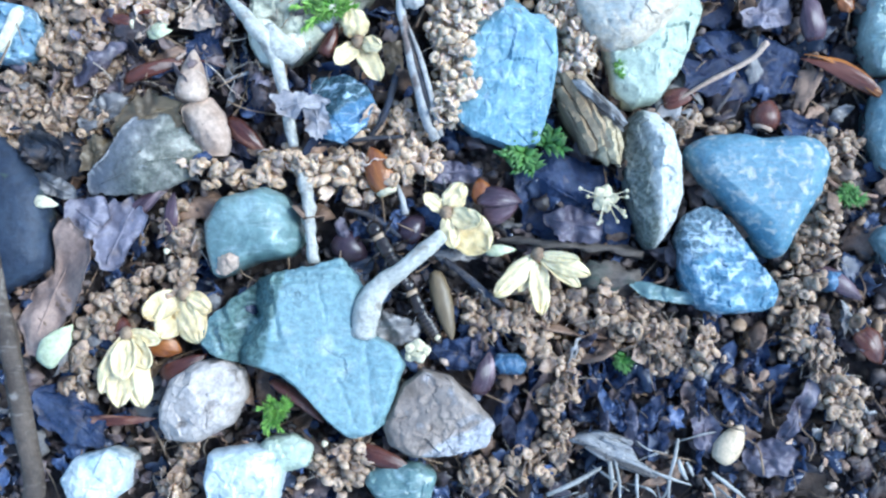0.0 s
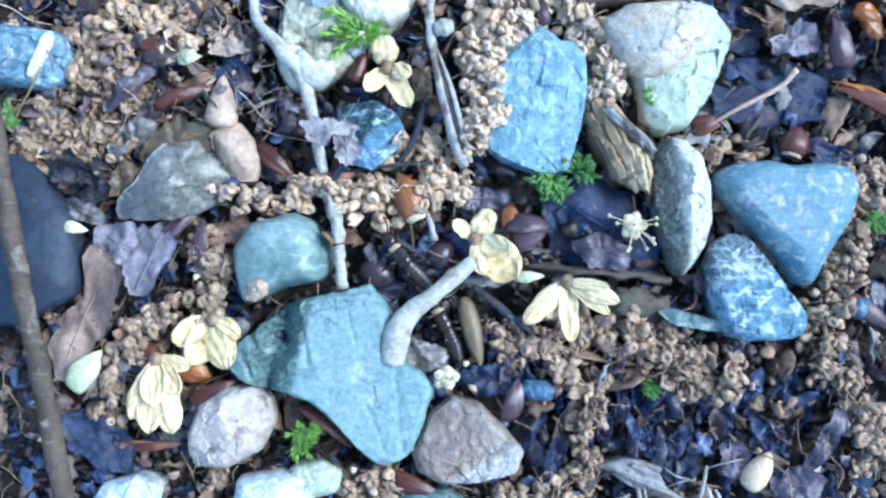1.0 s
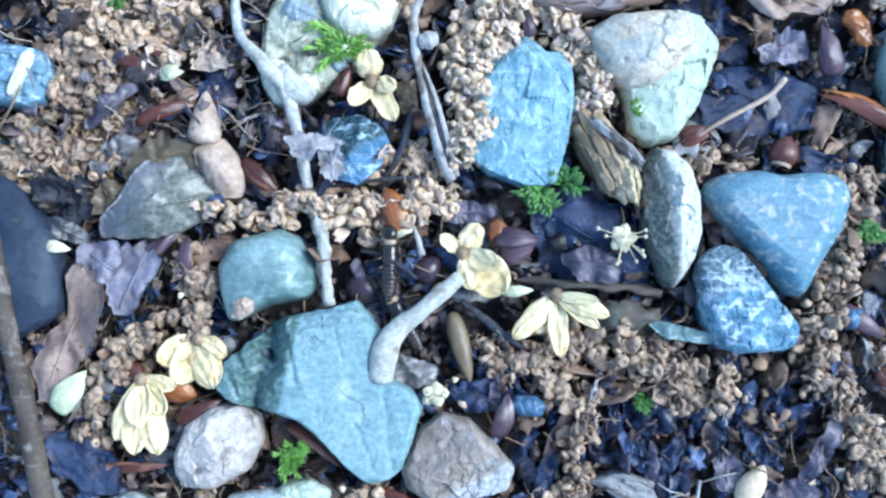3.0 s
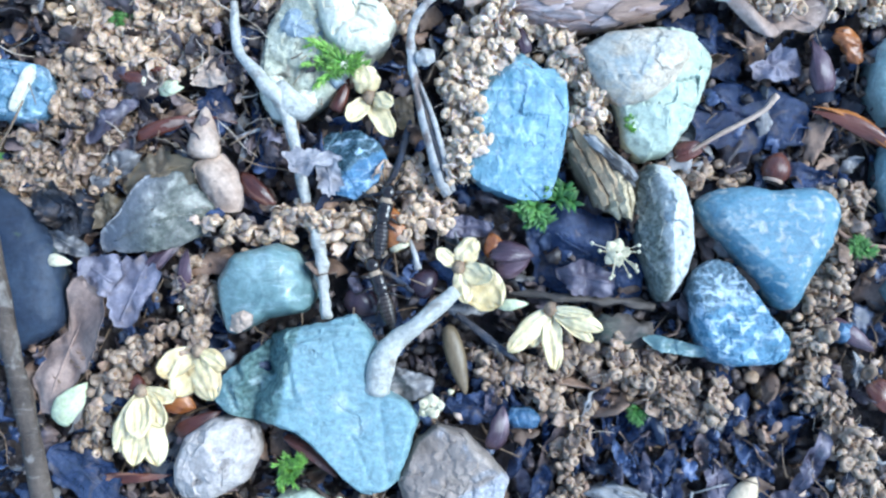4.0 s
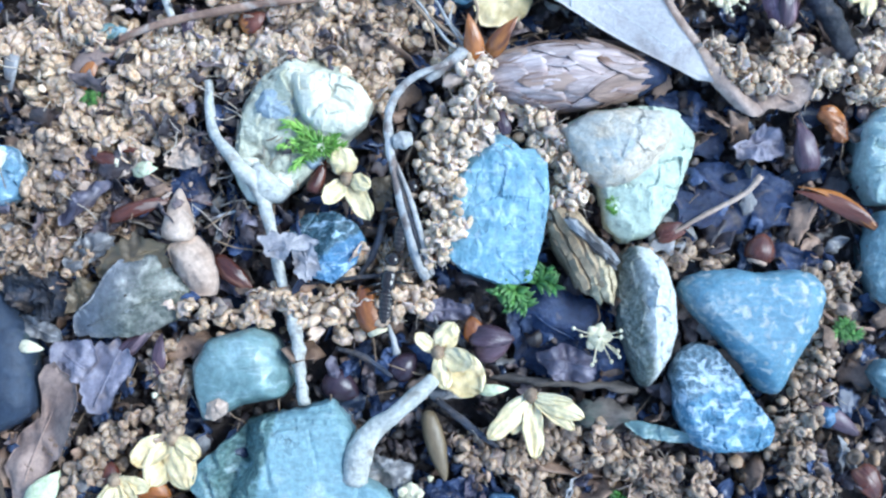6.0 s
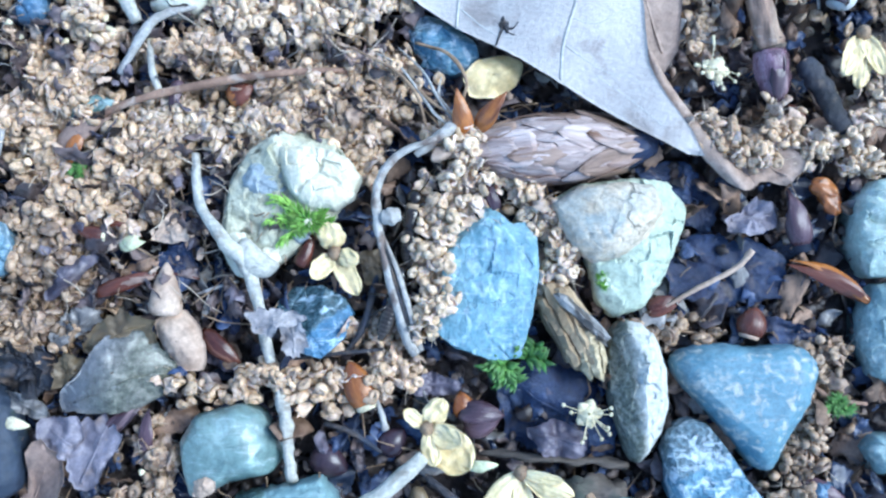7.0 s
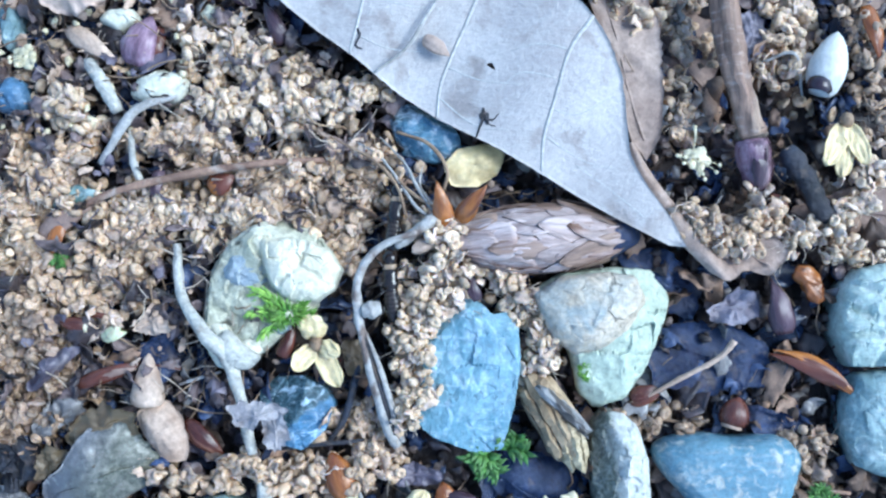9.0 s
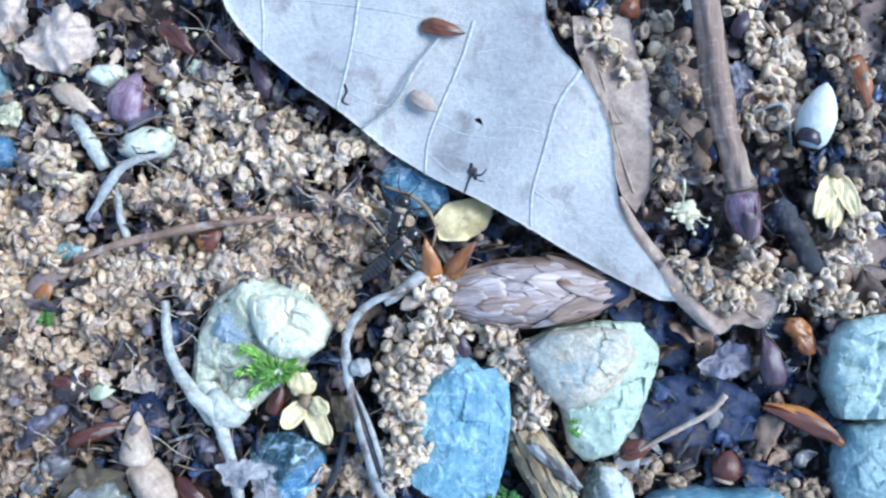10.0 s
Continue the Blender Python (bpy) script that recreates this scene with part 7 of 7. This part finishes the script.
scale_thing((29.5, 26.1), (28.5, 27.6), 1.2, 1.2, RED_BROWN, "red-brown scale among the litter", 0.4)
scale_thing((27.4, 44.0), (28.4, 46.3), 1.4, 0.4, PURPLE, "purple bud scale among the litter", 0.4)
bud((18.6, 47.2), (19.9, 46.0), 1.9, 0.2, ORANGE, "orange seed fallen among the litter", "seed", category="seed")
scale_thing((2.7, -11.3), (3.5, -7.9), 1.7, 0.6, PURPLE, "long purple-brown scale among the litter", 0.4, roll=15)
scale_thing((17.4, 11.8), (20.1, 12.6), 1.6, 0.2, RED_BROWN, "red-brown scale among the litter", 0.4)
scale_thing((-23.2, 17.2), (-22.1, 18.0), 1.1, 0.9, CREAM_GREEN, "small pale green husk", 0.4)
scale_thing((-32.2, 3.8), (-30.2, 3.4), 1.0, 1.4, PETAL, "white shell fragment among the litter", 0.4)
scale_thing((-23.7, 17.2), (-21.7, 17.6), 1.0, 0.6, CREAM_GREEN, "small pale husk among the litter", 0.4)
scale_thing((-11.7, -7.1), (-11.2, -7.1), 0.4, 2.6, TAN_HUSK, "tiny tan grain on the slate", 0.4, name="grain")
scale_thing((29.1, -1.4), (33.0, -3.9), 1.6, 0.1, PURPLE, "purple-brown scale among the litter", 0.4)
scale_thing((32.7, -6.2), (34.2, -8.9), 2.0, 0.2, RED_BROWN, "red-brown scale among the litter", 0.5)
scale_thing((-25.0, 2.6), (-21.7, 5.3), 1.3, 0.2, PURPLE, "mauve scale among the litter", 0.4)
scale_thing((-21.6, 1.2), (-21.4, 4.6), 1.2, 0.6, PURPLE, "mauve pointed scale among the litter", 0.4)


def scaly_bud():
    """A plump bud clothed in overlapping pointed scales."""
    a, b = (16.9, 24.5), (3.4, 24.3)
    length, turn = way(a, b)
    ob = base("scaly_bud", (*a, 0.9), "plump pinkish-tan bud with overlapping pointed scales", "bud", turn=(0, -2, turn))
    r_at = lambda s: 2.9 * math.sin(math.pi * (0.10 + 0.80 * s)) ** 0.8
    v, q = lathe([(s * length * 0.97, r_at(s) * 0.86 if 0 < s < 1 else 0.1) for s in np.linspace(0, 1, 14)], 18, 2)
    part("core", v, q, PINK_HUSK, ob)
    jit = random.Random(4)
    for row in range(8):
        s = -0.02 + row * 0.105
        for j in range(9):
            a0 = (j + 0.5 * (row % 2) + jit.uniform(-0.2, 0.2)) * 40
            if math.sin(radians(a0)) < -0.5:
                continue
            v, q = shell(5.4 - 0.2 * row + jit.uniform(-0.7, 0.7), 2.7 + jit.uniform(-0.5, 0.4), 0.16, 0.0, 0.9, 0.04, 10, 9, seed=row * 9 + j, keel=0.02, crumple=0.03)
            rr = r_at(s) * 0.86
            slope = math.degrees(math.atan2(r_at(min(1, s + 0.3)) - r_at(s), 0.3 * length))
            m = pose(0, 0, 0, a0 - 90, 0, 0) @ pose(s * length * MM, 0, rr * MM, 0, -slope + jit.uniform(-0.5, 1.0), jit.uniform(-8, 8))
            sc = part("scale", v, q, BROWN_HUSK if a0 % 360 > 140 and jit.random() < 0.7 or row < 1 and jit.random() < 0.6 or jit.random() < 0.08 else PINK_HUSK, ob)
            sc.matrix_basis = m
    v, q = lathe([(-1.6, 0.1), (-1.3, 0.7), (-0.4, 1.3), (0.8, 1.7), (1.6, 1.4)], 14, 4, 0.3)
    part("foot", v, q, LEAF_NAVY, ob, "dark blue-black foot")


scaly_bud()
scale_thing((3.4, 25.3), (2.7, 29.0), 1.6, 2.4, ORANGE, "upright orange-brown pointed scale", 0.4, pitch=-25, tip=1.2)
scale_thing((4.3, 25.7), (6.7, 28.6), 1.5, 2.6, ORANGE, "upright orange-brown pointed scale", 0.4, pitch=-25, tip=1.2)
scale_thing((5.7, 19.6), (4.9, 21.9), 1.0, 2.2, PURPLE, "brown-purple scale on catkins", 0.4)
scale_thing((1.8, 23.4), (1.4, 24.5), 1.8, 2.6, TAN_HUSK, "small tan bract on catkins", 0.4)


def shard(length, width, height, seed):
    """A jagged splinter along x: an uneven five-sided bar with broken ends."""
    r, rings = random.Random(seed), []
    corners = [(-0.5, -0.4), (-0.42, 0.28), (0.0, 0.52), (0.46, 0.22), (0.5, -0.4)]
    for i in range(9):
        s = i / 8
        f = 0.25 + 0.75 * min(1.0, 4.0 * min(s, 1 - s) + 0.35)
        rings.append([(length * (s - 0.5) + (r.uniform(-0.5, 0.5) if i in (0, 8) else r.uniform(-0.12, 0.12)), width * f * (y + r.uniform(-0.10, 0.10)), height * f * (z + r.uniform(-0.14, 0.14))) for y, z in corners])
    v = np.array(rings).reshape(-1, 3)
    return v, sheet_quads(9, 5, True) + [(0, 1, 2, 3), (43, 42, 41, 40)]


def wood_chip():
    ob = stone([(9.3, 12.6), (9.9, 13.5), (11.3, 13.8), (12.4, 12.3), (13.6, 10.6), (13.8, 8.7), (13.6, 7.3), (12.8, 7.0), (11.9, 7.6), (11.0, 7.8), (10.5, 9.0), (9.6, 10.4), (9.0, 11.6)], 1.5, WOOD, "splintered weathered brown wood chip", k=5, seed=44,
               grain=(-62, 0.6), rough=0.055, n=120, soften=0, name="wood_chip")
    tagged(ob, category="wood chip")
    o = np.array(ob.location) / MM
    for i, (x, y, l, w, z, turn, m) in enumerate(((9.8, 11.6, 3.4, 0.9, 1.3, -58, WOOD), (10.6, 11.8, 4.6, 0.9, 1.7, -60, WOOD), (10.7, 10.0, 4.2, 0.8, 1.5, -64, WOOD), (11.4, 10.2, 5.6, 0.9, 1.9, -62, WOOD), (11.3, 8.8, 3.0, 0.8, 1.5, -66, WOOD), (12.1, 9.6, 5.2, 0.8, 2.0, -66, WOOD),
                                                  (12.9, 8.5, 3.8, 0.9, 2.0, -76, WOOD_PALE), (13.4, 8.6, 3.0, 0.7, 1.7, -80, WOOD_PALE), (12.3, 8.0, 2.4, 0.7, 1.7, -72, WOOD_PALE), (11.0, 12.6, 3.0, 0.8, 1.8, -48, WOOD), (12.0, 11.4, 4.8, 0.8, 2.3, -42, GREY_WOOD), (12.7, 10.6, 3.2, 0.6, 2.1, -46, GREY_WOOD), (10.2, 13.1, 2.2, 0.9, 1.5, -40, WOOD))):
        v, q = shard(l, w * 1.25, 1.5, 60 + i)
        sh = part("splinter", v, q, m, ob, at=(x - o[0], y - o[1], z - o[2]), turn=(0, 0, turn))
        sh.data.set_sharp_from_angle(angle=radians(25))


wood_chip()
flake([(-5.0, 16.6), (-3.4, 16.8), (-3.2, 14.1), (-4.5, 13.9)], 0.5, OLIVE, "ribbed olive husk piece", 0.3, 0.2, 61, name="olive_husk")
flake([(-34.0, 9.6), (-31.5, 10.2), (-29.1, 8.7), (-28.9, 6.1), (-31.4, 5.5), (-33.5, 7.1)], 0.8, BLACK_BARK, "charred black crumbly lump", 1.0, 0.5, 62, name="black_lump", cup=-0.8)

# ---- moss and flowers ----
moss(((-8.7, 18.9)), 2.2, 4, MOSS, "bright green moss sprig on a white stone", 74, 3.4, 1, 1.15, ways=(150, 165, 140, 205, 178))
moss(((-8.7, 18.7)), 1.8, 3, MOSS, "bright green moss sprig beside a white stone", 72, 2.2, 2, 1.0, ways=(20, 350, 40, 265))
moss(((6.3, 7.7)), 0.6, 4, MOSS_DARK, "dark green moss sprig under a blue stone", 66, 1.9, 3, 1.3, ways=(200, 160, 255, 300), wide=0.42, gap=6)
moss(((8.0, 8.4)), 0.9, 3, MOSS_DARK, "dark green moss sprig under a blue stone", 56, 1.5, 4, 1.2, ways=(60, 110, 330), wide=0.42, gap=6)
moss(((-13.1, -12.7)), 0.6, 8, MOSS, "bright green moss tuft between stones", 55, 2.2, 5, 0.9)
moss(((13.6, 14.2)), 1.5, 4, MOSS, "tiny green moss tuft on a stone", 55, 1.0, 6, 0.6)
moss(((32.0, 4.2)), 0.2, 4, MOSS_DARK, "tiny green moss shoot", 55, 1.4, 7)
moss(((-37.3, 12.5)), 0.2, 4, MOSS_DARK, "tiny green moss shoot", 55, 1.6, 8)
moss(((-26.7, 23.2)), -0.4, 4, MOSS_DARK, "small dark green moss shoot", 40, 2.0, 9)
moss(((14.4, -8.4)), -0.6, 3, MOSS_DARK, "tiny green moss shoot", 50, 1.2, 10)
flower(((12.5, 4.0)), 1.0, 10, "tiny withered cream flower with long stamens", 2.0, 3)
flower(((22.7, 30.2)), 1.4, 10, "tiny withered cream flower on catkins", 1.6, 4)
flower(((-2.0, -7.9)), 0.6, 3, "tiny cream flower on the dark litter", 0.9, 5)
flower(((-29.4, 39.2)), 1.0, 6, "tiny white flower on the dark litter", 1.0, 6)
for (x, y), z in zip([(-21.9, -0.2), (3.0, -10.3), (-0.7, -6.9), (-9.4, -15.1)], (1.2, 0.6, 0.4, 1.0)):
    scale_thing((x, y), (x + 0.5, y + 0.1), 0.5, z, PETAL, "tiny white grain among the litter", 0.5, name="grain")


# ---- the two insects that walk in line ----
def termite(label):
    ob = base("insect", (0, 0, 0), label, "insect", "walking pair")
    v, q = lathe([(-0.62, 0.05), (-0.55, 0.34), (-0.3, 0.56), (0.05, 0.60), (0.35, 0.48), (0.55, 0.28), (0.64, 0.04)], 16, 1, 0.0, 0.72)
    head = part("head", v, q, CHITIN, ob, "glossy black head", at=(0, 2.25, 0.75), turn=(0, 12, 90))
    for s in (-1, 1):
        v, q = tube([(0.4, 0.25 * s, 0.1), (0.8, 0.55 * s, 0.35), (1.3, 0.75 * s, 0.25), (1.9, 0.85 * s, 0.0)], [0.06, 0.06, 0.045], 6, 0.25)
        part("antenna", v, q, CHITIN_BROWN, head)
        v, q = lathe([(-0.1, 0.01), (-0.05, 0.08), (0.05, 0.08), (0.1, 0.01)], 8)
        part("eye", v, q, CHITIN, head, at=(0.12, 0.5 * s, 0.12))
    v, q = lathe([(-0.25, 0.3), (-0.18, 0.52), (0.1, 0.56), (0.25, 0.42)], 14, 1, 0.0, 0.6)
    part("collar", v, q, COLLAR, ob, "pale yellowish neck shield", at=(0, 1.5, 0.7), turn=(0, 0, 90))
    v, q = lathe([(-0.9, 0.3), (-0.75, 0.58), (-0.4, 0.66), (-0.15, 0.58), (0.0, 0.56), (0.35, 0.62), (0.65, 0.52), (0.8, 0.3)], 14, 2, 0.0, 0.7)
    part("thorax", v, q, CHITIN_BROWN, ob, "dark brown thorax", at=(0, 0.65, 0.65), turn=(0, 0, 90))
    abdomen = new("abdomen")
    abdomen.parent, abdomen.empty_display_size = ob, MM
    abdomen.matrix_basis = pose(0, -0.1 * MM, 0.62 * MM)
    rad = [0.52, 0.58, 0.62, 0.64, 0.63, 0.60, 0.53, 0.42, 0.26]
    for i, r in enumerate(rad):
        r2 = rad[i + 1] if i < 8 else 0.05
        v, q = lathe([(-0.20, r2 * 0.8), (-0.18, r * 1.02), (0.02, r * 1.03), (0.16, r * 0.94), (0.2, r * 0.7)], 16, i, 0.0, 0.72)
        part("segment", v, q, CHITIN_BROWN if i else CHITIN, abdomen, at=(0, -0.15 - 0.33 * i, -0.02 * i), turn=(0, 0, 90))
        if i < 8:
            v, q = lathe([(-0.24, r2 * 0.7), (-0.22, r2 * 0.985), (0.0, r2 * 0.985)], 14, i, 0.0, 0.72)
            part("band", v, q, BAND, abdomen, "thin brown band", at=(0, -0.32 - 0.33 * i, -0.02 * i), turn=(0, 0, 90))
    legs = []
    for k, (y, a) in enumerate(((1.1, 35), (0.5, -10), (0.0, -45))):
        for s in (-1, 1):
            v, q = tube([(0.3, 0, 0), (0.9, 0, 0.35), (1.3, 0, 0.1), (1.9, 0, -0.5), (2.2, 0, -0.6)], [0.11, 0.12, 0.08, 0.05], 6, 0.05)
            leg = part("leg", v, q, CHITIN_BROWN, ob)
            legs.append((leg, y, s, a, k))
    return ob, abdomen, legs


first, first_abdomen, first_legs = termite("dark brown segmented insect with black head, walking first")
second, second_abdomen, second_legs = termite("dark brown segmented insect with black head, following close behind")


def motions():
    # seconds, place of the head, place of the tail, height
    lead = [
        (0.0, (-5.8, 2.2), (-3.8, -1.2), 0.2), (0.5, (-7.4, 2.9), (-4.5, -0.7), 0.2), (1.0, (-7.0, 3.3), (-4.0, -0.5), 0.3), (1.5, (-8.4, 3.6), (-5.1, 0.3), 0.3),
        (2.0, (-6.4, 4.6), (-5.7, -0.1), 0.4), (2.5, (-5.7, 4.7), (-5.5, -0.1), 0.5), (3.2, (-5.3, 5.6), (-5.6, 1.2), 1.0), (3.8, (-5.1, 8.2), (-5.9, 3.4), 1.2),
        (4.0, (-5.1, 9.5), (-6.1, 4.9), 1.2), (4.5, (-4.5, 10.6), (-5.4, 5.4), 1.2), (5.0, (-3.8, 13.1), (-5.3, 7.7), 1.2), (5.5, (-2.8, 13.9), (-4.7, 8.7), 1.2),
        (6.2, (-1.0, 17.6), (-2.1, 12.2), 1.2), (7.0, (-0.4, 21.3), (-1.4, 15.8), 1.2), (7.5, (-0.6, 23.4), (-1.1, 17.9), 1.2), (8.0, (-1.5, 24.6), (-1.2, 18.8), 1.2), (8.5, (-1.3, 26.8), (-0.8, 21.4), 1.2),
        (9.0, (-0.2, 28.9), (-0.8, 23.9), 1.4), (9.3, (-0.4, 30.0), (-1.3, 25.8), 1.6), (9.5, (0.8, 30.6), (-0.2, 26.8), 1.7), (9.8, (1.2, 31.5), (-0.0, 27.7), 1.8), (10.0, (1.3, 32.2), (-0.0, 28.0), 1.9)]
    follow = [
        (0.0, (-3.1, -2.1), (-1.0, -6.6), -0.4), (0.5, (-3.3, -1.8), (-1.3, -6.5), -0.4), (1.0, (-3.4, -1.5), (-1.3, -5.5), -0.4), (1.5, (-4.3, -0.7), (-1.8, -4.5), -0.4),
        (2.0, (-4.9, -0.6), (-2.4, -4.0), -0.4), (2.5, (-5.4, -0.5), (-3.5, -4.5), -0.2), (3.2, (-6.0, 1.2), (-4.2, -2.7), 0.2), (3.8, (-6.5, 2.9), (-4.8, -1.6), 0.6),
        (4.0, (-6.8, 3.8), (-5.2, -0.6), 0.7), (4.5, (-5.9, 4.9), (-5.2, 0.1), 0.8), (5.0, (-5.5, 7.4), (-6.1, 2.7), 0.9), (5.5, (-5.4, 8.6), (-6.0, 4.2), 1.1),
        (6.2, (-2.2, 11.8), (-3.3, 7.1), 1.2), (7.0, (-1.5, 15.4), (-2.8, 10.6), 1.3), (7.5, (-1.2, 17.6), (-1.6, 12.3), 1.3), (8.0, (-1.3, 18.5), (-0.8, 13.4), 1.3), (8.5, (-0.9, 21.0), (-1.1, 15.5), 1.3),
        (9.0, (-1.0, 23.7), (-0.9, 17.9), 1.4), (9.3, (-1.6, 25.2), (-1.4, 20.0), 1.5), (9.5, (-0.8, 26.6), (-0.7, 21.4), 1.6), (9.8, (0.7, 28.5), (-1.3, 24.7), 2.0), (10.0, (2.3, 29.5), (-0.7, 26.6), 2.3)]
    for ob, abdomen, legs, rows, shift in ((first, first_abdomen, first_legs, lead, 0.0), (second, second_abdomen, second_legs, follow, 0.6)):
        keyed = []
        for t, h, tail, z in rows:
            a = math.degrees(math.atan2(h[1] - tail[1], h[0] - tail[0])) - 90
            d = way(tail, h)
            # the head stays at its place; the body's length is fixed
            ux, uy = (h[0] - tail[0]) / d[0], (h[1] - tail[1]) / d[0]
            keyed.append((t, pose((h[0] - 2.9 * ux) * MM, (h[1] - 2.9 * uy) * MM, z * MM, 0, 0, a)))
        walk(ob, keyed)
        steps = [i * 0.25 for i in range(41)]
        walk(abdomen, [(t, pose(0, -0.1 * MM, 0.62 * MM, 0, 0, 7 * math.sin(2.1 * t + shift * 3))) for t in steps])
        for leg, y, s, a, k in legs:
            flip = (k + (s > 0)) % 2 * math.pi
            walk(leg, [(t, pose(0, y * MM, 0.6 * MM, 0, 0, (a + 16 * math.sin(t * 2 * math.pi * 1.7 + flip + shift)) if s > 0 else 180 - (a + 16 * math.sin(t * 2 * math.pi * 1.7 + flip + shift)))) for t in steps])


motions()
